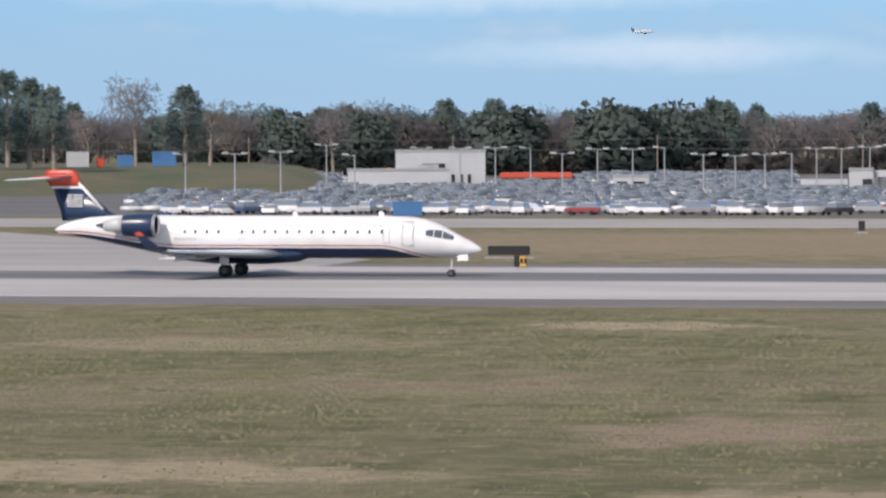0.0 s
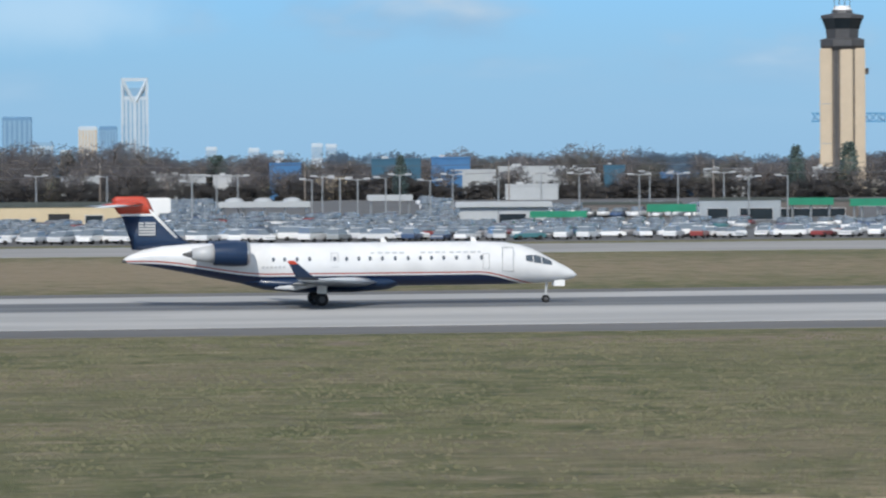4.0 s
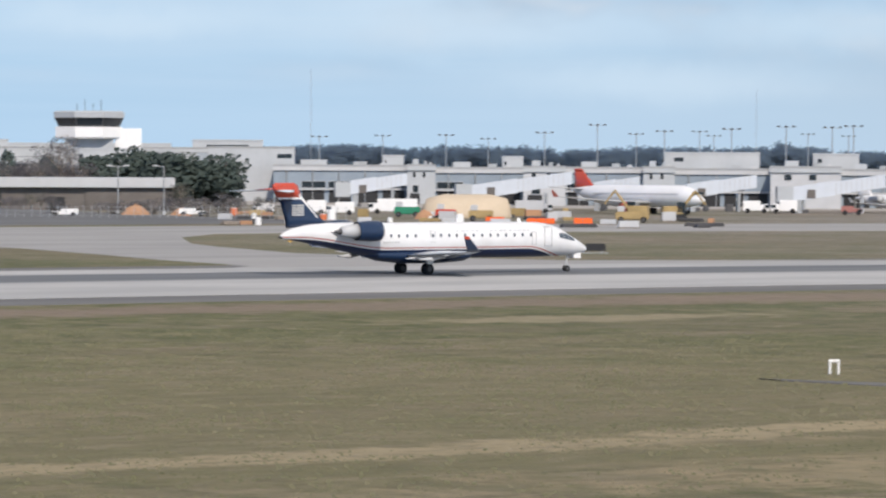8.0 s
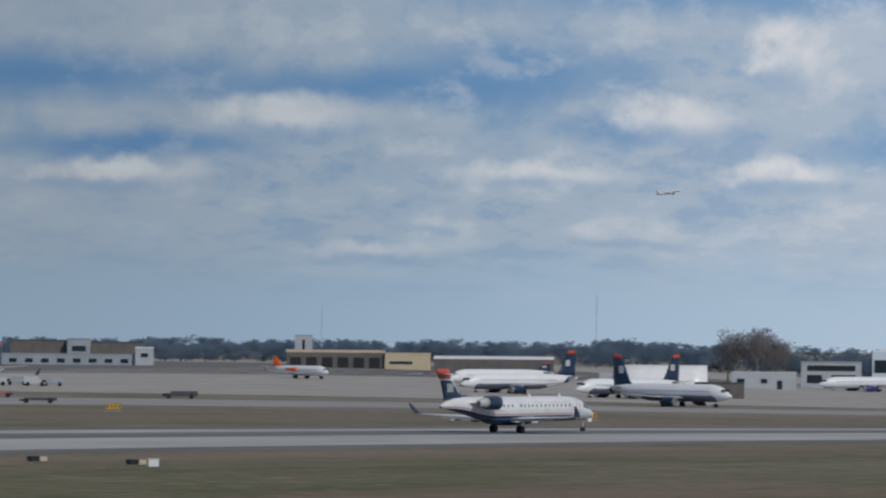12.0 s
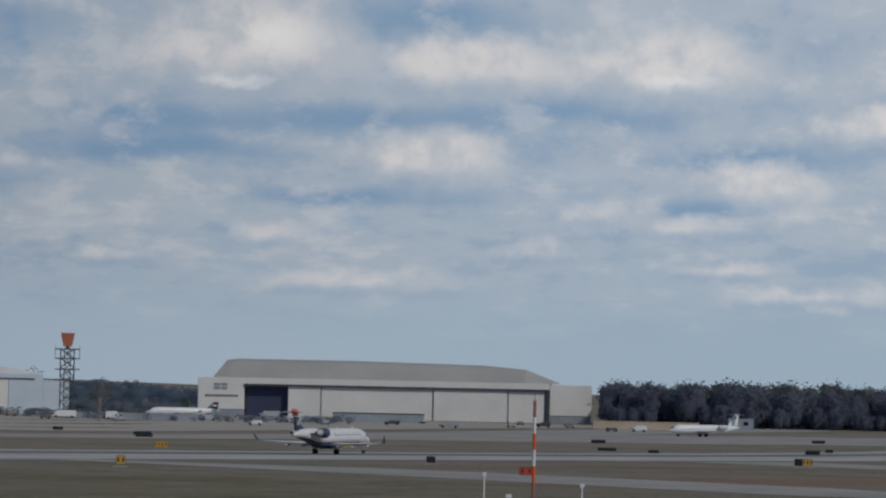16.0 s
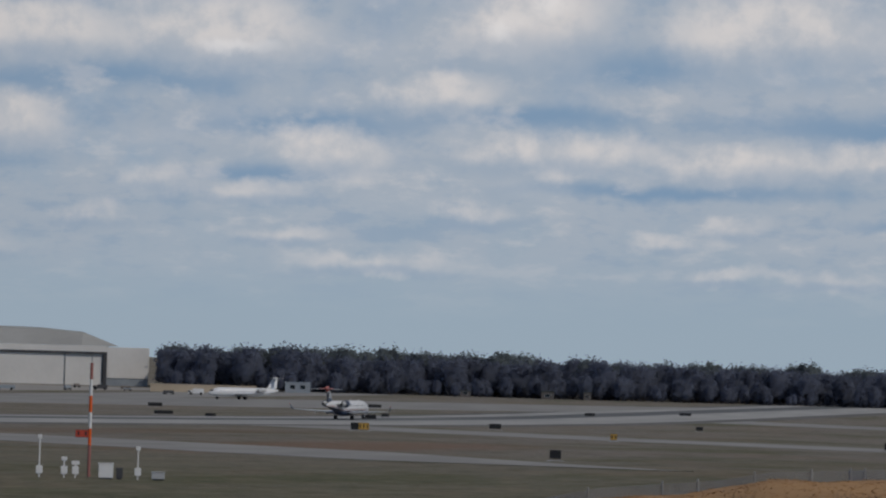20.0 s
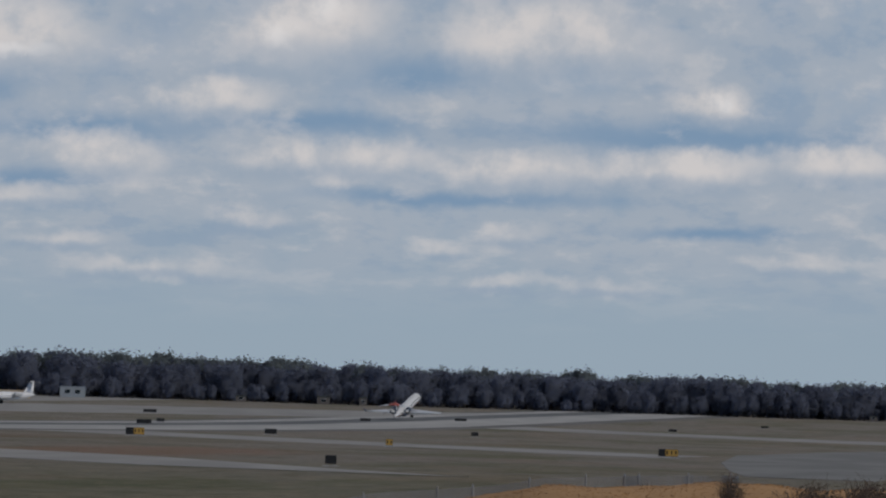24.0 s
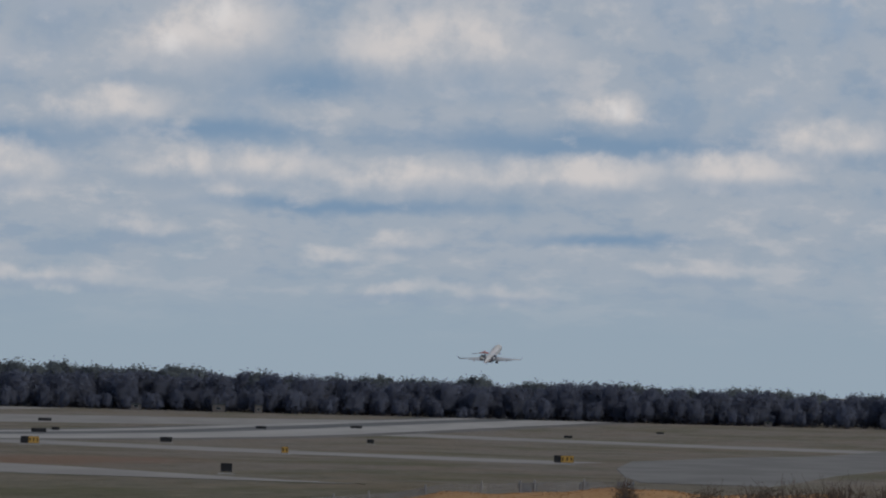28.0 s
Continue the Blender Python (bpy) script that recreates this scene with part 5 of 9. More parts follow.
def heap(name, label, az, d, w, h, mat, category="earth heap"):
    """A rough heap of earth."""
    x, y, z = spot(az, d)
    rng = np.random.RandomState(int(abs(az) * 100))
    verts, faces = [], []
    n, m = 18, 6
    for j in range(m + 1):
        r = 1 - j / m
        for i in range(n):
            a = i * math.tau / n
            k = 1 + rng.uniform(-0.12, 0.12)
            verts.append((math.cos(a) * r * w / 2 * k, math.sin(a) * r * w / 3 * k, h * (1 - r ** 1.7) * k - 0.1))
    for j in range(m):
        for i in range(n):
            faces.append((j * n + i, j * n + (i + 1) % n, (j + 1) * n + (i + 1) % n, (j + 1) * n + i))
    ob = new(name, mesh_of(name, verts, faces, mat, True))
    ob.matrix_world = pose(x, y, z, 0, 0, -az)
    tagged(ob, label, category)


heap("clay_heap", "long heap of red clay behind the car park", -14.2, 860, 24, 4.2, CLAY)
heap("clay_heap", "long heap of red clay behind the car park", -15.3, 850, 18, 3.6, CLAY)
heap("brush_heap", "grey brown heap of brush", -15.9, 880, 16, 6.5, TWIGS, "brush heap")
heap("earth_heap", "small heap of orange earth beside the taxiway", 31.1, 690, 6, 2.2, CLAY)
heap("earth_heap", "small heap of orange earth beside the taxiway", 31.75, 690, 5, 1.6, CLAY)
heap("earth_heap", "heap of orange earth on the building site", 35.2, 680, 4, 1.6, CLAY)


# the sedge-covered bank below the overlook, with scrub and a wire fence
def crest(az):
    """Height of the bank's crest over the field."""
    return float(np.interp(az, [70.5, 72, 74, 75.5, 76.2, 77.9, 78.6, 79.6, 80.4, 81.5, 83, 85, 90], [0, 2.0, 5.0, 6.0, 6.3, 6.62, 6.9, 7.0, 7.08, 7.15, 7.1, 7.1, 6.9]))


def bank_height(az, d):
    k = float(np.interp(d, [66, 78, 88, 96, 105, 112, 125, 150], [0.0, 0.84, 0.93, 0.967, 1.0, 0.985, 0.86, 0.0]))
    return crest(az) * k + (0.05 * math.sin(az * 2.3 + d * 0.2) + 0.03 * math.sin(az * 6.1 - d * 0.3)) * min(1.0, k * 2)


def sedge_bank():
    verts, faces = [], []
    azs = [70.5 + 0.3 * i for i in range(66)]
    ds = (66, 72, 78, 83, 88, 92, 96, 100, 105, 109, 112, 118, 125, 137, 150)
    for az in azs:
        for d in ds:
            x, y, z = spot(az, d)
            verts.append((x, y, z - 0.2 + bank_height(az, d)))
    n = len(ds)
    for i in range(len(azs) - 1):
        for j in range(n - 1):
            a = i * n + j
            faces.append((a, a + 1, a + n + 1, a + n))
    tagged(new("sedge_bank", mesh_of("sedge_bank", verts, faces, SEDGE, True)), "bank covered in dry orange broom sedge", "bank", kind="structure")
    rng = np.random.RandomState(5)
    n = 12000
    az, d = rng.uniform(74.0, 87, n), rng.uniform(84, 112, n)
    zz = np.array([bank_height(a, b) for a, b in zip(az, d)]) - 0.2
    c = np.stack([d * np.sin(np.radians(az)), d * np.cos(np.radians(az)), zz + 0.02], 1)
    up = np.concatenate([rng.normal(0, 1.0, (n, 2)), np.full((n, 1), 0.3)], 1) * rng.uniform(0.015, 0.035, (n, 1))
    w = rng.normal(0, 1, (n, 3))
    w[:, 2] = 0
    w = w / np.linalg.norm(w, axis=1)[:, None] * 0.025
    v, f = quads(c, w, up)
    tagged(new("sedge_tufts", array_mesh("sedge_tufts", v, f, [SEDGE])), "dry orange broom sedge stalks", "grass", kind="stuff")


sedge_bank()


def bush(az, d, h, wide, seed, label):
    """Leafless scrub: many thin stems fanning out of one root."""
    rng = np.random.RandomState(seed)
    stems, bits = [], []
    for k in range(30):
        a = rng.uniform(0, math.tau)
        r0 = rng.uniform(0, 0.25)
        out = rng.uniform(0.1, 0.6) * wide
        b0 = np.array([math.cos(a) * r0, math.sin(a) * r0, -0.1])
        e = b0 + np.array([math.cos(a) * out, math.sin(a) * out, h * rng.uniform(0.55, 1.0)])
        stems.append(bar_tube(b0, e, 0.016, 0.006, 3))
        for j in range(6):
            g = b0 + (e - b0) * rng.uniform(0.3, 0.95)
            stems.append(bar_tube(g, g + rng.normal(0, 0.14, 3) + (0, 0, 0.12), 0.008, 0.003, 3))
            bits.append(g + rng.normal(0, 0.1, 3))
    b = thing("bush", label, "bush", group="scrub below the overlook")
    v, f = join(stems + [cards(rng, np.array(bits), (0.04, 0.11), (0.004, 0.011))])
    part("twig_mass", array_mesh("twig_mass", v, f, [SCRUB]), None, b)["kind"] = "stuff"
    x, y, z = spot(az, d)
    b.matrix_world = pose(x, y, z - 0.2 + bank_height(az, d))


for i, (az, d, h, wide) in enumerate(((81.24, 95, 1.05, 0.12), (79.2, 91, 0.35, 1.2), (79.6, 91, 0.45, 1.3), (80.0, 91, 0.5, 1.4), (80.4, 91, 0.45, 1.4), (80.8, 91, 0.4, 1.2), (79.0, 90, 0.3, 1.0),
                                      (82.1, 95, 0.45, 0.6), (82.45, 96, 0.7, 0.5), (82.9, 96, 0.55, 1.0), (83.1, 97, 0.85, 0.6), (83.3, 96, 0.8, 1.2), (83.6, 97, 0.9, 1.2), (84.0, 97, 0.95, 1.4), (84.4, 97, 1.0, 1.4), (84.9, 97, 1.0, 1.5), (85.5, 97, 1.0, 1.6), (78.2, 96, 0.35, 0.4))):
    bush(az, d, h, wide, i + 3, "leafless brown scrub on a sedge bank")


# ---- buildings ----
def facing(az, d, lift=0.0):
    """A pose on the ground with x to the right and y away, as seen from the overlook."""
    x, y, z = spot(az, d)
    return pose(x, y, z + lift, 0, 0, -az)


def building(name, label, category, az0, az1, d, h, depth, wall=None, roof=None, windows=(), doors=(), base=None, parapet=0.35, below=0.6, extras=()):
    """A flat-roofed block between two headings. windows, doors: (from, to) as fractions of the front, then two heights."""
    wall, roof = wall or OFFWHITE, roof or ROOFGREY
    mid = (az0 + az1) / 2
    w = d * radians(az1 - az0)
    t = thing(name, label, category, facing(mid, d))
    part("wall", box(-w / 2, w / 2, 0, depth, -below, h, 0.06), wall, t)
    part("roof", box(-w / 2 + 0.3, w / 2 - 0.3, 0.3, depth - 0.3, h, h + 0.12), roof, t, "flat roof")
    if parapet:
        bm = bmesh.new()
        for x0, x1, y0, y1 in ((-w / 2 - 0.12, w / 2 + 0.12, -0.12, 0.25), (-w / 2 - 0.12, w / 2 + 0.12, depth - 0.25, depth + 0.12), (-w / 2 - 0.12, -w / 2 + 0.25, 0.25, depth - 0.25), (w / 2 - 0.25, w / 2 + 0.12, 0.25, depth - 0.25)):
            add_box(bm, x0, x1, y0, y1, h - 0.05, h + parapet)
        part("parapet", bm, roof if base is None else base, t, "raised roof edge")
    for u0, u1, z0, z1 in windows:
        x0, x1 = -w / 2 + u0 * w, -w / 2 + u1 * w
        f = part("window", box(x0 - 0.1, x1 + 0.1, -0.09, 0.1, z0 - 0.1, z1 + 0.1, 0.02), GREYPAINT, t, "grey window frame")
        part("pane", box(x0, x1, -0.12, 0.02, z0, z1), GLASS, f, "dark glass")
    for u0, u1, z0, z1 in doors:
        x0, x1 = -w / 2 + u0 * w, -w / 2 + u1 * w
        # no opening is cut: a black slab paints the bay's inner darkness
        part("door", box(x0, x1, -0.14, 0.1, z0, z1, 0.03), BLACK, t, "black panel painting the darkness of an open bay")
    for nm, u0, u1, y0, y1, z0, z1, m, lb in extras:
        part(nm, box(-w / 2 + u0 * w, -w / 2 + u1 * w, y0, y1, z0, z1, 0.04), m, t, lb)
    return t


def canopy(name, label, az0, az1, d, h, depth=9.0, thick=0.9, mat=None, posts=5, front=0.0):
    mat = mat or OFFWHITE
    mid = (az0 + az1) / 2
    w = d * radians(az1 - az0)
    t = thing(name, label, "canopy", facing(mid, d))
    part("roof_slab", box(-w / 2, w / 2, 0, depth, h - thick, h, 0.08), mat, t, "flat canopy roof")
    part("fascia", box(-w / 2 - 0.06, w / 2 + 0.06, -0.1, -0.003, h - thick - 0.1, h + 0.06), mat, t)
    for i in range(posts):
        x = -w / 2 + 0.6 + (w - 1.2) * i / max(1, posts - 1)
        for y in (0.8, depth - 0.8):
            part("post", tube((x, y, -0.5), (x, y, h - thick), 0.16), STEEL, t)
    return t


LAMP = {}


def lamp_post(az, d, h, heads=2, label="tall grey steel lamp post in a car park", az_is=True, group="car park lamp posts"):
    key = (round(h, 1), heads)
    if key not in LAMP:
        t = thing("lamp_post", label, "lamp post", group=group)
        part("pole", tube((0, 0, -0.3), (0, 0, h), 0.17 if heads < 3 else 0.24, 0.10 if heads < 3 else 0.15, 8), STEEL, t)
        part("base", tube((0, 0, -0.3), (0, 0, 0.7), 0.32, n=10), OFFWHITE, t, "pale concrete foot")
        span = 1.5 if heads < 3 else 2.4
        part("arm", box(-span, span if heads > 1 else 0.1, -0.06, 0.06, h - 0.1, h + 0.02), STEEL, t)
        for k in range(heads):
            x = -span + 2 * span * k / max(1, heads - 1)
            part("lamp_head", box(x - 0.55, x + 0.55, -0.35, 0.35, h - 0.02, h + (0.24 if heads < 3 else 0.42), 0.06), GREYPAINT if heads < 3 else DARKSTEEL, t, "flat lamp head")
        LAMP[key] = t
        t.matrix_world = facing(az, d)
        return t
    return copy_thing(LAMP[key], facing(az, d))


# car park side, from north to south
building("office_building", "low white rendered office wing with dark windows", "building", -14.80, -13.36, 728, 4.8, 10, OFFWHITE, windows=((0.55, 0.84, 1.2, 2.1), (0.08, 0.16, 0.3, 2.0)), extras=(("rooftop_unit", 0.7, 0.9, 3, 5, 4.9, 5.9, STEEL, "grey rooftop unit"),))
building("office_building", "white rendered office block with tall windows", "building", -14.12, -12.84, 742, 8.2, 12, OFFWHITE, windows=((0.62, 0.66, 1.0, 4.0), (0.71, 0.75, 1.0, 4.0), (0.80, 0.84, 1.0, 4.0), (0.3, 0.55, 5.2, 6.0)))
t = building("kiosk", "low white kiosk with a red metal roof", "building", -12.60, -11.64, 762, 2.9, 8, OFFWHITE, REDROOF, windows=tuple((0.08 + 0.12 * k, 0.15 + 0.12 * k, 0.6, 2.2) for k in range(7)), parapet=0)
part("red_roof", box(-6.9, 6.9, -0.6, 8.6, 2.9, 4.1, 0.25), REDROOF, t, "red metal roof")
building("booth", "small white payment booth among parked cars", "booth", -11.03, -10.52, 720, 3.6, 4, OFFWHITE, windows=((0.1, 0.4, 1.2, 2.8), (0.55, 0.9, 1.2, 2.8)))
building("booth", "small white payment booth among parked cars", "booth", -9.75, -9.25, 640, 1.9, 3, OFFWHITE, windows=((0.2, 0.8, 0.9, 1.5),))
canopy("canopy", "low white canopy over a car return lane", -8.37, -7.72, 692, 3.3, 8, 0.8, posts=3)
canopy("canopy", "long white canopy over car return lanes", -7.69, -5.0, 690, 4.8, 10, 1.0, posts=8)
canopy("canopy", "long white canopy over car return lanes", -4.98, -3.30, 698, 4.5, 10, 0.9, posts=5)
building("column_house", "white corner block of a canopy", "building", -7.69, -7.35, 689, 4.9, 9, OFFWHITE, doors=((0.55, 0.95, -0.2, 3.4),))
building("depot", "pale windowless depot with a grey lower annexe", "building", -3.28, -1.53, 690, 7.3, 14, OFFWHITE, doors=(), extras=(("rooftop_unit", 0.58, 0.62, -0.2, 1.2, 5.6, 6.3, DARKSTEEL, "dark vent"), ("rooftop_unit", 0.69, 0.76, -0.2, 1.2, 5.4, 6.6, DARKSTEEL, "dark vent")))
building("depot_annexe", "pale lower annexe against a depot wall", "building", -3.0, -1.78, 684, 4.7, 5.5, OFFWHITE, doors=((0.85, 0.97, -0.2, 2.5),), windows=((0.36, 0.39, 2.0, 2.5),), parapet=0.15)
canopy("canopy", "small white canopy over wash bays", -1.16, -0.46, 700, 4.0, 8, 0.6, posts=3)
canopy("canopy", "small white canopy over fuel pumps", 0.40, 1.12, 702, 4.0, 8, 0.55, posts=3)
building("wash_house", "low dark car wash under a canopy", "building", -1.25, -0.2, 712, 3.0, 6, DARKWALL, DARKROOF, doors=((0.1, 0.4, 0, 2.3), (0.6, 0.9, 0, 2.3)))
building("shop", "tan masonry shop with a dark green roof edge", "building", 2.60, 4.62, 640, 4.0, 12, TANWALL, DARKROOF, windows=((0.64, 0.76, 0.8, 2.6), (0.255, 0.29, 1.4, 2.2)), doors=((0.06, 0.19, -0.1, 1.9), (0.38, 0.53, -0.1, 2.9), (0.86, 0.985, -0.1, 2.3)), parapet=0.7)
t = canopy("canopy", "white canopy with three round arches over car lanes", 5.78, 7.07, 680, 4.2, 9, 0.8, posts=5)
for k in range(3):
    bm = bmesh.new()
    bmesh.ops.create_uvsphere(bm, u_segments=14, v_segments=8, radius=1.0)
    bmesh.ops.scale(bm, vec=(1.7, 3.5, 0.75), verts=bm.verts[:])
    bmesh.ops.translate(bm, vec=(-5.1 + 4.9 * k, 4.5, 4.18), verts=bm.verts[:])
    part("arch", bm, OFFWHITE, t, "rounded white canopy top", True)
canopy("canopy", "small flat white canopy", 7.89, 8.53, 700, 5.1, 7, 0.9, posts=2)
building("rental_office", "white office with a wide flat roof edge", "building", 9.20, 10.45, 640, 3.4, 10, OFFWHITE, windows=((0.45, 0.75, 0.8, 2.4),), extras=(("roof_edge", -0.05, 1.05, -0.8, 10.4, 3.45, 4.3, OFFWHITE, "wide white roof edge"),))
for a0, a1, d, h in ((10.2, 11.0, 615, 3.0), (11.86, 12.55, 620, 3.9), (13.86, 14.49, 640, 4.6), (14.73, 15.5, 620, 4.6)):
    t = canopy("green_canopy", "green metal canopy on white posts", a0, a1, d, h, 7, 1.0 if h > 3.5 else 0.8, GREENROOF, 3)
building("gate_house", "low grey gate house with dark windows", "building", 12.6, 13.75, 660, 4.2, 8, GREYWALL, DARKROOF, windows=((0.1, 0.35, 1.0, 2.8), (0.5, 0.9, 1.0, 2.8)))
building("gate_house", "dark low building under a canopy", "building", 12.9, 14.85, 690, 3.6, 8, DARKWALL, DARKROOF, windows=((0.1, 0.9, 1.0, 2.4),))
building("gate_house", "low dark brown shed behind the car lanes", "building", 10.95, 12.35, 692, 3.3, 8, DARKWALL, DARKROOF, windows=((0.1, 0.5, 1.0, 2.2),))
canopy("canopy", "long grey canopy beside a white office", 14.84, 16.0, 642, 3.8, 8, 0.5, posts=5)
building("rental_office", "white office at the end of the car park", "building", 16.0, 16.88, 640, 5.1, 10, OFFWHITE, windows=((0.1, 0.3, 1.0, 2.4), (0.5, 0.62, 0.2, 2.4)))
canopy("canopy", "wide dark-soffited canopy on columns", 16.88, 18.4, 700, 4.8, 12, 1.2, GREYPAINT, 6)
for az0, az1, d, z0, z1 in ((4.63, 5.10, 668, 2.6, 5.0),):
    building("box_trailer", "white box trailer parked behind the shops", "trailer", az0, az1, d, z1, 2.6, WHITE, WHITE, parapet=0)
# blue and pale roofs beyond the road
for az0, az1, d, h, mat, nm in ((6.5, 6.95, 945, 10.8, BLUEPAINT, "blue"), (7.95, 8.65, 950, 11.6, DUSKBLUE, "dark blue"), (8.8, 9.35, 955, 11.9, BLUEPAINT, "bright blue"), (11.25, 11.55, 945, 9.7, DUSKBLUE, "teal blue"), (12.05, 12.6, 945, 8.0, BLUEPAINT, "pale blue"),
                                (9.75, 10.7, 948, 9.6, OFFWHITE, "white"), (9.08, 9.72, 950, 8.9, OFFWHITE, "pale"), (10.72, 11.12, 950, 9.1, OFFWHITE, "white"), (9.85, 10.6, 930, 5.4, OFFWHITE, "low white"), (5.7, 6.2, 945, 8.0, GREYPAINT, "pale"), (3.55, 4.1, 945, 7.8, OFFWHITE, "white"), (4.75, 5.15, 945, 8.4, GREYPAINT, "pale grey"), (7.15, 7.6, 942, 7.4, TANWALL, "tan"),
                                (10.95, 11.2, 940, 7.8, OFFWHITE, "white"), (12.66, 13.35, 945, 8.8, OFFWHITE, "white"), (14.2, 14.6, 945, 9.0, OFFWHITE, "white"), (5.0, 5.6, 945, 8.2, OFFWHITE, "white"), (1.2, 1.7, 945, 6.4, GREYWALL, "grey"), (-4.6, -3.7, 945, 6.0, GREYWALL, "grey")):
    d1 = 1014.0 if h > 7.0 else d + 12.0
    k = d1 / d
    building("warehouse", nm + " warehouse with a flat roof beyond bare trees", "building", az0, az1, d1, 10.02 + (h - 10.02) * k, 20, mat, mat,
             extras=(("rooftop_unit", 0.2, 0.34, 4, 8, h, 10.9 + (h - 10.02) * k, GREYPAINT, "grey rooftop unit"),))
# things on the north bank
for az, d, w, h, mat, lb in ((-18.62, 790, 4.4, 2.9, OFFWHITE, "white storage container on the bank"), (-18.3, 792, 1.6, 1.6, RED, "red storage box on the bank"), (-17.95, 800, 3.2, 2.2, BLUEPAINT, "dark blue storage container on the bank"), (-17.40, 800, 4.7, 2.8, BLUEPAINT, "bright blue storage container on the bank")):
    x, y, z = spot(az, d)
    c = thing("storage_container", lb, "container", pose(x, y, z + 5.3, 0, 0, -az))
    part("body", box(-w / 2, w / 2, 0, 2.4, 0, h, 0.05), mat, c)
    for k in range(int(w / 0.5)):
        part("rib", box(-w / 2 + 0.2 + k * 0.5, -w / 2 + 0.32 + k * 0.5, -0.06, -0.002, 0.15, h - 0.15), mat, c)
    part("roof", box(-w / 2 - 0.04, w / 2 + 0.04, -0.05, 2.45, h, h + 0.12), mat, c)

skip = thing("storage_container", "blue ribbed metal container between parked cars", "container", facing(-13.95, 541, 0.05))
part("body", box(-2.0, 2.0, 0, 2.2, 0, 1.85, 0.05), BLUEPAINT, skip)
part("roof", box(-2.05, 2.05, -0.05, 2.25, 1.85, 1.95), BLUEPAINT, skip)
for k in range(7):
    part("rib", box(-1.8 + k * 0.55, -1.66 + k * 0.55, -0.06, -0.002, 0.12, 1.75), BLUEPAINT, skip)

# lamp posts over the car park and along the road
for k, (az, d, h) in enumerate(((-17.1, 640, 8.2), (-16.4, 640, 8.2), (-15.75, 660, 8.4), (-15.1, 700, 9.5), (-14.7, 650, 7.9), (-13.2, 720, 8.8), (-13.75, 760, 8.8), (-12.7, 690, 8.9), (-12.2, 730, 8.8), (-11.75, 660, 8.0), (-11.25, 700, 8.6),
                            (-10.75, 690, 8.6), (-10.3, 720, 8.8), (-9.75, 650, 7.8), (-9.3, 640, 7.6), (-8.88, 640, 7.8), (-8.5, 650, 7.9), (-8.15, 680, 8.6), (-7.8, 680, 8.6), (-7.4, 690, 8.8), (-7.05, 700, 9.0), (-6.0, 690, 8.6),
                            (-5.2, 660, 8.0), (-4.55, 700, 8.9), (-4.2, 720, 9.1), (-3.95, 690, 8.6), (-3.0, 720, 9.0), (-1.45, 695, 8.3), (-1.0, 720, 8.8), (0.85, 690, 8.6), (1.5, 650, 8.8), (1.6, 655, 8.9), (1.72, 650, 8.8), (1.85, 655, 8.8), (1.98, 650, 8.8),
                            (2.14, 700, 8.6), (2.2, 705, 8.6), (2.3, 700, 8.6), (2.42, 705, 8.6), (3.2, 700, 8.8), (4.2, 690, 8.6), (5.4, 640, 7.9), (5.75, 690, 8.6), (6.05, 690, 8.6), (7.1, 650, 8.0), (7.25, 680, 8.4), (7.5, 660, 8.2), (7.75, 650, 8.0), (8.15, 660, 8.2), (8.35, 690, 8.6),
                            (8.78, 640, 7.8), (9.1, 690, 8.6), (9.75, 640, 7.9), (10.36, 690, 8.6), (10.9, 700, 8.6), (11.75, 680, 8.4), (11.9, 720, 8.8), (12.3, 690, 8.5), (12.95, 700, 8.6), (13.3, 650, 8.0), (13.85, 640, 8.2), (15.4, 690, 8.6), (15.7, 650, 8.0), (16.85, 640, 8.2), (17.7, 660, 8.4),
                            (19.3, 640, 7.9), (19.55, 640, 7.9), (20.1, 620, 8.4), (20.5, 640, 7.9), (21.1, 700, 8.6), (22.0, 640, 7.9), (23.2, 640, 7.9), (23.7, 680, 8.4), (24.2, 640, 7.9), (24.6, 640, 7.9), (25.9, 640, 8.2), (27.9, 700, 9.2), (28.4, 640, 8.6), (28.75, 700, 9.0), (30.85, 720, 8.6), (31.5, 720, 8.6))):
    lamp_post(az, d, h, 1 if k % 4 == 0 else 2)

# power line behind the car park: poles and three wires
POLES = [(-22 + 2.9 * i, 880) for i in range(19)]
for az, d in POLES:
    t = thing("utility_pole", "brown wooden utility pole with a crossarm", "utility pole", facing(az, d), group="power line poles")
    part("pole", tube((0, 0, -0.5), (0, 0, 11.2), 0.17, 0.12), BARK, t)
    part("crossarm", box(-0.07, 0.07, -1.2, 1.2, 10.2, 10.35), BARK, t)
    for y in (-1.1, 0.0, 1.1):
        part("insulator", tube((0, y, 10.35), (0, y, 10.6), 0.06), GREYPAINT, t)


def wires():
    for y, z, nm in ((-1.1, 10.6, "upper"), (1.1, 10.6, "upper"), (0.0, 8.6, "lower")):
        bm = bmesh.new()
        for (a0, d0), (a1, d1) in zip(POLES, POLES[1:]):
            p, q = Vector(spot(a0, d0 + y)), Vector(spot(a1, d1 + y))
            last = None
            for k in range(7):
                u = k / 6
                c = p.lerp(q, u) + Vector((0, 0, z - 4 * 0.5 * u * (1 - u)))
                if last is not None:
                    add_tube(bm, last, c, 0.08, n=4)
                last = c
        t = thing("power_cable", "dark %s power cable slung between wooden poles" % nm, "cable")
        part("cable", bm, DARKSTEEL, t)


wires()


# the city's towers, pale with distance: the haze is mixed into their colours
def tower_glass(name, a, b):
    return material(name, a, 0.35, vary=0.0, color2=b, scale=0.02)


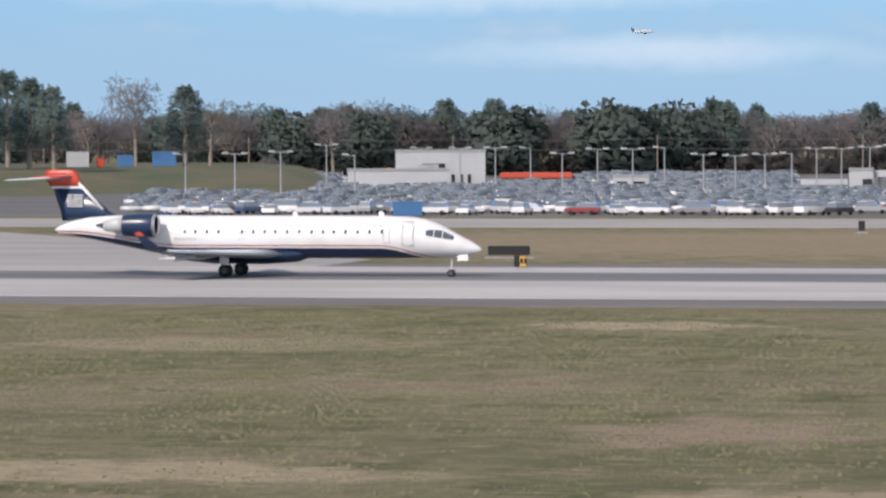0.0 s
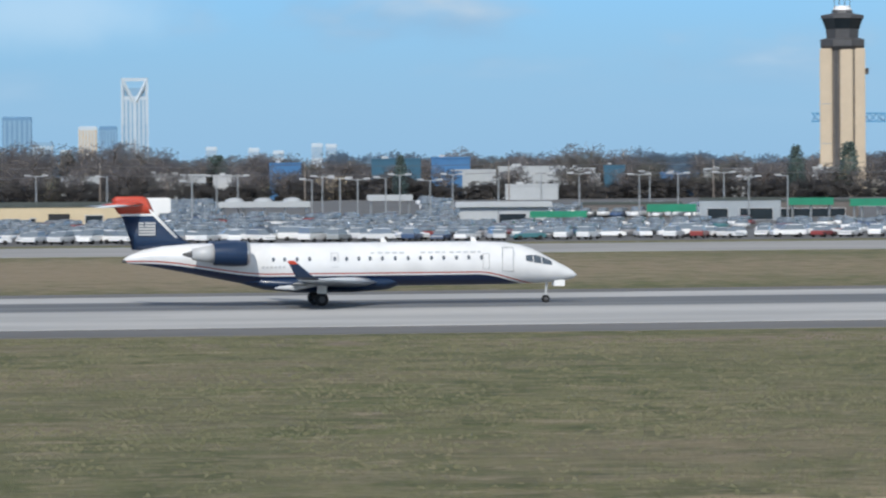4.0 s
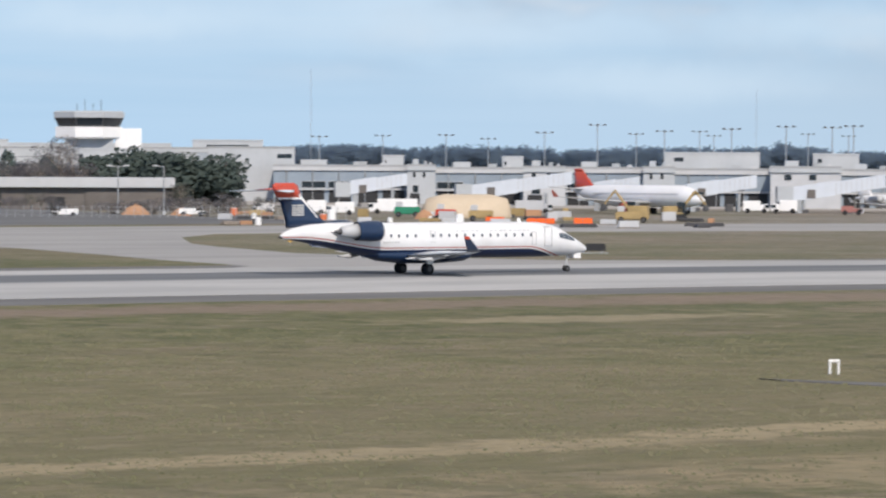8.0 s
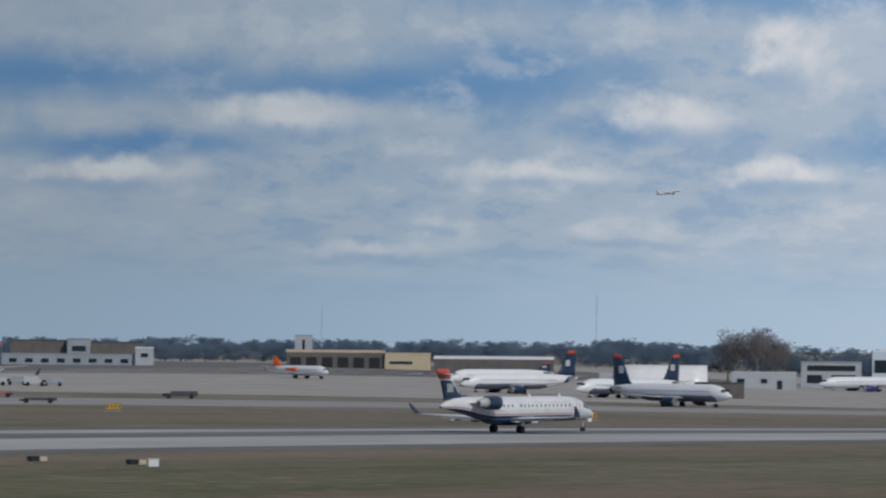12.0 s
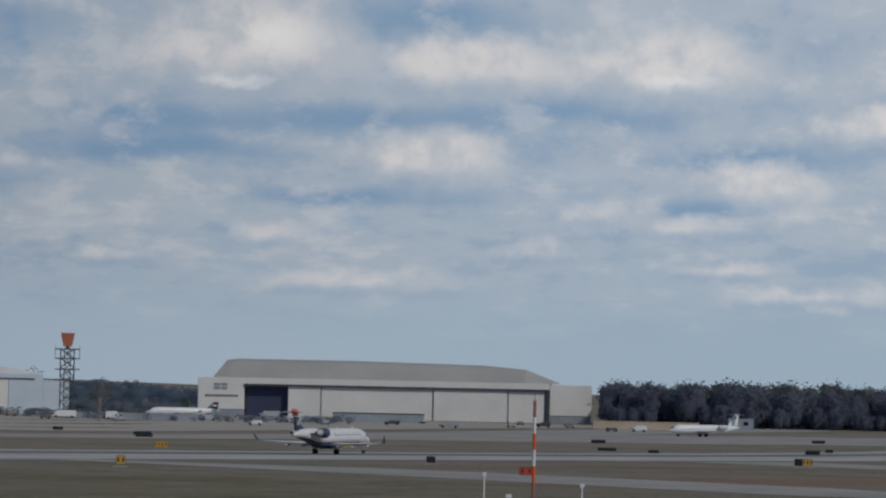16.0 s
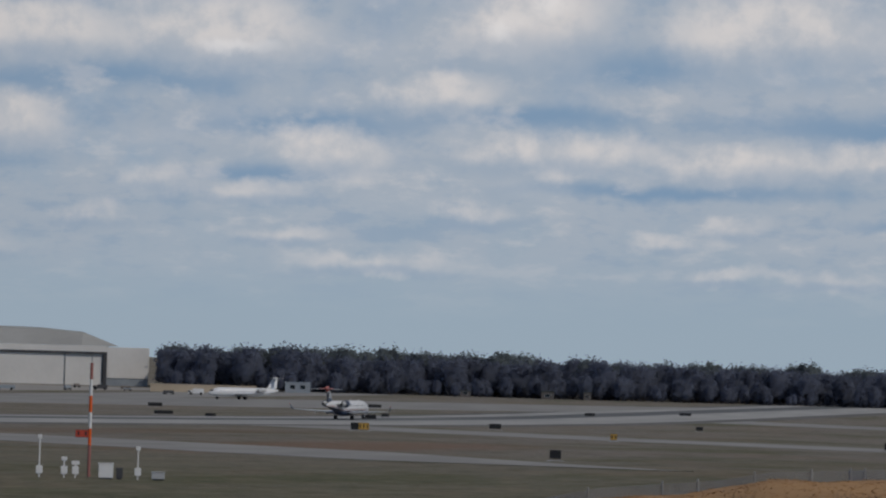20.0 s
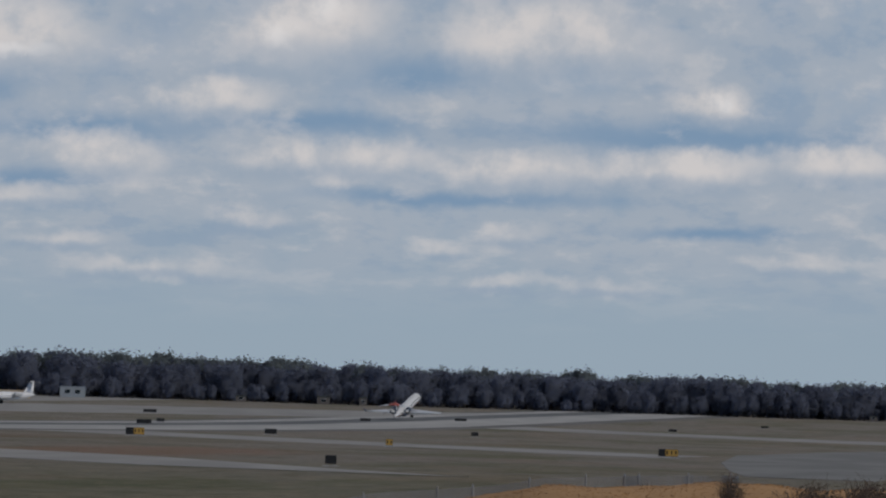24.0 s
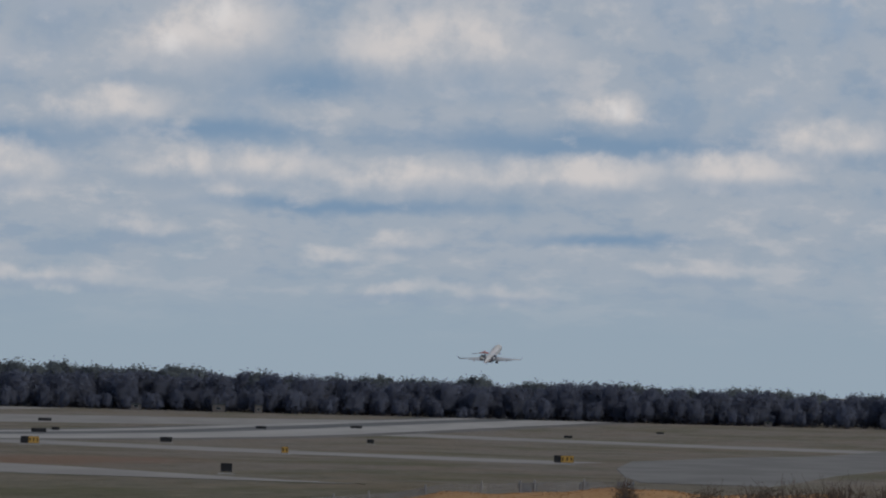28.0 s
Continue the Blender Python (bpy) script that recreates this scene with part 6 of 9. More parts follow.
HAZE_BLUE = tower_glass("hazed_blue_tower_glass", (0.23, 0.37, 0.50), (0.20, 0.33, 0.47))
HAZE_LIGHT = tower_glass("hazed_tower_stone", (0.50, 0.56, 0.61), (0.42, 0.50, 0.57))
HAZE_DARK = tower_glass("hazed_dark_tower_glass", (0.14, 0.27, 0.42), (0.12, 0.24, 0.39))


def skyscraper(label, az0, az1, top, mat, band, steps=()):
    """A far tower: top is its elevation in degrees seen from the overlook; steps: narrower upper stages."""
    d = 4300.0
    w = d * radians(az1 - az0)
    h = EYE.z + d * math.tan(radians(top))
    t = thing("skyscraper", label, "skyscraper", facing((az0 + az1) / 2, d), group="city skyline")
    part("shaft", box(-w / 2, w / 2, 0, w, -5, h, 0.8), mat, t)
    for k in range(6):
        x = -w / 2 + w * (k + 0.5) / 6
        part("window_band", box(x - w * 0.045, x + w * 0.045, -0.5, -0.003, 20, h - 4), band, t, "band of windows")
    for f, extra in steps:
        part("stage", box(-w * f / 2, w * f / 2, w * 0.1, w * 0.9, h, h + extra, 0.5), mat, t)
        h += extra
    return t, w, h


skyscraper("dark blue glass tower on the skyline", 0.04, 0.27, 0.70, HAZE_DARK, HAZE_BLUE, ((0.8, 3),))
skyscraper("low pale block on the skyline", 1.27, 1.47, 0.50, HAZE_LIGHT, HAZE_BLUE)
skyscraper("domed blue grey tower on the skyline", 1.53, 1.84, 0.52, HAZE_DARK, HAZE_BLUE, ((0.8, 3), (0.5, 3)))
skyscraper("pale grey tower on the skyline", 2.14, 2.36, 0.85, HAZE_BLUE, HAZE_LIGHT, ((0.7, 5),))
skyscraper("tallest stepped blue grey tower on the skyline", 2.33, 2.60, 0.98, HAZE_DARK, HAZE_BLUE, ((0.8, 5), (0.5, 5)))
skyscraper("broad blue grey tower on the skyline", 2.73, 3.15, 0.74, HAZE_DARK, HAZE_BLUE)
skyscraper("low pale block on the skyline", 3.15, 3.45, 0.38, HAZE_BLUE, HAZE_LIGHT)
skyscraper("cream tower on the skyline", 3.80, 4.07, 0.60, HAZE_LIGHT, CREAM)
skyscraper("blue glass tower on the skyline", 4.09, 4.35, 0.60, HAZE_DARK, HAZE_BLUE)
crown, cw, ch = skyscraper("glass tower with a white V-shaped crown", 4.42, 4.78, 1.02, HAZE_LIGHT, HAZE_BLUE)
for s in (-1, 1):
    bm = bmesh.new()
    for (xa, xb, za, zb) in ((0.50, 0.50, -20, 18), ):
        add_tube(bm, (s * cw * 0.47, 0.3, ch - 30), (s * cw * 0.47, 0.3, ch + 18.5), 1.6, n=6)
        add_tube(bm, (s * 1.0, 0.0, ch - 6), (s * cw * 0.47, 0.0, ch + 17), 2.0, n=6)
    part("crown_leg", bm, HAZE_LIGHT, crown, "white slanting frame of the crown")
part("upper_glass", box(-cw * 0.44, cw * 0.44, 1.5, cw * 0.9, ch, ch + 9), HAZE_BLUE, crown, "pale glass behind the crown")
part("crown_spine", box(-1.6, 1.6, -1.4, -0.51, 10, ch - 5), HAZE_LIGHT, crown, "white spine below the crown")
part("crown_beam", box(-cw * 0.52, cw * 0.52, -0.5, 2.5, ch + 16, ch + 19.5), HAZE_LIGHT, crown, "white beam across the crown")
for s in (-1, 1):
    part("edge_fin", box(s * cw * 0.5 - 0.9, s * cw * 0.5 + 0.9, -1.2, -0.5, 0, ch + 16), HAZE_LIGHT, crown, "white edge of the tower")
for az, top in ((5.6, 0.30), (6.2, 0.28), (6.55, 0.24), (7.1, 0.34), (7.3, 0.33), (3.55, 0.27)):
    skyscraper("small pale block low on the skyline", az, az + 0.16, top, HAZE_LIGHT, HAZE_BLUE)


# control tower
def control_tower():
    t = thing("control_tower", "tall cream concrete control tower with a dark glass cab", "control tower", facing(14.63, 1020))
    w = 11.2
    for x0, x1 in ((-5.7, -2.6), (-0.6, 2.6), (3.1, 5.7)):
        part("shaft", box(x0, x1, 0, 10, -1, 39.0, 0.25), CREAM, t, "cream concrete shaft")
    part("core", box(-2.59, -0.61, 0.9, 9, -1, 39.0), DARKWALL, t, "dark recess between the shafts")
    part("core", box(2.61, 3.09, 0.9, 9, -1, 39.0), DARKWALL, t, "dark recess between the shafts")
    part("ladder_cage", box(-1.9, -1.3, 0.2, 0.895, 2, 39.0), DARKSTEEL, t)
    part("collar", loft([[(r * math.cos(a + 0.3927), 5 + r * math.sin(a + 0.3927), z) for a in [i * math.tau / 8 for i in range(8)]] for r, z in ((5.2, 38.6), (6.0, 39.6), (6.0, 41.2), (5.0, 41.6))]), DARKSTEEL, t, "dark gallery under the cab")
    part("cab_lower", loft([[(r * math.cos(a + 0.3927), 5 + r * math.sin(a + 0.3927), z) for a in [i * math.tau / 8 for i in range(8)]] for r, z in ((4.3, 41.6), (4.5, 44.0))]), DARKSTEEL, t)
    part("cab_glass", loft([[(r * math.cos(a + 0.3927), 5 + r * math.sin(a + 0.3927), z) for a in [i * math.tau / 8 for i in range(8)]] for r, z in ((4.6, 44.0), (5.6, 46.6))]), GLASS, t, "dark slanting cab glass")
    part("cab_roof", loft([[(r * math.cos(a + 0.3927), 5 + r * math.sin(a + 0.3927), z) for a in [i * math.tau / 8 for i in range(8)]] for r, z in ((5.8, 46.6), (5.8, 47.4), (3.0, 47.9), (2.6, 48.8))]), DARKSTEEL, t, "dark cab roof")
    part("roof_dome", tube((0, 5, 48.8), (0, 5, 49.8), 2.4, 2.0, 12), WHITE, t, "white equipment drum")
    for k in range(4):
        part("antenna", tube((-2 + 1.3 * k, 4, 47.5), (-2 + 1.3 * k, 4, 51.5), 0.08), DARKSTEEL, t)
    part("side_balcony", box(5.4, 6.6, 2, 6, 32.5, 34.0), DARKSTEEL, t)
    for z in (5, 15, 25):
        part("panel_joint", box(-5.4, -2.8, -0.03, -0.003, z, z + 0.15), GREYWALL, t)


control_tower()


def lattice(bm, a, b, w, n, r=0.09, up=Vector((0, 0, 1))):
    """A square lattice boom from a to b."""
    a, b = Vector(a), Vector(b)
    d = (b - a).normalized()
    u = d.cross(up)
    if u.length < 0.1:
        u = d.cross(Vector((1, 0, 0)))
    u.normalize()
    v = u.cross(d)
    cs = [(u * s + v * q) * w / 2 for s, q in ((-1, -1), (1, -1), (1, 1), (-1, 1))]
    for c in cs:
        add_tube(bm, a + c, b + c, r, n=4)
    for i in range(n):
        p, q = a.lerp(b, i / n), a.lerp(b, (i + 1) / n)
        for k in range(4):
            c0, c1 = cs[k], cs[(k + 1) % 4]
            if i % 2:
                c0, c1 = c1, c0
            add_tube(bm, p + c0, q + c1, r * 0.6, n=3)


CRANEBLUE = material("blue_crane_steel", (0.10, 0.30, 0.52), 0.5, vary=0.2, scale=0.2)


def tower_crane(az, d, top, back, front, label, climb=0.6):
    """A flat-top tower crane; back and front are the jib's reach to either side, climb: the rise of its tip."""
    t = thing("tower_crane", label, "crane", facing(az, d))
    bm = bmesh.new()
    lattice(bm, (0, 0, -1), (0, 0, top - 3), 3.6, 16, 0.46)
    part("mast", bm, CRANEBLUE, t, "blue lattice mast")
    bm = bmesh.new()
    lattice(bm, (-front, 0, top + climb), (back, 0, top), 2.6, 34, 0.32)
    part("jib", bm, CRANEBLUE, t, "long blue lattice jib")
    part("slewing_ring", box(-2.2, 2.2, -2, 2, top - 4.2, top - 1.4, 0.2), CRANEBLUE, t)
    part("cab", box(-4.4, -2.2, -1.6, 1.0, top - 3.4, top - 1.2, 0.15), GREYPAINT, t, "driver's cab")
    part("counterweight", box(back - 4.6, back - 0.2, -1.6, 1.6, top - 2.0, top + 1.0, 0.1), DARKSTEEL, t, "dark counterweight")
    part("banner", box(back - 11.5, back - 5.0, -1.75, -1.65, top - 1.2, top + 1.2), WHITE, t, "plain white banner")
    part("hook_line", tube((-8, 0, top - 1.5), (-8, 0, top - 14), 0.12), DARKSTEEL, t)
    part("hook_block", box(-8.7, -7.3, -0.5, 0.5, top - 8, top - 6), RED, t, "red hook block")


tower_crane(20.83, 1300, 41.0, 32, 90, "blue flat-top tower crane over a building site", 2.8)
tower_crane(16.44, 1300, 24.3, 19, 51, "blue tower crane with a long jib")
tower_crane(18.7, 1320, 32.3, 31, 61, "blue tower crane far over a building site")
for az, d, lean, top in ((25.0, 1050, 4.0, 33), (26.3, 1050, -8.0, 37)):
    t = thing("crawler_crane", "lattice boom crane behind a white building", "crane", facing(az, d))
    part("body", box(-3, 3, -2, 2, 1.2, 4.5, 0.2), DARKSTEEL, t)
    for s in (-1, 1):
        part("track", box(-3.5, 3.5, s * 2.2 - 0.5, s * 2.2 + 0.5, 0, 1.2, 0.2), BLACK, t)
    bm = bmesh.new()
    lattice(bm, (0, 0, 3), (lean, 0, top), 1.5, 18, 0.3)
    part("boom", bm, DARKSTEEL, t, "dark lattice boom")
# car deck under construction
SLAB = material("raw_site_concrete", (0.33, 0.29, 0.25), 0.9, vary=0.3, scale=0.15)
for az0, az1, d, tops in ((16.98, 18.55, 1100, (8.4, 11.9, 15.6)), (18.6, 22.6, 1250, (9.5, 13.0, 16.4))):
    w = d * radians(az1 - az0)
    t = thing("parking_deck", "unfinished concrete parking deck with open floors", "building", facing((az0 + az1) / 2, d))
    for z in tops:
        part("floor_slab", box(-w / 2, w / 2, 0, 30, z, z + 0.8), SLAB, t, "concrete slab")
    for k in range(int(w / 8) + 1):
        part("column", box(-w / 2 + k * 8, -w / 2 + k * 8 + 0.9, 0.6, 1.5, -1, tops[-1]), SLAB, t, "concrete column")
    part("back_wall", box(-w / 2, w / 2, 29, 29.6, -1, tops[-1]), DARKWALL, t)


# ---- terminal, concourse and apron ----
building("service_building", "long grey metal-clad service building", "building", 23.2, 24.95, 690, 5.2, 12, GREYWALL, GREYWALL, windows=((0.28, 0.36, 0.8, 3.0),), parapet=0.2)
building("service_building", "long grey metal-clad service building", "building", 24.96, 26.0, 692, 4.6, 12, GREYWALL, DARKROOF, doors=((0.3, 0.95, 0, 3.2),), parapet=0.2)
canopy("canopy", "white canopy over a fuel stand", 21.9, 23.15, 690, 4.6, 6, 0.9, posts=4)
canopy("canopy", "small white canopy over a fuel stand", 23.9, 24.25, 660, 3.6, 5, 0.8, posts=2)
building("kiosk", "blue and white striped kiosk", "building", 20.5, 21.1, 660, 5.2, 6, BLUEPAINT, WHITE, windows=((0.05, 0.95, 1.2, 2.6),), extras=(("white_band", -0.01, 1.01, -0.15, 0.1, 3.3, 3.9, WHITE, "white band"),))
building("fire_station", "low dark brick hall with a wide pale roof edge", "building", 28.36, 31.64, 772, 4.4, 14, DARKWALL, GREYPAINT, doors=((0.10, 0.16, 0, 3.4), (0.2, 0.26, 0, 3.4), (0.46, 0.53, 0, 2.6), (0.68, 0.72, 0, 2.6)), below=1.5, parapet=0,
         extras=(("roof_edge", -0.004, 1.004, -1.6, 15, 4.42, 6.3, GREYPAINT, "wide pale roof edge"), ("side_wing", 0.62, 1.0, -0.4, -0.01, -1.0, 4.2, DARKWALL, "dark brown wing")))
building("plant_building", "white plant building with large ducts", "building", 24.75, 26.25, 1000, 17.2, 20, OFFWHITE, WHITE, windows=((0.35, 0.55, 11.2, 12.2), (0.05, 0.12, 10.5, 12.0), (0.7, 0.8, 10.2, 11.4)), extras=(("louvre", 0.0, 0.44, -0.6, 0.3, 12.6, 14.6, GREYPAINT, "grey louvred band"), ("duct", 0.52, 0.58, -1.5, 0.3, 4.0, 16.0, GREYPAINT, "grey upright duct"), ("duct", 0.22, 0.26, -1.5, 0.3, 4.0, 15.0, DARKSTEEL, "dark upright duct"), ("rooftop_unit", 0.1, 0.25, 2, 8, 17.3, 18.6, WHITE, "white duct"), ("rooftop_unit", 0.4, 0.5, 2, 8, 17.3, 19.2, GREYPAINT, "grey duct"), ("rooftop_unit", 0.75, 0.9, 2, 8, 17.3, 18.9, WHITE, "white duct")))
building("plant_building", "grey plant building with dark louvres", "building", 26.33, 27.12, 1000, 15.0, 20, GREYWALL, windows=((0.05, 0.3, 11, 14), (0.68, 0.9, 11, 14)))
building("terminal_wing", "pale concrete terminal wing with a deep ledge", "building", 24.6, 27.6, 985, 9.0, 14, OFFWHITE, windows=tuple((0.06 + 0.13 * k, 0.15 + 0.13 * k, 2.2, 4.6) for k in range(7)))
building("terminal", "pale stepped terminal roofs behind bare trees", "building", 27.5, 33.0, 1040, 12.6, 40, OFFWHITE, ROOFGREY, windows=tuple((0.05 + 0.09 * k, 0.11 + 0.09 * k, 6.0, 8.5) for k in range(10)))
for az0, az1, h, mat, lb in ((28.25, 28.65, 17.4, OFFWHITE, "white roof block"), (28.0, 29.3, 14.5, OFFWHITE, "pale roof block"), (31.9, 32.9, 14.6, OFFWHITE, "white roof block"), (29.3, 31.6, 13.6, OFFWHITE, "pale roof block")):
    building("roof_block", lb + " on the terminal", "building", az0, az1, 1045, h, 14, mat, mat, below=0.1, windows=((0.2, 0.8, h - 1.6, h - 1.0),))
building("terminal_hall", "white angular terminal hall", "building", 30.25, 31.15, 960, 12.0, 16, OFFWHITE, OFFWHITE, windows=((0.05, 0.12, 8, 11),))
building("terminal_hall", "long white terminal wall", "building", 31.15, 32.4, 965, 11.3, 16, OFFWHITE, windows=((0.3, 0.33, 7, 8),))
# the white block's return is coloured grey to paint its shaded side
building("terminal_hall", "tall white blank terminal block", "building", 32.12, 33.35, 950, 12.6, 22, OFFWHITE, windows=((0.80, 0.97, 10.2, 11.2),), extras=(("shaded_return", -0.12, -0.002, 0.5, 20, -0.4, 11.4, GREYWALL, "return wall with its shade painted grey"),))


def white_drums():
    """Rounded white drums and ducts on the plant building's roof."""
    for az, r, h in ((25.05, 2.6, 3.2), (25.4, 1.8, 2.4), (25.62, 2.2, 3.4), (26.05, 2.8, 3.0), (26.2, 1.6, 2.2)):
        t = thing("roof_drum", "rounded white drum on a plant roof", "tank", facing(az, 1004, 17.3), group="drums on the plant roof")
        part("shell", loft([[(k * r * math.cos(a), 4 + k * r * math.sin(a), z) for a in [i * math.tau / 14 for i in range(14)]] for k, z in ((1.0, 0.0), (1.0, h * 0.7), (0.8, h * 0.92), (0.3, h))]), OFFWHITE, t, "", True)
        part("collar", tube((0, 4, 0), (0, 4, 0.3), r * 1.06, n=14), GREYPAINT, t)


white_drums()


def old_tower():
    t = thing("ramp_tower", "low white control tower with a band of slanting windows", "control tower", facing(30.44, 1000))
    w = 1000 * radians(1.02)
    ring = lambda r, z: [(r * math.cos(a + 0.3927), 8 + r * math.sin(a + 0.3927), z) for a in [i * math.tau / 8 for i in range(8)]]
    part("stem", box(-6, 6, 3, 13, -1, 15.5), OFFWHITE, t)
    part("gallery", loft([ring(8.6, 14.8), ring(9.0, 15.2), ring(9.0, 17.6), ring(8.4, 17.8)]), WHITE, t, "white gallery wall")
    part("cab_glass", loft([ring(8.0, 17.8), ring(9.1, 20.0)]), GLASS, t, "slanting dark cab glass")
    part("cab_roof", loft([ring(9.4, 20.0), ring(9.5, 21.4), ring(8.8, 21.7)]), OFFWHITE, t, "pale cab roof")
    part("annexe", box(6.5, 13.0, 4, 12, 12, 17.4, 0.1), WHITE, t, "white annexe")
    for k in range(4):
        part("antenna", tube((-3 + 2 * k, 8, 21.7), (-3 + 2 * k, 8, 23.6 + (k % 2)), 0.07), DARKSTEEL, t)
    for k in range(8):
        a = 0.3927 + k * math.tau / 8
        part("mullion", tube((8.02 * math.cos(a), 8 + 8.02 * math.sin(a), 17.8), (9.12 * math.cos(a), 8 + 9.12 * math.sin(a), 20.0), 0.14), DARKSTEEL, t)


old_tower()

# concourse: grey two-storey spans with gate blocks
CONC = [(33.05, 34.95, 925, 8.4, CONCBLUE), (34.95, 35.35, 905, 8.6, OFFWHITE), (35.35, 36.6, 910, 8.0, CONCBLUE), (36.6, 37.2, 880, 8.4, GREYPAINT), (37.2, 38.3, 890, 8.2, CONCBLUE), (38.3, 38.75, 870, 8.4, OFFWHITE),
        (38.75, 40.1, 880, 8.0, CONCBLUE), (40.1, 41.1, 855, 8.6, GREYPAINT), (41.1, 42.0, 870, 8.0, CONCBLUE), (42.0, 42.45, 850, 8.3, OFFWHITE), (42.45, 43.7, 860, 8.2, CONCBLUE), (43.7, 44.75, 850, 9.0, WHITE), (44.75, 46.2, 925, 9.4, OFFWHITE)]
for k, (a0, a1, d, h, m) in enumerate(CONC):
    n = max(2, int((a1 - a0) * 3))
    w = d * radians(a1 - a0)
    grey = m is CONCBLUE
    if grey:
        wins = tuple(((i + 0.06) / n, (i + 0.94) / n, 3.5, 4.9) for i in range(n) if (i + k) % 3)
    else:
        wins = ((0.2, 0.3, 6.0, 7.2), (0.55, 0.65, 6.0, 7.2), (0.2, 0.4, 2.6, 4.2))
    t = building("concourse_block", "grey panelled concourse with a dark ground floor" if grey else "pale gate block of the concourse", "building", a0, a1, d, h, 24, m, ROOFGREY, windows=wins, doors=tuple(((i + 0.08) / n, (i + 0.9) / n, -0.3, 2.9) for i in range(n)) if grey else ((0.1, 0.45, -0.3, 2.4),), below=2.0,
                 extras=(("rooftop_unit", 0.2, 0.4, 5, 9, h, h + 1.5, OFFWHITE, "pale rooftop unit"), ("rooftop_unit", 0.6, 0.7, 8, 12, h, h + 1.1, STEEL, "grey rooftop unit"), ("rooftop_unit", 0.8, 0.86, 4, 7, h, h + 0.8, GREYPAINT, "grey rooftop unit")))
    part("cornice", box(-w / 2 - 0.1, w / 2 + 0.1, -0.5, -0.15, h - 1.0, h - 0.1), GREYPAINT if grey else OFFWHITE, t, "pale band under the roof edge")
    if grey:
        part("ledge", box(-w / 2, w / 2, -0.9, -0.16, 2.95, 3.3), GREYPAINT, t, "pale ledge over the ground floor")
        for i in range(int(w / 6)):
            part("downpipe", tube((-w / 2 + 3 + 6 * i, -0.3, 0), (-w / 2 + 3 + 6 * i, -0.3, h - 1), 0.14, n=6), STEEL, t)
for az0, az1, d, h in ((38.6, 39.95, 1010, 11.8), (40.7, 41.35, 1010, 11.6), (45.2, 46.5, 960, 10.4), (43.2, 44.0, 1000, 11.0), (34.6, 34.9, 1000, 10.8), (36.3, 36.6, 1000, 10.6)):
    building("hall", "white flat-roofed hall beyond the concourse", "building", az0, az1, d, h, 18, OFFWHITE, OFFWHITE, windows=((0.1, 0.2, h - 2, h - 1),))


def jet_bridge(az, d, length, turn, label):
    t = thing("jet_bridge", label, "jet bridge", facing(az, d) @ pose(0, 0, 0, 0, 0, turn), group="jet bridges")
    tun = bmesh.new()
    for v in add_box(tun, 0, length * 0.55, -1.3, 1.3, 3.6, 6.1):
        v.co.z += 0.15 * v.co.x
    part("rear_tunnel", tun, WINGGREY, t, "white ribbed tunnel")
    tun = bmesh.new()
    for v in add_box(tun, -length * 0.45, 0.01, -1.55, 1.55, 3.45, 6.3):
        v.co.z += 0.15 * v.co.x
    part("front_tunnel", tun, WINGGREY, t, "white ribbed tunnel")
    part("cab", box(-length * 0.45 - 3.2, -length * 0.45 + 0.01, -1.9, 1.9, 2.0, 5.2, 0.15), OFFWHITE, t, "pale docking cab")
    part("side_panel", box(-length * 0.3, -length * 0.3 + 1.6, -1.62, -1.552, 2.9, 4.6), DARKWALL, t, "dark red panel")
    for x in (-length * 0.33, length * 0.3):
        for s in (-1, 1):
            part("leg", box(x - 0.25, x + 0.25, s * 1.1 - 0.2, s * 1.1 + 0.2, -0.4, 3.5 + 0.15 * min(x, 0.0)), STEEL, t)
    part("wheel_bogie", box(-length * 0.33 - 0.9, -length * 0.33 + 0.9, -1.5, 1.5, -0.3, 0.7), DARKSTEEL, t)
    for k in range(int(length * 0.5)):
        part("tunnel_rib", box(k * 1.0 + 0.2, k * 1.0 + 0.32, -1.36, -1.302, 3.75 + 0.15 * k, 6.0 + 0.15 * k), GREYPAINT, t)
    part("fuel_hydrant_box", box(length * 0.1, length * 0.1 + 1.4, -2.6, -1.4, -0.2, 1.5, 0.05), DARKSTEEL, t, "dark service box under the bridge")
    part("stair", box(-length * 0.42, -length * 0.42 + 1.0, -3.2, -1.6, 0, 2.6), STEEL, t)


for az, d, ln, turn in ((36.5, 800, 20, 6), (37.9, 795, 9, -5), (39.35, 800, 14, 10), (41.0, 790, 18, 6), (43.2, 800, 15, 12), (43.85, 800, 9, -8), (47.0, 850, 12, 0), (34.5, 850, 12, 4)):
    jet_bridge(az, d, ln, turn, "white sloping jet bridge with a pale docking cab")

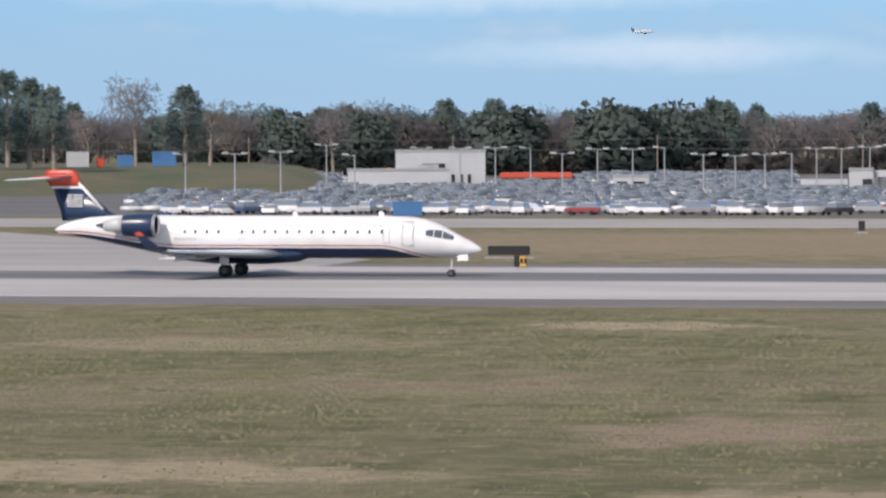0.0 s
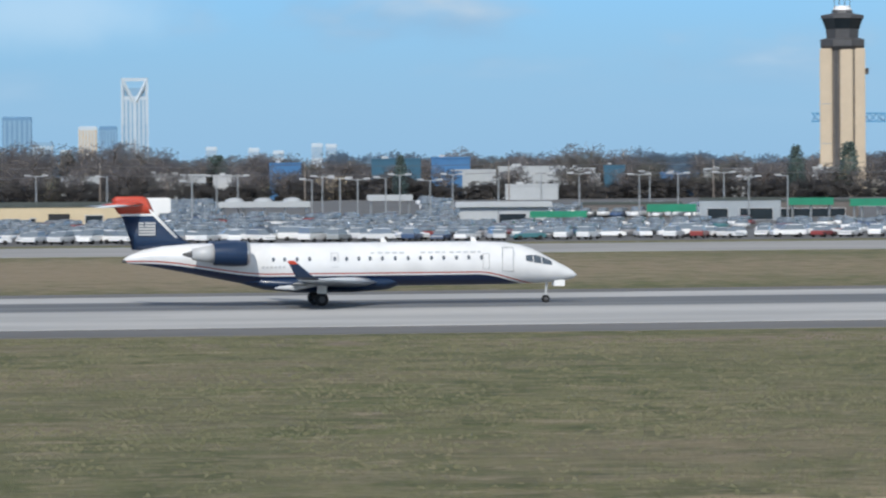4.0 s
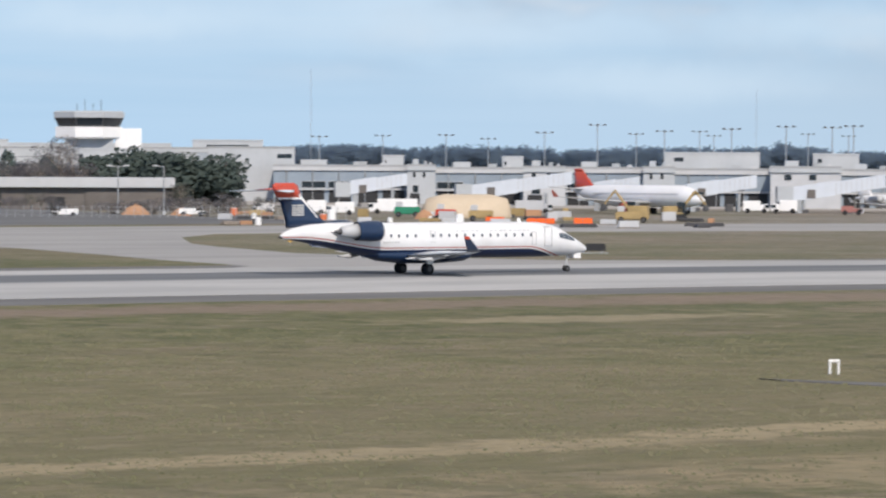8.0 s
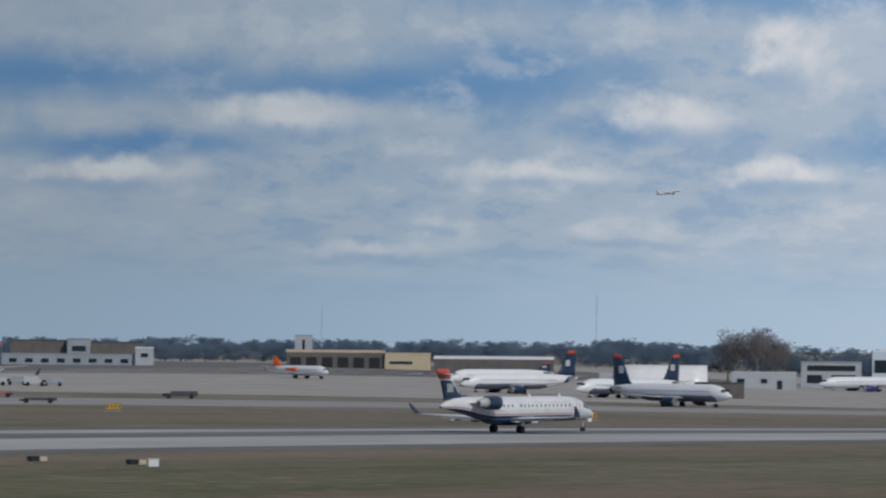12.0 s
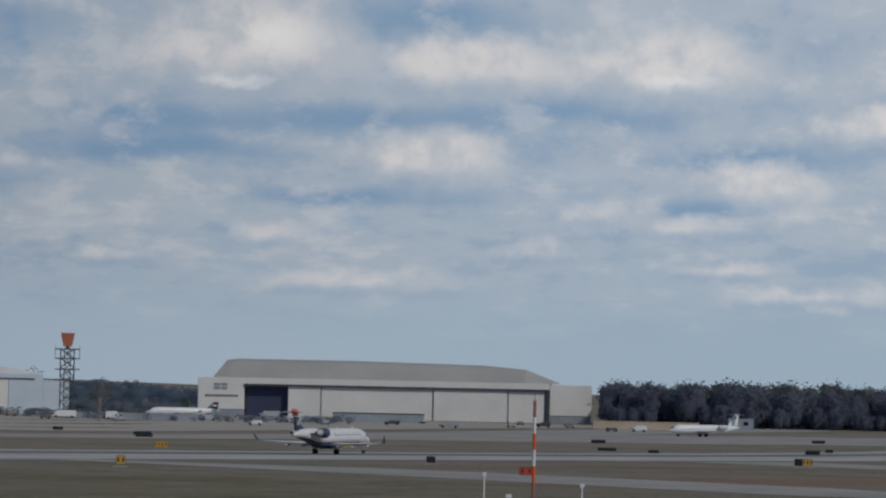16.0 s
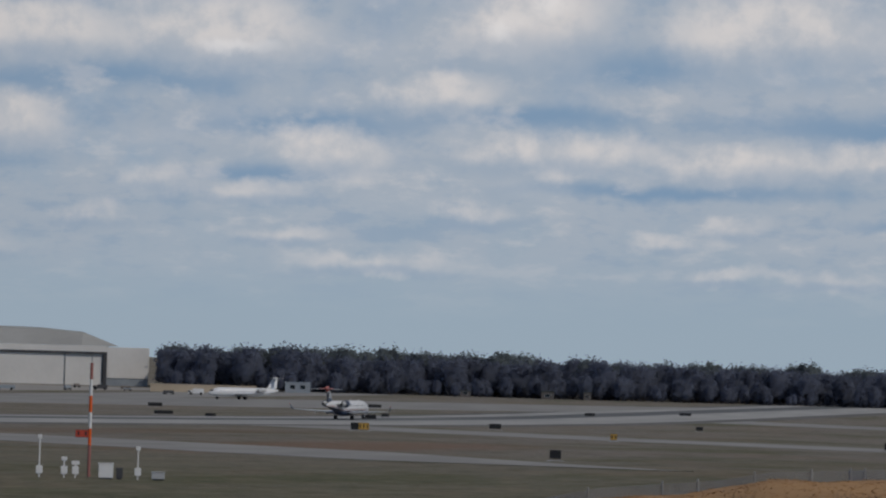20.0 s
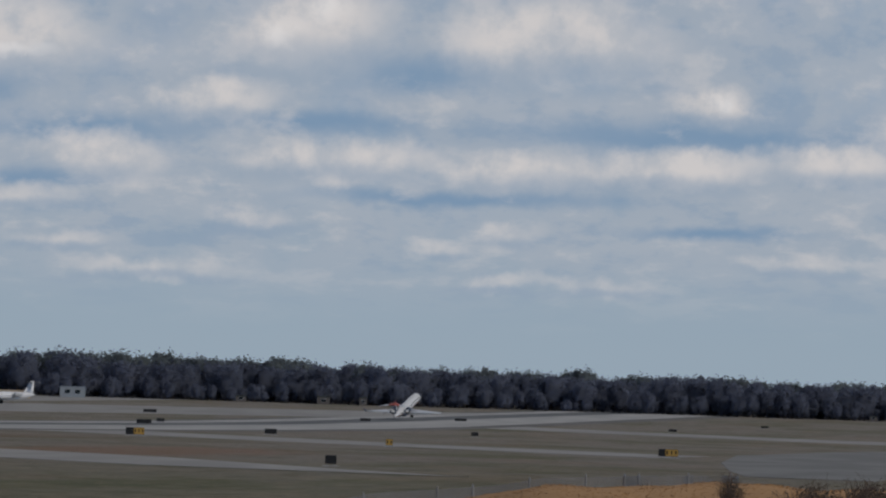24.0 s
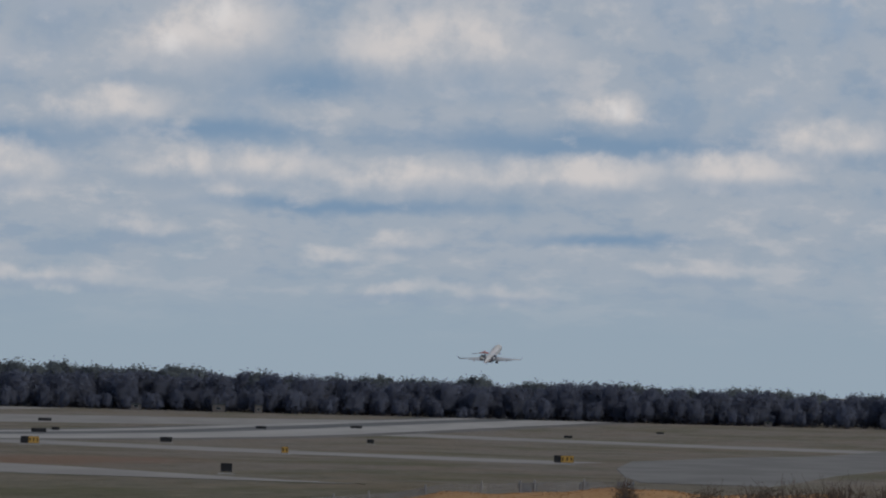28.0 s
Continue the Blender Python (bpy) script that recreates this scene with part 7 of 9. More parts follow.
# high-mast lamps beyond the concourse
for k, (az, d, h) in enumerate(((33.7, 1400, 17.7), (34.6, 1500, 18.7), (35.5, 1450, 18.7), (36.1, 1500, 17.7), (36.9, 1300, 18.7), (37.65, 1350, 21.7), (38.6, 1350, 19.7), (39.1, 1500, 20.7), (39.55, 1250, 19.7), (38.2, 1500, 19.7), (39.3, 1600, 19.7), (40.32, 1250, 20.5), (40.63, 1700, 21.2), (40.97, 1250, 20.3), (41.27, 1250, 20.7), (41.20, 1700, 20.4), (41.94, 1250, 20.3), (42.09, 1250, 20.6), (42.09, 1700, 20.8), (42.39, 1250, 20.1), (43.37, 1250, 20.5), (43.15, 1700, 20.1), (43.50, 1250, 20.1), (43.93, 1250, 20.5), (44.47, 1250, 20.4), (44.34, 1700, 20.2), (44.78, 1700, 19.9), (45.23, 1700, 20.6))):
    lamp_post(az, d, h, 3, "tall mast with a ring of apron lamps", group="apron masts")
for az, d, h, lb in ((33.58, 1800, 45, "slender red and white radio mast"), (37.9 + 2.0, 2000, 40, "slender dark radio mast"), (56.0, 2000, 30, "slender dark radio mast"), (52.1, 1900, 22, "slender pale radio mast")):
    t = thing("radio_mast", lb, "mast", facing(az, d))
    bm = bmesh.new()
    lattice(bm, (0, 0, -1), (0, 0, h), 0.6, 18, 0.045)
    part("mast", bm, STEEL, t)
    part("top_spike", tube((0, 0, h), (0, 0, h + 5), 0.1, 0.05), STEEL, t)

# far halls beyond the apron
building("cargo_hall", "dark-roofed cargo hall beyond the apron", "building", 47.7, 48.5, 1500, 8.8, 20, DARKWALL, DARKROOF, windows=((0.1, 0.9, 2, 3.2),))
building("cargo_hall", "pale cargo office block beyond the apron", "building", 48.5, 48.83, 1495, 9.4, 14, GREYWALL, windows=((0.2, 0.8, 5, 7),))
building("cargo_hall", "dark brown cargo hall beyond the apron", "building", 48.84, 49.55, 1500, 8.3, 20, DARKWALL, DARKROOF)
building("cargo_hall", "low pale cargo wall beyond the apron", "building", 46.9, 49.7, 1480, 3.8, 10, GREYWALL, windows=tuple((0.04 + 0.08 * k, 0.08 + 0.08 * k, 0.8, 2.4) for k in range(12)))
building("cargo_hall", "small white gabled hall beyond the apron", "building", 49.46, 49.72, 1478, 6.4, 10, OFFWHITE, WHITE, windows=((0.3, 0.7, 3, 4.5),))
building("cargo_hall", "low brown hall with an open front beyond the apron", "building", 51.6, 53.0, 1480, 5.6, 20, DARKWALL, CREAM, doors=tuple((0.04 + 0.16 * k, 0.15 + 0.16 * k, 0, 3.8) for k in range(6)), parapet=0.9, base=CREAM)
building("cargo_hall", "tan block at the end of a low hall", "building", 53.0, 53.65, 1478, 5.8, 18, TANWALL, CREAM, windows=((0.1, 0.6, 2, 3),))
building("vent_tower", "pale twin concrete tower behind a hall", "tower", 51.72, 51.97, 1520, 11.5, 5, OFFWHITE, OFFWHITE, windows=((0.42, 0.58, 2, 10),))
building("cargo_hall", "long low dark hall with a white roof edge", "building", 53.7, 55.4, 1420, 5.6, 20, DARKWALL, WHITE, base=WHITE, parapet=1.0)
t = thing("hangar_tent", "long white rounded fabric hangar", "hangar", facing(56.8, 1250))
prof = [[(x, 8 + 8 * math.cos(a), -0.5 + 8.6 * math.sin(a) ** 0.75) for a in [math.pi * i / 12 for i in range(13)]] for x in (-12, -4, 4, 12, 17)]
part("skin", loft(prof), WHITE, t, "white fabric skin", True)
part("end_wall", box(-16.5, -12.02, 2, 14, -0.5, 5.5), OFFWHITE, t)
building("box_trailer", "long white box trailer beside the apron", "trailer", 57.92, 58.84, 1400, 5.9, 4, OFFWHITE, WHITE, parapet=0, windows=((0.08, 0.2, 2.2, 3.6), (0.45, 0.55, 2.0, 3.6)), doors=((0.7, 0.78, 0.0, 3.0),))
building("dark_shed", "low dark shed behind trailers", "building", 57.4, 58.1, 1180, 4.2, 5, DARKWALL, DARKROOF)
building("cargo_hall", "pale two-storey office with a glazed front", "building", 58.9, 59.75, 1480, 9.6, 20, OFFWHITE, windows=((0.1, 0.35, 2, 5), (0.5, 0.9, 2, 5), (0.1, 0.9, 6.5, 8.5)), below=1.5)

# earthworks and loose gear before the concourse
for az, d, w, h in ((34.2, 565, 8.6, 1.1), (36.9, 640, 5.5, 0.9), (37.5, 640, 4.0, 1.0), (36.2, 650, 3.0, 0.9)):
    t = thing("plastic_barrier", "row of orange plastic barriers", "barrier", facing(az, d))
    k = int(w / 1.5)
    for i in range(k):
        part("segment", box(-w / 2 + i * 1.5, -w / 2 + i * 1.5 + 1.44, -0.25, 0.25, 0, h, 0.08), ORANGE, t, "orange barrier segment")
t = thing("storage_tent", "long cream fabric storage tent", "tent", facing(35.8, 690))
prof = [[(x, 5 + 4.6 * math.cos(a) * k, -0.5 + 4.6 * k * math.sin(a)) for a in [math.pi * i / 10 for i in range(11)]] for x, k in ((-7.6, 0.55), (-6.9, 0.85), (-4, 1), (4, 1), (6.9, 0.85), (7.6, 0.5))]
part("skin", loft(prof), CREAM, t, "cream fabric skin", True)


def excavator(az, d, turn, label):
    t = thing("excavator", label, "excavator", facing(az, d) @ pose(0, 0, 0, 0, 0, turn))
    for s in (-1, 1):
        part("track", box(-2, 2, s * 1.1 - 0.3, s * 1.1 + 0.3, 0, 0.9, 0.25), BLACK, t)
    part("house", box(-2.2, 1.2, -1.3, 1.3, 1.0, 2.4, 0.15), SITEYELLOW, t)
    part("cab", box(0.2, 1.7, -1.3, -0.1, 1.3, 3.1, 0.1), GLASS, t)
    bm = bmesh.new()
    add_tube(bm, (1.2, 0.3, 1.8), (3.6, 0.3, 5.0), 0.28, 0.22, 6)
    part("boom", bm, SITEYELLOW, t)
    part("stick", tube((3.6, 0.3, 5.0), (5.4, 0.3, 2.6), 0.2, 0.16, 6), SITEYELLOW, t)
    part("bucket", box(5.0, 5.9, -0.3, 0.9, 1.6, 2.6, 0.15), DARKSTEEL, t)


excavator(38.75, 690, 10, "yellow excavator with its arm raised")
excavator(38.2, 690, 170, "yellow excavator on the building site")
for az, d, w, mat, lb in ((38.15, 660, 5.5, SITEYELLOW, "yellow plant trailer on the building site"), (36.0, 660, 4.0, SITEYELLOW, "yellow earth mover on the building site"), (34.95, 700, 4.5, GREENROOF, "green and white hopper on the building site"), (35.5, 670, 3.5, RED, "red wheeled tank on the building site")):
    t = thing("site_machine", lb, "machine", facing(az, d))
    part("body", box(-w / 2, w / 2, -1, 1, 0.5, 1.8, 0.15), mat, t)
    part("cab", box(-w / 2 + 0.3, -w / 2 + 1.5, -0.9, 0.9, 1.8, 2.7, 0.1), GREYPAINT, t)
    for x in (-w / 3, w / 3):
        wheel_parts((x, -0.95, 0.5), 0.5, 0.35, t)
# chain-link fence with low scrub posts before the terminal
t = thing("chain_fence", "grey chain-link fence along the taxiway", "fence")
for k in range(60):
    az = 27 + k * 0.12
    x, y, z = spot(az, 665)
    ob = part("post", tube((x, y, z), (x, y, z + 2.2), 0.05, n=5), STEEL, t)
for h in (0.1, 0.7, 1.3, 2.0):
    bm = bmesh.new()
    pts = [Vector(spot(27 + k * 0.36, 665)) + Vector((0, 0, h)) for k in range(21)]
    for a, b in zip(pts, pts[1:]):
        add_tube(bm, a, b, 0.02, n=4)
    part("rail", bm, STEEL, t)


# building materials and gear along the edge of the construction site
GEAR = random.Random(7)
GEAR_LOOK = [(DARKSTEEL, "stack of dark steel pipes on the building site"), (GREYPAINT, "grey pallet of building blocks on the site"), (CLAY, "brown crate of earth on the building site"), (FADEDORANGE, "faded orange traffic drum on the building site"), (WHITE, "white water tank on the building site"), (SITEYELLOW, "yellow generator on the building site"), (BARK, "stack of brown timber on the building site")]


def site_gear(az, d, k):
    mat, label = GEAR_LOOK[k]
    w, h = GEAR.uniform(0.8, 3.4), GEAR.uniform(0.6, 1.7)
    t = thing("material_stack", label, "material", facing(az, d) @ pose(0, 0, 0, 0, 0, GEAR.uniform(-30, 30)), group="gear on the building site")
    if k in (0, 6):
        for i in range(5):
            part("pipe" if k == 0 else "beam", tube((-w, 0.3 * i - 0.6, 0.2), (w, 0.3 * i - 0.6, 0.2), 0.15, n=6), mat, t)
        for i in range(4):
            part("pipe" if k == 0 else "beam", tube((-w * 0.95, 0.3 * i - 0.45, 0.46), (w * 0.95, 0.3 * i - 0.45, 0.46), 0.15, n=6), mat, t)
    elif k in (3, 4):
        part("drum", tube((0, 0, 0), (0, 0, h), 0.45 * h, 0.38 * h, 12), mat, t)
        part("lid", tube((0, 0, h), (0, 0, h + 0.1), 0.3 * h, n=12), WHITE, t)
    else:
        part("pallet", box(-w / 2, w / 2, -0.6, 0.6, 0.0, 0.16), BARK, t)
        part("load", box(-w / 2 + 0.08, w / 2 - 0.08, -0.52, 0.52, 0.165, h, 0.06), mat, t)


for k in range(64):
    site_gear(GEAR.uniform(32.2, 39.6), GEAR.uniform(600, 720), GEAR.choice((0, 1, 1, 2, 3, 4, 5, 6, 0)))
for k in range(14):
    site_gear(GEAR.uniform(19.0, 28.0), GEAR.uniform(640, 680), GEAR.choice((0, 1, 2, 6)))


# ---- vehicles ----
def car_paint(name, per_object):
    m = bpy.data.materials.new(name)
    m.use_nodes = True
    nt = m.node_tree
    b = nt.nodes["Principled BSDF"]
    b.inputs["Roughness"].default_value, b.inputs["Coat Weight"].default_value = 0.4, 0.2
    src = nt.nodes.new("ShaderNodeObjectInfo" if per_object else "ShaderNodeNewGeometry")
    r = nt.nodes.new("ShaderNodeValToRGB")
    r.color_ramp.interpolation = "CONSTANT"
    cols = [(0.0, (0.80, 0.80, 0.80)), (0.40, (0.60, 0.61, 0.62)), (0.56, (0.22, 0.22, 0.23)), (0.61, (0.035, 0.036, 0.04)), (0.66, (0.06, 0.10, 0.19)), (0.72, (0.70, 0.71, 0.72)), (0.90, (0.24, 0.04, 0.035)), (0.94, (0.30, 0.32, 0.33)), (0.98, (0.05, 0.16, 0.18))]
    e = r.color_ramp.elements
    e[0].position, e[0].color = cols[0][0], (*cols[0][1], 1)
    e[1].position, e[1].color = cols[1][0], (*cols[1][1], 1)
    for p, c in cols[2:]:
        q = e.new(p)
        q.color = (*c, 1)
    nt.links.new(src.outputs["Random" if per_object else "Random Per Island"], r.inputs[0])
    nt.links.new(r.outputs[0], b.inputs["Base Color"])
    return m


PAINT = car_paint("car_paint", True)
PAINTS = car_paint("mixed_car_paint", False)
# reflected sky is partly painted into the pale blue-grey base of the glass
CARGLASS = material("sky_paled_car_glass", (0.20, 0.24, 0.28), 0.1, metal=0.3)
SHAPES = {"saloon": (4.6, 1.45, ((-2.3, 0.35), (-2.28, 0.85), (-1.75, 0.95), (0.95, 0.92), (2.2, 0.75), (2.3, 0.35)), ((-1.75, 0.93), (-1.05, 1.42), (0.25, 1.44), (1.05, 0.92))),
          "suv": (4.8, 1.75, ((-2.35, 0.4), (-2.38, 1.0), (-2.3, 1.08), (1.0, 1.05), (2.25, 0.95), (2.35, 0.4)), ((-2.25, 1.06), (-1.95, 1.72), (0.2, 1.75), (1.1, 1.05))),
          "van": (5.4, 2.0, ((-2.7, 0.4), (-2.7, 1.15), (-2.65, 1.2), (1.5, 1.15), (2.6, 0.95), (2.7, 0.4)), ((-2.65, 1.18), (-2.55, 1.98), (0.7, 2.0), (1.6, 1.15)))}


def prism(pts, w0, w1=None):
    """A side profile drawn out to a width, narrower at its upper points."""
    w1 = w1 or w0
    lo, hi = min(z for _, z in pts), max(z for _, z in pts)
    bm = bmesh.new()
    sides = []
    for s in (-1, 1):
        sides.append([bm.verts.new((x, s * (w0 + (w1 - w0) * (z - lo) / max(1e-6, hi - lo)), z)) for x, z in pts])
    n = len(pts)
    for i in range(n):
        j = (i + 1) % n
        bm.faces.new((sides[0][i], sides[0][j], sides[1][j], sides[1][i]))
    bm.faces.new(sides[0][::-1])
    bm.faces.new(sides[1])
    bmesh.ops.recalc_face_normals(bm, faces=bm.faces[:])
    return bm


CARS = {}


def car_master(kind):
    length, h, low, cab = SHAPES[kind]
    t = thing("car", "parked %s among many in a large car park" % {"saloon": "saloon car", "suv": "tall estate car", "van": "white passenger van"}[kind], "car", group="parked cars")
    bm = prism(low, 0.9)
    bmesh.ops.bevel(bm, geom=bm.edges[:], offset=0.05, segments=1, affect="EDGES")
    part("body", bm, WHITE if kind == "van" else PAINT, t)
    part("glasshouse", prism(cab, 0.84, 0.68), CARGLASS, t, "dark windows")
    top = [(x, z) for x, z in cab if z > 1.3]
    x0, x1 = top[0][0] + 0.02, top[-1][0]
    part("roof", box(x0, x1, -0.66, 0.66, h - 0.05, h + 0.03, 0.02), WHITE if kind == "van" else PAINT, t)
    for x in (-1.45, 1.42):
        for s in (-1, 1):
            part("wheel", tube((x, s * 0.72, 0.33), (x, s * 0.93, 0.33), 0.33, n=12), TYRE, t)
    part("headlamps", box(2.2, 2.33, -0.8, 0.8, 0.6, 0.75), GREYPAINT, t, "pale headlamps")
    return t


for kind in SHAPES:
    CARS[kind] = car_master(kind)
FRONT = random.Random(11)
first = {k: True for k in CARS}
count = 0
for row, yy in enumerate((532.5, 540.5)):
    x = -166.0
    while x < 190 and count < 215:
        az = math.degrees(math.atan2(x, yy))
        kind = FRONT.choice(("saloon", "suv", "suv")) if FRONT.random() > 0.08 else "van"
        across = FRONT.random() < 0.2
        if not (-0.9 < az < 1.5) and FRONT.random() > 0.14:
            x += 0.9 if across else 0.0
            turn = (FRONT.choice((0, 180)) if across else FRONT.choice((60, 65, 240, -58, 90))) + FRONT.uniform(-8, 8)
            m = pose(x, yy + FRONT.uniform(-0.4, 0.4), level(x, yy) + 0.04, 0, 0, turn)
            if first[kind]:
                CARS[kind].matrix_world = m
                first[kind] = False
            else:
                copy_thing(CARS[kind], m)
            count += 1
        x += (4.6 if across else 3.4) + FRONT.uniform(0, 0.6)


def parked_cars():
    """The rest of the car park: hundreds of simple cars in rows, in one mesh."""
    base = {}
    for kind, (length, h, low, cab) in SHAPES.items():
        vs, fs, mi, k = [], [], [], 0
        for pts, w0, w1, i in ((low, 0.9, 0.9, 0), (cab, 0.84, 0.68, 1)):
            bm = prism(pts, w0, w1)
            bmesh.ops.triangulate(bm, faces=bm.faces[:])
            bm.verts.ensure_lookup_table()
            vs.append(np.array([v.co[:] for v in bm.verts]))
            f = np.array([[v.index for v in q.verts] for q in bm.faces])
            bm.verts.index_update()
            f = np.array([[v.index for v in q.verts] for q in bm.faces])
            fs.append(f + k)
            mi.append(np.full(len(f), i))
            k += len(vs[-1])
            bm.free()
        top = [(x, z) for x, z in cab if z > 1.3]
        x0, x1 = top[0][0], top[-1][0]
        rv = np.array([(x0, -0.69, h + 0.02), (x1, -0.69, h + 0.02), (x1, 0.69, h + 0.02), (x0, 0.69, h + 0.02)])
        # the roof hangs on the body by its four pillars
        pv = np.array([(x0, -0.70, h), (x0 + 0.1, -0.70, h), (x1, -0.70, h), (x1 - 0.1, -0.70, h), (x1, 0.70, h), (x1 - 0.1, 0.70, h), (x0, 0.70, h), (x0 + 0.1, 0.70, h)])
        lowest = len(low)
        rear, front = 2, lowest - 3
        vs.append(np.concatenate([rv, pv]))
        fs.append(np.array([(0, 1, 2), (0, 2, 3)]) + k)
        fs.append(np.array([(rear, k, k + 5), (front, k + 1, k + 7), (front + lowest, k + 2, k + 9), (rear + lowest, k + 3, k + 11)]))
        mi.append(np.zeros(6))
        base[kind] = (np.concatenate(vs), np.concatenate(fs), np.concatenate(mi))
    rng = np.random.RandomState(4)
    V, F, M, k = [], [], [], 0
    yy = 551.0
    row = 0
    while yy < 830:
        x = -255.0 if yy > 560 else -190.0
        while x < 235:
            az = math.degrees(math.atan2(x, yy))
            hole = (-1.2 < az < 1.5 and yy < 660) or (az < -17.8) or (az < -15.2 and yy > 640) or (2.4 < az < 4.8 and yy > 625) or (9.1 < az < 16.95 and 606 < yy < 668) or (12.7 < az < 18.5 and yy > 668) or (9.1 < az < 18.5 and yy > 740) or (-14.95 < az < -12.7 and yy > 700) or (-12.7 < az < -11.5 and yy > 735) or (-11.2 < az < -10.4 and 690 < yy < 725) or (-8.5 < az < -1.4 and yy > 668) or (-1.4 < az < 2.5 and yy > 680) or (5.7 < az < 8.7 and yy > 660) or yy > 735 and az > 9
            if not hole and rng.uniform() < (0.80 if az < 12 else 0.5):
                v, f, m = base[rng.choice(["saloon", "saloon", "suv", "suv", "van"], p=[0.2, 0.18, 0.24, 0.24, 0.14])]
                a = radians((62 if row % 2 else 242) + rng.choice((0, 180), p=(0.8, 0.2)) + rng.uniform(-6, 6))
                c, s = math.cos(a), math.sin(a)
                V.append(v @ np.array([[c, s, 0], [-s, c, 0], [0, 0, 1]]) + (x, yy, level(x, yy) + lot_rise(yy) - 0.04))
                F.append(f + k)
                M.append(m)
                k += len(v)
            x += 3.05 + rng.uniform(0, 0.3)
        yy += 5.6 if row % 2 == 0 else 9.5
        row += 1
    v, f, m = np.concatenate(V), np.concatenate(F), np.concatenate(M)
    me = bpy.data.meshes.new("parked_cars")
    me.vertices.add(len(v))
    me.vertices.foreach_set("co", v.astype(np.float32).ravel())
    me.loops.add(f.size)
    me.polygons.add(len(f))
    me.loops.foreach_set("vertex_index", f.astype(np.int32).ravel())
    me.polygons.foreach_set("loop_start", np.arange(0, f.size, 3, dtype=np.int32))
    me.materials.append(PAINTS)
    me.materials.append(CARGLASS)
    me.polygons.foreach_set("material_index", m.astype(np.int32))
    me.update(calc_edges=True)
    tagged(new("parked_cars", me), "hundreds of parked cars in close rows, mostly white and silver", "cars", kind="stuff")


parked_cars()


def box_vehicle(name, label, category, az, d, length, h, mat, trim=None, turn=0, cab=True, group=""):
    """A bus, van or lorry: body, window band, cab glass, wheels."""
    t = thing(name, label, category, facing(az, d) @ pose(0, 0, 0, 0, 0, turn), group)
    c = 1.6 if cab else 0.0
    part("body", box(-length / 2, length / 2 - c, -1.2, 1.2, 0.5, h, 0.08), mat, t)
    if cab:
        part("cab", box(length / 2 - c + 0.01, length / 2, -1.1, 1.1, 0.45, h * 0.72, 0.1), trim or mat, t)
        part("windscreen", box(length / 2 - 0.9, length / 2 + 0.02, -1.12, 1.12, h * 0.42, h * 0.66), GLASS, t, "dark cab glass")
    else:
        for s in (-1, 1):
            part("window_band", box(-length / 2 + 0.5, length / 2 - 0.4, s * 1.205 - 0.02, s * 1.205 + 0.02, h * 0.5, h * 0.82), GLASS, t, "dark window band")
        if trim:
            part("end_panel", box(length / 2 - 1.6, length / 2 + 0.02, -1.22, 1.22, 0.6, h - 0.1), trim, t)
    for x in (-length * 0.32, length * 0.32):
        for s in (-1, 1):
            part("wheel", tube((x, s * 0.95, 0.48), (x, s * 1.22, 0.48), 0.48, n=12), TYRE, t)
    return t


box_vehicle("shuttle_bus", "yellow and white shuttle bus in a car park", "bus", 0.62, 588, 12.0, 3.1, YELLOW, WHITE, 0, False)
box_vehicle("van", "white van parked beside a yellow bus", "van", 0.15, 575, 6.2, 2.5, WHITE, None, 180)
box_vehicle("pickup", "silver pickup truck beside a yellow bus", "van", 0.82, 570, 5.4, 1.9, GREYPAINT, None, 0)
box_vehicle("shuttle_bus", "blue shuttle bus before a grey building", "bus", 24.97, 640, 6.0, 2.9, BLUEPAINT, None, 0)
box_vehicle("shuttle_bus", "yellow and white shuttle bus with a red end", "bus", 26.2, 625, 10.8, 2.9, WHITE, RED, 0, False)
box_vehicle("shuttle_bus", "yellow shuttle bus before a grey building", "bus", 25.85, 630, 4.5, 2.9, YELLOW, YELLOW, 0, False)
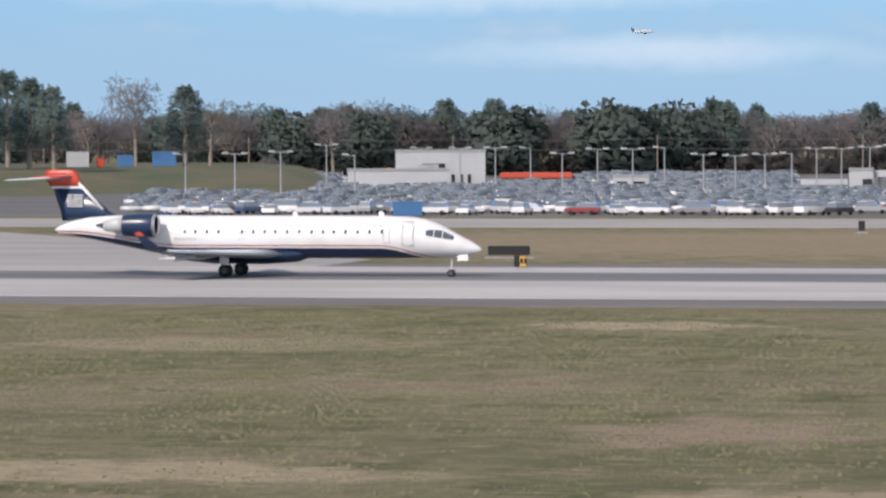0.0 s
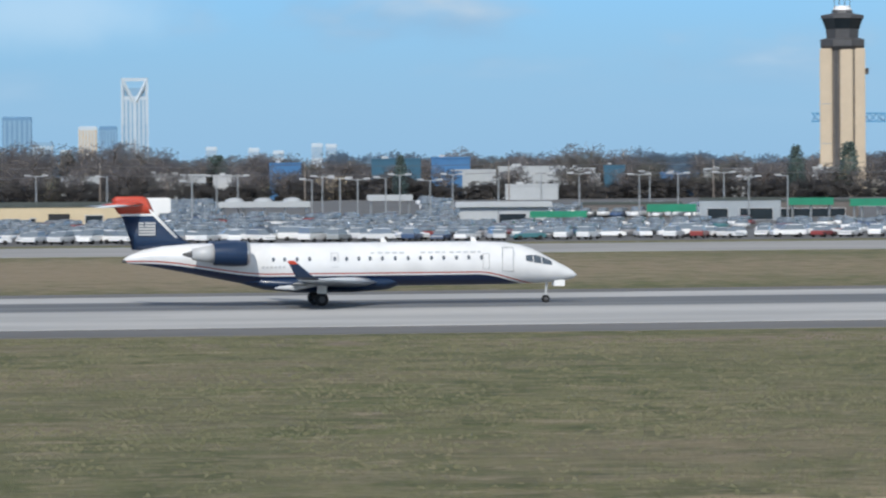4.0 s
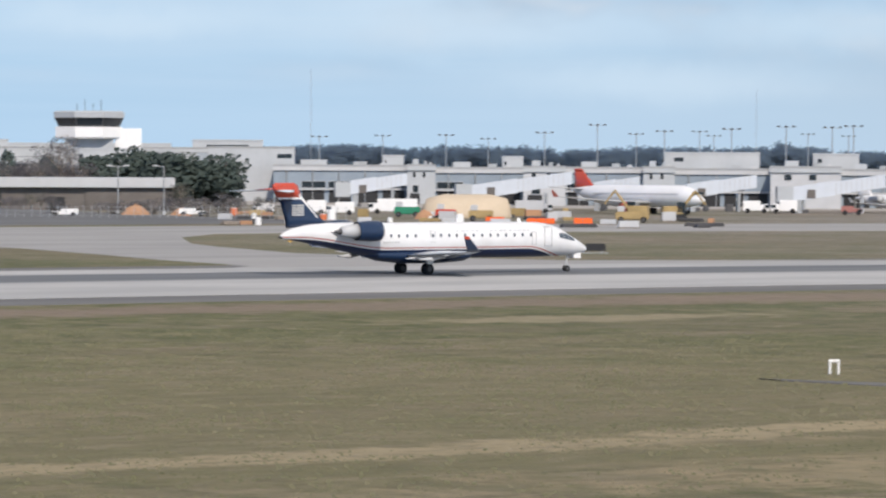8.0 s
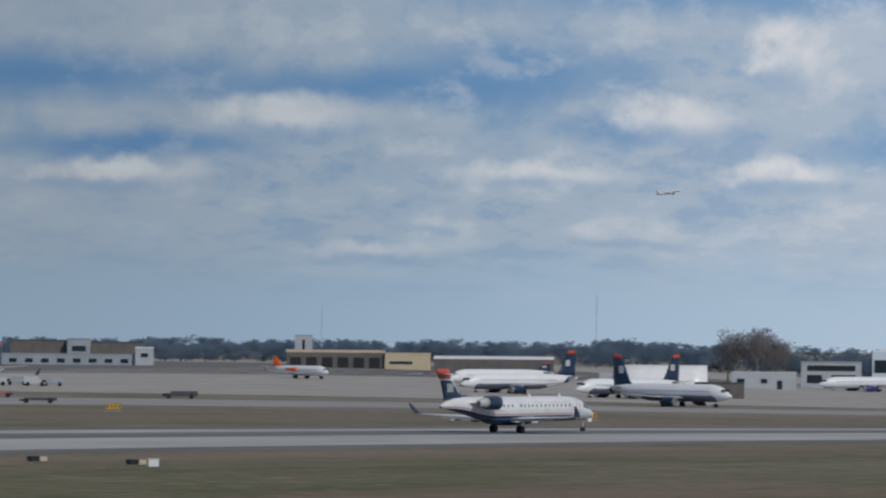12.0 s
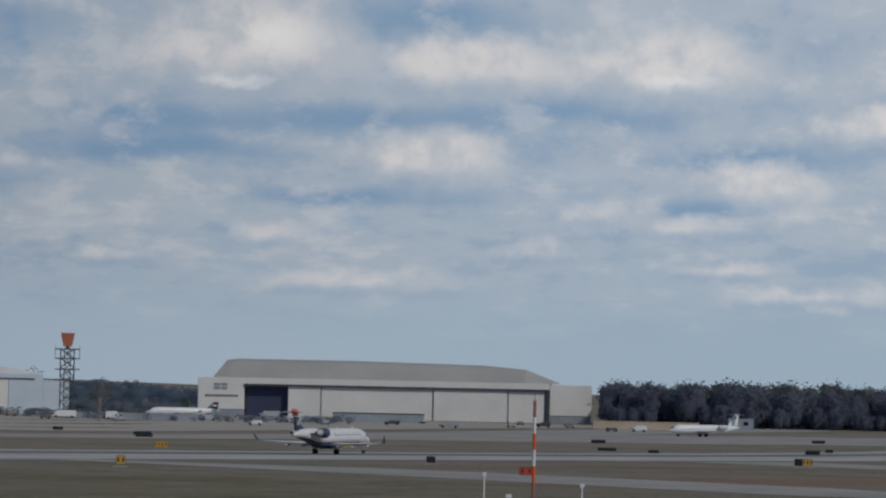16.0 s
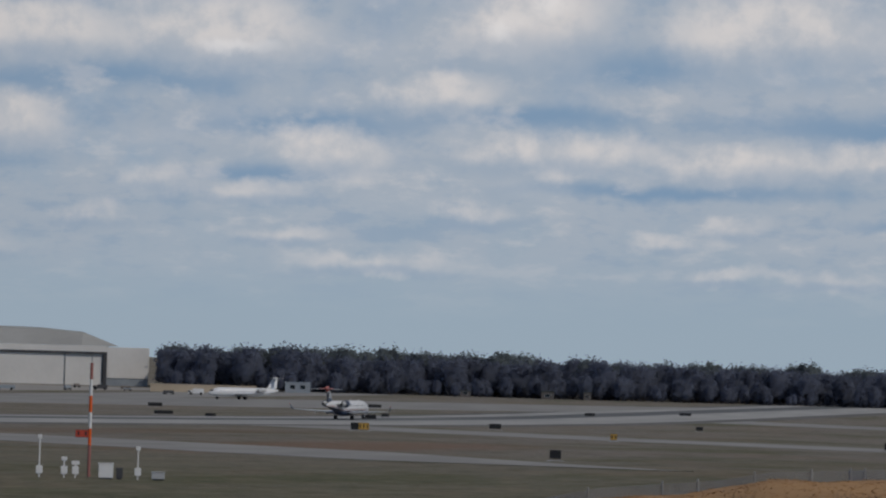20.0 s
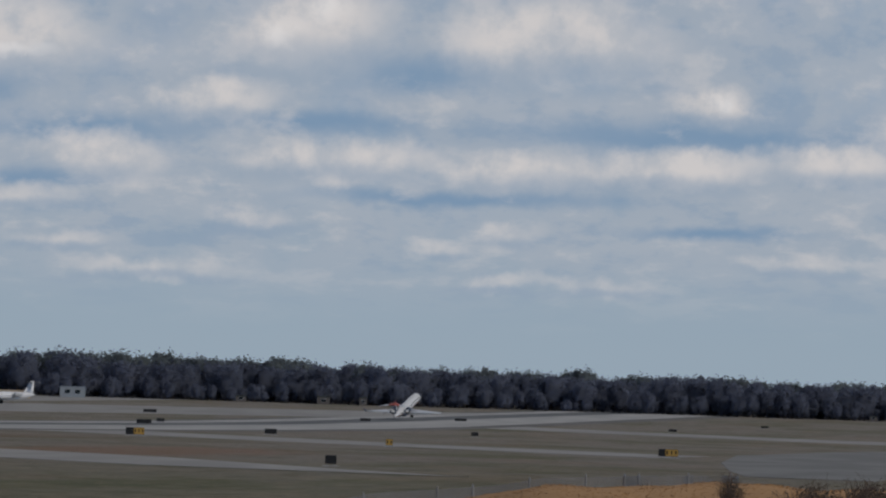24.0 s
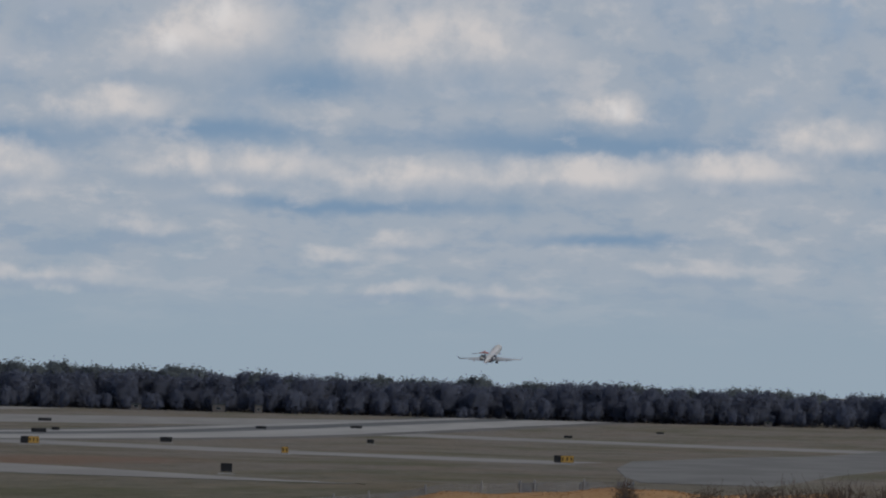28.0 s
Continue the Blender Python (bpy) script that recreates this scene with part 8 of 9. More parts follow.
for k, (az, d, ln, h, m, lb) in enumerate(((47.2, 900, 5, 2.2, GREYPAINT, "grey catering truck on the apron"), (47.5, 910, 5, 2.0, GREYPAINT, "grey service truck on the apron"), (47.8, 920, 5, 2.2, GREYWALL, "grey service truck on the apron"), (48.05, 915, 5, 2.2, GREYPAINT, "pale green service truck on the apron"), (48.3, 920, 5, 2.0, GREYWALL, "grey service truck on the apron"),
                                           (46.9, 750, 6, 1.4, FADEDRED, "faded red baggage tractor train"), (47.55, 755, 5, 1.3, FADEDRED, "faded red baggage tractor train"), (50.1, 800, 7, 1.5, DARKSTEEL, "dark flat trailer on the apron"), (48.1, 700, 6.5, 1.0, DARKSTEEL, "dark flat trailer on the apron"), (41.25, 770, 4, 1.7, FADEDRED, "faded red loader beside a gate"),
                                           (43.35, 770, 4, 1.7, FADEDRED, "faded red loader beside a gate"), (40.3, 780, 5, 2.6, WHITE, "white service truck at the gates"), (39.9, 780, 5, 2.4, WHITE, "white service truck at the gates"), (34.0, 720, 5, 2.4, WHITE, "white lorry on the building site"), (34.75, 740, 9, 2.8, WHITE, "white lorry on the building site"),
                                           (36.75, 760, 7, 2.4, GREYPAINT, "grey lorry on the building site"), (33.6, 730, 5, 2.6, WHITE, "white lorry on the building site"), (32.9, 730, 4, 2.0, WHITE, "white van on the building site"), (60.55, 1180, 5.5, 2.9, WHITE, "white truck beside the hangars"), (61.1, 1200, 6, 1.8, WHITE, "white van beside the hangars"),
                                           (62.3, 1480, 9, 2.8, WHITE, "white trailer beside the hangars"), (63.0, 1480, 6, 3.0, WHITE, "white trailer beside the hangars"), (65.2, 1560, 8, 3.5, GREYPAINT, "grey truck in a hangar door"), (65.0, 1400, 5, 1.8, WHITE, "white van on the apron"), (29.0, 680, 4.5, 1.6, WHITE, "white car by the fence"),
                                           (28.3, 690, 4.5, 1.6, BLUEPAINT, "blue car by the fence"), (30.1, 680, 4.5, 1.5, WHITE, "white car by the fence"), (31.9, 690, 4.5, 1.5, WHITE, "white car by the fence"), (19.2, 630, 4.6, 1.6, BLACK, "black car by the road"), (20.0, 630, 4.6, 1.5, GREYPAINT, "grey car by the road"), (21.5, 625, 4.8, 1.5, WHITE, "white car by the road"),
                                           (22.2, 625, 4.8, 1.6, WHITE, "white car by the road"), (23.6, 625, 4.8, 1.6, GREYPAINT, "grey car by the road"), (24.1, 625, 5.0, 1.9, WHITE, "white car by the road"), (27.2, 640, 4.6, 2.0, WHITE, "white pickup by the road"))):
    box_vehicle("service_truck" if h > 2.1 else "car", lb, "truck" if h > 2.1 else "car", az, d, ln, h, m, None, 180 if k % 3 else 0)


# ---- other airliners ----
TEALNAVY = material("navy_tail_paint", (0.007, 0.028, 0.066), 0.3, vary=0.2, scale=0.5)
PURPLE = material("purple_tail_paint", (0.045, 0.03, 0.16), 0.35, vary=0.2, scale=0.5)
AIRWHITE = material("airliner_white", (0.78, 0.79, 0.80), 0.35, vary=0.08, scale=0.3, coat=0.2)
BELLY = material("airliner_grey_belly", (0.10, 0.11, 0.15), 0.4, vary=0.2, scale=0.3)


def airliner(label, m, length=37.6, dia=3.95, tail=None, tip=None, belly=True, engines="wing", tail_h=11.8, gear=True, windows=True, body=None):
    """A parked or flying airliner: nose at x = 0, facing +x, wheels on z = 0."""
    tail, tip = tail or TEALNAVY, tip or RED
    t = thing("airliner", label, "airplane", m)
    L, r = length, dia / 2
    zc = r + 1.35 * dia / 3.95
    st = [(0, zc - 0.35 * r, 0.05), (-0.03, zc - 0.32 * r, 0.35), (-0.06, zc - 0.2 * r, 0.62), (-0.10, zc - 0.06 * r, 0.86), (-0.15, zc, 1.0), (-0.4, zc, 1.0), (-0.66, zc, 1.0), (-0.78, zc + 0.12 * r, 0.86), (-0.90, zc + 0.32 * r, 0.52), (-0.98, zc + 0.48 * r, 0.2), (-1.0, zc + 0.5 * r, 0.08)]
    part("fuselage", loft([oval(x * L, z, k * r, k * r * 1.04, 20) for x, z, k in st]), body or AIRWHITE, t, "white fuselage", True)
    if belly:
        part("belly", loft([oval(x * L, zc - 0.45 * r, k * r, k * r * 0.62, 20) for x, k in ((-0.08, 0.5), (-0.13, 0.985), (-0.4, 1.0), (-0.66, 0.985), (-0.74, 0.6))]), BELLY, t, "dark navy belly", True)
    part("cockpit_window", box(-0.062 * L, -0.04 * L, -0.60 * r, 0.60 * r, zc + 0.22 * r, zc + 0.45 * r, 0.08), GLASS, t, "dark cockpit glass")
    if windows:
        for s in (-1, 1):
            part("window_strip", box(-0.78 * L, -0.14 * L, s * r * 0.985 - 0.02, s * r * 0.985 + 0.02, zc + 0.16 * r, zc + 0.26 * r), GREYPAINT, t, "faint row of cabin windows")
    span = 0.45 * L
    tz = tail_h
    high = engines == "tail"
    for s in (-1, 1):
        wing = part("wing", loft([foil(-0.34 * L, 0.19 * L, s * r * 0.6, zc - 0.62 * r, 0.10), foil(-0.47 * L, 0.09 * L, s * span * 0.45, zc - 0.45 * r, 0.09), foil(-0.57 * L, 0.04 * L, s * span, zc - 0.05 * r, 0.08)]), GREYPAINT, t, "pale grey swept wing", True)
        part("wing_tip", loft([foil(-0.57 * L, 0.04 * L, s * span, zc - 0.05 * r, 0.08), foil(-0.60 * L, 0.015 * L, s * (span + 0.3), zc + 0.55 * r, 0.08)]), tail, wing)
        if engines == "wing":
            yc, zx = s * span * 0.35, zc - 1.05 * r
            e = part("engine", loft([oval(-0.33 * L, zx, 0.95, 0.95, 16, yc), oval(-0.345 * L, zx, 1.08, 1.08, 16, yc), oval(-0.40 * L, zx, 1.1, 1.1, 16, yc), oval(-0.445 * L, zx, 0.6, 0.6, 16, yc)]), tail, t, "dark engine nacelle", True)
            part("intake_lip", tube((-0.325 * L, yc, zx), (-0.333 * L, yc, zx), 0.98, n=16), ALLOY, e)
            part("pylon", box(-0.43 * L, -0.36 * L, yc - 0.15, yc + 0.15, zx + 0.8, zc - 0.45 * r), GREYPAINT, t)
        elif engines == "tail":
            part("engine", loft([oval(-0.66 * L, zc + 0.4 * r, 0.6, 0.6, 14, s * (r + 0.8)), oval(-0.68 * L, zc + 0.4 * r, 0.7, 0.7, 14, s * (r + 0.8)), oval(-0.78 * L, zc + 0.4 * r, 0.45, 0.45, 14, s * (r + 0.8))]), GREYPAINT, t, "", True)
        elif engines == "prop":
            part("engine", loft([oval(-0.36 * L, zc + 0.4, 0.2, 0.2, 12, s * span * 0.4), oval(-0.38 * L, zc + 0.4, 0.55, 0.6, 12, s * span * 0.4), oval(-0.55 * L, zc + 0.4, 0.3, 0.3, 12, s * span * 0.4)]), tail, t, "", True)
        zt = tz - 0.3 if high else zc + 0.55 * r
        part("tailplane", loft([foil(-0.87 * L, 0.09 * L, s * 0.2, zt, 0.08), foil(-0.955 * L, 0.035 * L, s * 0.165 * L, zt + (0.0 if high else 0.5), 0.08)]), GREYPAINT, t, "", True)
    zb = zc + 0.8 * r
    part("fin", loft([foil(-0.79 * L, 0.18 * L, 0, zb - 0.3, 0.05, vertical=True), foil(-0.835 * L, 0.14 * L, 0, zb + 0.12 * (tz - zb), 0.055, vertical=True), foil(-0.905 * L, 0.075 * L, 0, zb + 0.86 * (tz - zb), 0.06, vertical=True)]), tail, t, "dark painted fin", True)
    part("fin_tip", loft([foil(-0.905 * L, 0.075 * L, 0, zb + 0.86 * (tz - zb), 0.064, vertical=True), foil(-0.92 * L, 0.064 * L, 0, tz, 0.06, vertical=True)]), tip, t, "coloured fin tip", True)
    if tail is TEALNAVY:
        for s in (-1, 1):
            part("fin_emblem", box(-0.925 * L, -0.888 * L, s * 0.012 * L * 0.33 - 0.08 + s * 0.15, s * 0.012 * L * 0.33 + 0.08 + s * 0.15, zb + 0.38 * (tz - zb), zb + 0.62 * (tz - zb)), GREYPAINT, t, "pale square emblem")
    if gear:
        for x, yy in ((-0.13 * L, 0.0), (-0.48 * L, -0.1 * L * 0.9), (-0.48 * L, 0.1 * L * 0.9)):
            part("gear_leg", tube((x, yy, 0.5), (x, yy, zc - 0.6 * r), 0.14), GREYPAINT, t)
            rr = 0.40 if yy == 0 else 0.55
            for o in (-0.3, 0.3):
                part("wheel", tube((x, yy + o - 0.17, rr), (x, yy + o + 0.17, rr), rr, n=14), TYRE, t)
    return t


def parked(az_nose, az_tail, d, length, label, toward=True, **kw):
    """An airliner on the apron whose nose and tail lie at two headings; toward: its nose comes towards the overlook."""
    wide = d * radians(abs(az_nose - az_tail))
    c = min(0.999, wide / length)
    turn = math.degrees(math.acos(c))
    mid = (az_nose + az_tail) / 2
    ang = (180 + turn if toward else 180 - turn) if az_nose < az_tail else (-turn if toward else turn)
    m = facing(mid, d) @ pose(0, 0, 0.04, 0, 0, ang) @ pose(length / 2, 0, 0)
    return airliner(label, m, length, **kw)


TAXIING = airliner("white and navy airliner taxiing along the parallel taxiway", pose(473.5, 483, 0, 0, 0, 180), 41.5, tail_h=11.7)
parked(44.35, 45.25, 850, 40, "white airliner with a dark tail at a gate", tail_h=14.0, tip=RED)
parked(46.30, 47.62, 840, 37.6, "white and navy airliner at a gate", tail_h=9.6)
parked(45.2, 46.35, 880, 34, "white airliner with a navy tail at a gate", tail_h=11)
parked(45.8, 46.95, 795, 26.8, "white regional jet parked at a gate", engines="tail", dia=2.7, tail_h=6.3, tail=AIRWHITE, tip=AIRWHITE, belly=False)
parked(39.16, 37.27, 760, 38, "white airliner with a red tail at a gate", tail=RED, tip=RED, belly=False, tail_h=8.4)
parked(42.70, 41.30, 795, 27, "white regional jet with dark stripes at a gate", engines="tail", dia=2.7, tail=AIRWHITE, tip=AIRWHITE, tail_h=6.6, belly=False)
parked(52.20, 51.40, 1180, 25, "small white propeller airliner with an orange tail on the apron", engines="prop", dia=2.8, tail=ORANGE, tip=ORANGE, tail_h=6.4, belly=False)
parked(54.08, 55.75, 1075, 37.6, "white and navy airliner waiting on the apron", tail_h=11.6)
parked(53.90, 55.40, 1170, 39, "white airliner behind another on the apron", tail_h=7.4)
parked(57.92, 56.20, 955, 37.6, "white and navy airliner turned towards the runway", tail_h=12.2)
parked(55.72, 57.22, 1075, 37.6, "white and navy airliner behind another on the apron", tail_h=11.8)
parked(59.15, 60.72, 1450, 45, "white cargo airliner with a purple tail before a hangar", tail=PURPLE, tip=PURPLE, belly=False, tail_h=13)
parked(63.45, 64.5, 1570, 30, "pale blue airliner parked behind a hangar", tail_h=6.5, dia=3.0, belly=False)
SLOW = parked(70.75, 71.75, 1345, 26, "white regional airliner rolling before dark woods", engines="tail", dia=2.9, tail=AIRWHITE, tip=AIRWHITE, tail_h=7.6, belly=False)
FAR_NORTH = airliner("distant white airliner flying low over the woods", pose(0, 0, 0), 20, dia=2.4, tail_h=6.2, gear=False, windows=False, belly=False, body=WINGGREY, tail=NAVY, tip=NAVY)
FAR_SOUTH = airliner("distant white airliner climbing away", pose(0, 0, 0), 22, dia=2.5, tail_h=6.6, gear=False, windows=False, belly=False, tail=WINGGREY, tip=WINGGREY)


# ---- hangars and the south side ----
# dark blue for the shade inside the hangar's open bay
BAYSHADE = material("painted_bay_shade", (0.05, 0.06, 0.115), 0.9, vary=0.2, scale=0.3)
CARGOBLUE = material("pale_blue_cladding", (0.60, 0.68, 0.75), 0.7, vary=0.1, scale=0.08)


def big_hangar():
    d = 1650.0
    t = thing("maintenance_hangar", "huge pale maintenance hangar with sliding doors, one bay standing ajar", "hangar", facing(66.97, d) @ pose(0, 0, 0, 0, 0, -3))
    w = d * radians(5.60)
    x0 = -w / 2
    fx = lambda px: x0 + (px - 194) / 698.0 * w
    part("north_block", box(fx(194), fx(276), 0, 45, 3.0, 16.0, 0.15), HANGARWHITE, t, "pale blank end block")
    part("north_plinth", box(fx(194) + 0.3, fx(276), 0.3, 45, -2, 2.99), GREYWALL, t, "darker base")
    part("south_block", box(fx(818), fx(892), 0, 45, 3.0, 15.6, 0.15), HANGARWHITE, t, "pale blank end block")
    part("south_plinth", box(fx(818), fx(892) - 0.3, 0.3, 45, -2, 2.99), GREYWALL, t, "darker base")
    part("lintel", box(fx(276) + 0.01, fx(818) - 0.01, 0.2, 4, 13.6, 16.0), HANGARWHITE, t, "pale lintel over the doors")
    part("door_track", box(fx(276) + 0.02, fx(818) - 0.02, -0.6, 0.19, 12.7, 13.6), DARKSTEEL, t, "dark door track")
    part("jamb", box(fx(812), fx(818) - 0.02, -0.4, 0.6, -1, 13.0), DARKSTEEL, t, "dark door jamb")
    e0, e1 = fx(354), fx(811)
    leaves = (0.0, 0.13, 0.565, 0.855, 1.0)
    for k, (u0, u1) in enumerate(zip(leaves, leaves[1:])):
        a, b = e0 + (e1 - e0) * u0, e0 + (e1 - e0) * u1
        dr = part("sliding_door", box(a + 0.12, b - 0.12, 0.3 + 0.25 * (k % 2), 0.8 + 0.25 * (k % 2), -1.5, 12.69, 0.05), HANGARWHITE, t, "tall pale sliding door")
        part("door_rib", box(b - 0.4, b - 0.12, 0.2 + 0.25 * (k % 2), 0.29 + 0.25 * (k % 2), -1.5, 12.6), DARKWALL if k == 1 else GREYWALL, dr)
    # added panel: its colour stands in for the bay's shaded interior
    part("inner_curtain", box(fx(276) + 0.5, fx(354) + 2.0, 3.2, 3.5, -1.5, 12.6), BAYSHADE, t, "added dark blue panel painting the shade inside the open bay")
    part("back_wall", box(fx(276), fx(818), 44, 45, -2, 15.9), GREYWALL, t)
    part("floor", box(fx(276), fx(818), 4, 44, -1.2, -0.9), GREYWALL, t)
    prof = []
    for u, k in ((0.035, 0.0), (0.06, 0.92), (0.09, 1.0), (0.4, 1.0), (0.72, 0.90), (0.83, 0.72), (0.92, 0.0)):
        x = x0 + u * w
        prof.append([(x, 4.0, 16.02), (x, 14, 16.03 + 6.6 * k), (x, 22, 16.04 + 7.8 * k), (x, 34, 16.03 + 6.6 * k), (x, 44, 16.02)])
    part("roof", loft(prof), HANGARROOF, t, "pale weathered pitched roof")
    for i in range(2):
        for k in range(2):
            part("emblem", box(fx(222) + i * 3.0, fx(222) + i * 3.0 + 2.6, -0.08, -0.003, 11.0 + k * 1.5, 12.2 + k * 1.5), GREYWALL, t, "grey square emblem")
    for k in range(11):
        part("letter_bar", box(fx(207) + k * 1.25, fx(207) + k * 1.25 + 0.9, -0.08, -0.003, 8.0, 9.0), DARKWALL, t, "dark lettering bar")


big_hangar()


def second_hangar():
    d = 1560.0
    t = thing("cargo_hangar", "pale blue-grey cargo hangar with wide doors", "hangar", facing(60.95, d))
    w = d * radians(2.1)
    part("front", box(-w / 2, w / 2, 0, 40, -2, 14.6, 0.1), CARGOBLUE, t)
    roof = [[(x, 0.5, 14.61), (x, 20, z), (x, 39.5, 14.61)] for x, z in ((-w / 2, 15.0), (-w / 4, 17.2), (w / 4, 17.2), (w / 2 - 2, 15.4))]
    part("roof", loft(roof), WHITE, t, "low white roof")
    part("door_track", box(-w * 0.38, w * 0.44, -0.5, -0.003, 12.4, 13.0), DARKSTEEL, t)
    for k in range(5):
        a = -w * 0.37 + k * w * 0.16
        part("sliding_door", box(a, a + w * 0.155, -0.35, -0.003, -1.5, 12.3), HANGARWHITE if k != 4 else CARGOBLUE, t)
    part("office_window", box(-w / 2 + 0.8, -w / 2 + 6.5, -0.1, -0.003, 6.5, 11.5), GLASS, t)
    part("letter_bar", box(-w * 0.1, w * 0.12, -0.42, -0.36, 9.2, 9.8), GREYWALL, t)
    part("plinth", box(-w / 2, w / 2, -0.2, -0.004, -2, 1.2), DARKWALL, t)
    part("annexe", box(w / 2 + 0.02, w / 2 + 10, 0, 30, -2, 12.2, 0.1), CARGOBLUE, t)


second_hangar()


RADARRED = material("faded_radar_red", (0.46, 0.15, 0.08), 0.7, vary=0.2, scale=0.5)


def radar_tower():
    t = thing("radar_tower", "lattice radar tower with an orange antenna", "radar tower", facing(62.33, 1500))
    bm = bmesh.new()
    lattice(bm, (0, 0, -1), (0, 0, 25), 5.0, 8, 0.3)
    lattice(bm, (0, 0, -1), (0, 0, 25), 2.2, 10, 0.22)
    part("frame", bm, DARKSTEEL, t, "dark lattice frame")
    for z in (17.5, 21.5, 25):
        part("platform", box(-4.6, 4.6, -4.6, 4.6, z, z + 0.4), DARKSTEEL, t)
    bm = bmesh.new()
    for a, b in itertools.product((-4.5, 0, 4.5), (-4.5, 4.5)):
        add_tube(bm, (a, b, 21.5), (a, b, 26.5), 0.12, n=4)
        add_tube(bm, (b, a, 21.5), (b, a, 26.5), 0.12, n=4)
    part("railing", bm, DARKSTEEL, t)
    bm = bmesh.new()
    profile = [(-2.6, 31.2), (2.6, 31.2), (1.6, 26.2), (-1.6, 26.2)]
    vs = [[bm.verts.new((x, y, z)) for x, z in profile] for y in (-0.5, 0.5)]
    bm.faces.new(vs[0])
    bm.faces.new(vs[1][::-1])
    for i in range(4):
        bm.faces.new((vs[0][i], vs[1][i], vs[1][(i + 1) % 4], vs[0][(i + 1) % 4]))
    bmesh.ops.recalc_face_normals(bm, faces=bm.faces[:])
    part("antenna", bm, RADARRED, t, "faded orange red radar antenna")
    part("pedestal", tube((0, 0, 25), (0, 0, 26.3), 0.8), DARKSTEEL, t)


radar_tower()
building("house", "small pale house at the edge of the woods", "house", 71.71, 72.07, 1575, 3.8, 8, GREYWALL, GREYWALL, windows=((0.2, 0.4, 1.5, 3), (0.6, 0.8, 1.5, 3)))
for az, d, w, h, lb in ((75.35, 1590, 5, 4, "small dark shed under the trees"), (75.95, 1590, 3, 4.2, "small dark shed under the trees"), (83.18, 1585, 3, 2.6, "small dark shed under the trees"), (74.2, 1588, 4, 3, "small dark shed under the trees")):
    building("shed", lb, "shed", az, az + math.degrees(w / d), d, h * 0.7, 4, DARKWALL, DARKROOF, windows=((0.3, 0.7, 1, 2),))
building("low_wall", "long low tan blast fence beside the hangar", "fence", 69.8, 71.3, 1500, 2.6, 2, CREAM, CREAM)
building("low_wall", "long low green shed before the hangar doors", "building", 66.1, 67.4, 1560, 3.2, 4, GREYWALL, DARKROOF)
building("low_wall", "long low grey fence between the hangars", "fence", 61.9, 64.2, 1480, 2.2, 2, GREYWALL, GREYWALL)

# service vehicles and ground gear before the hangars
YARD = random.Random(23)
for k in range(34):
    az = YARD.uniform(59.6, 66.2) if k < 24 else YARD.uniform(66.2, 70.5)
    d = YARD.uniform(1410, 1560)
    if k % 3 == 0:
        box_vehicle("service_truck", "small service truck parked before the hangars", "truck", az, d, YARD.uniform(4.5, 7.5), YARD.uniform(1.7, 2.6), YARD.choice((WHITE, GREYPAINT, DARKSTEEL, BLUEPAINT, GREYWALL)), None, YARD.choice((0, 180, 40)), group="vehicles before the hangars")
    else:
        t = thing("cargo_dolly", "dark baggage dolly with crates before the hangars", "dolly", facing(az, d) @ pose(0, 0, 0, 0, 0, YARD.uniform(-40, 40)), group="dollies before the hangars")
        w = YARD.uniform(2.0, 4.5)
        part("bed", box(-w / 2, w / 2, -0.8, 0.8, 0.5, 0.68), DARKSTEEL, t)
        part("crate", box(-w / 2 + 0.2, w / 2 - 0.3, -0.7, 0.7, 0.685, YARD.uniform(1.0, 1.9), 0.05), YARD.choice((DARKSTEEL, GREYWALL, BARK, GREYPAINT, DARKWALL)), t)
        for x in (-w * 0.36, w * 0.36):
            for s in (-1, 1):
                part("wheel", tube((x, s * 0.6, 0.27), (x, s * 0.8, 0.27), 0.27, n=10), TYRE, t)


# ---- airfield furniture near the runway ----
def on_ground(x, y, turn=0.0, lift=0.0):
    return pose(x, y, level(x, y) + lift, 0, 0, turn)


def guidance_sign(x, y, w, h, front, label, turn=0.0, split=0.0):
    """A taxiway sign on short legs; split: the share of the face that is black."""
    t = thing("taxiway_sign", label, "sign", on_ground(x, y, turn), group="taxiway signs")
    part("cabinet", box(-w / 2, w / 2, -0.12, 0.12, 0.25, 0.25 + h, 0.03), BLACK, t, "black sign cabinet")
    if front is not BLACK:
        part("face", box(-w / 2 + w * split + 0.04, w / 2 - 0.04, -0.15, -0.125, 0.3, 0.2 + h), front, t, "bright sign face")
        n = max(2, int(w * (1 - split) / 0.6))
        for k in range(n):
            u = -w / 2 + w * split + (k + 0.3) * w * (1 - split) / n
            part("letter_bar", box(u, u + 0.22, -0.165, -0.152, 0.25 + h * 0.3, 0.25 + h * 0.75), BLACK, t, "black lettering bar")
    for u in (-w / 3, w / 3):
        part("leg", tube((u, 0, -0.1), (u, 0, 0.25), 0.05, n=6), STEEL, t)
    part("pad", box(-w / 2 - 0.3, w / 2 + 0.3, -0.5, 0.5, -0.08, 0.05), OFFWHITE, t, "pale concrete pad")


def towards(x, y):
    return -math.degrees(math.atan2(x, y))


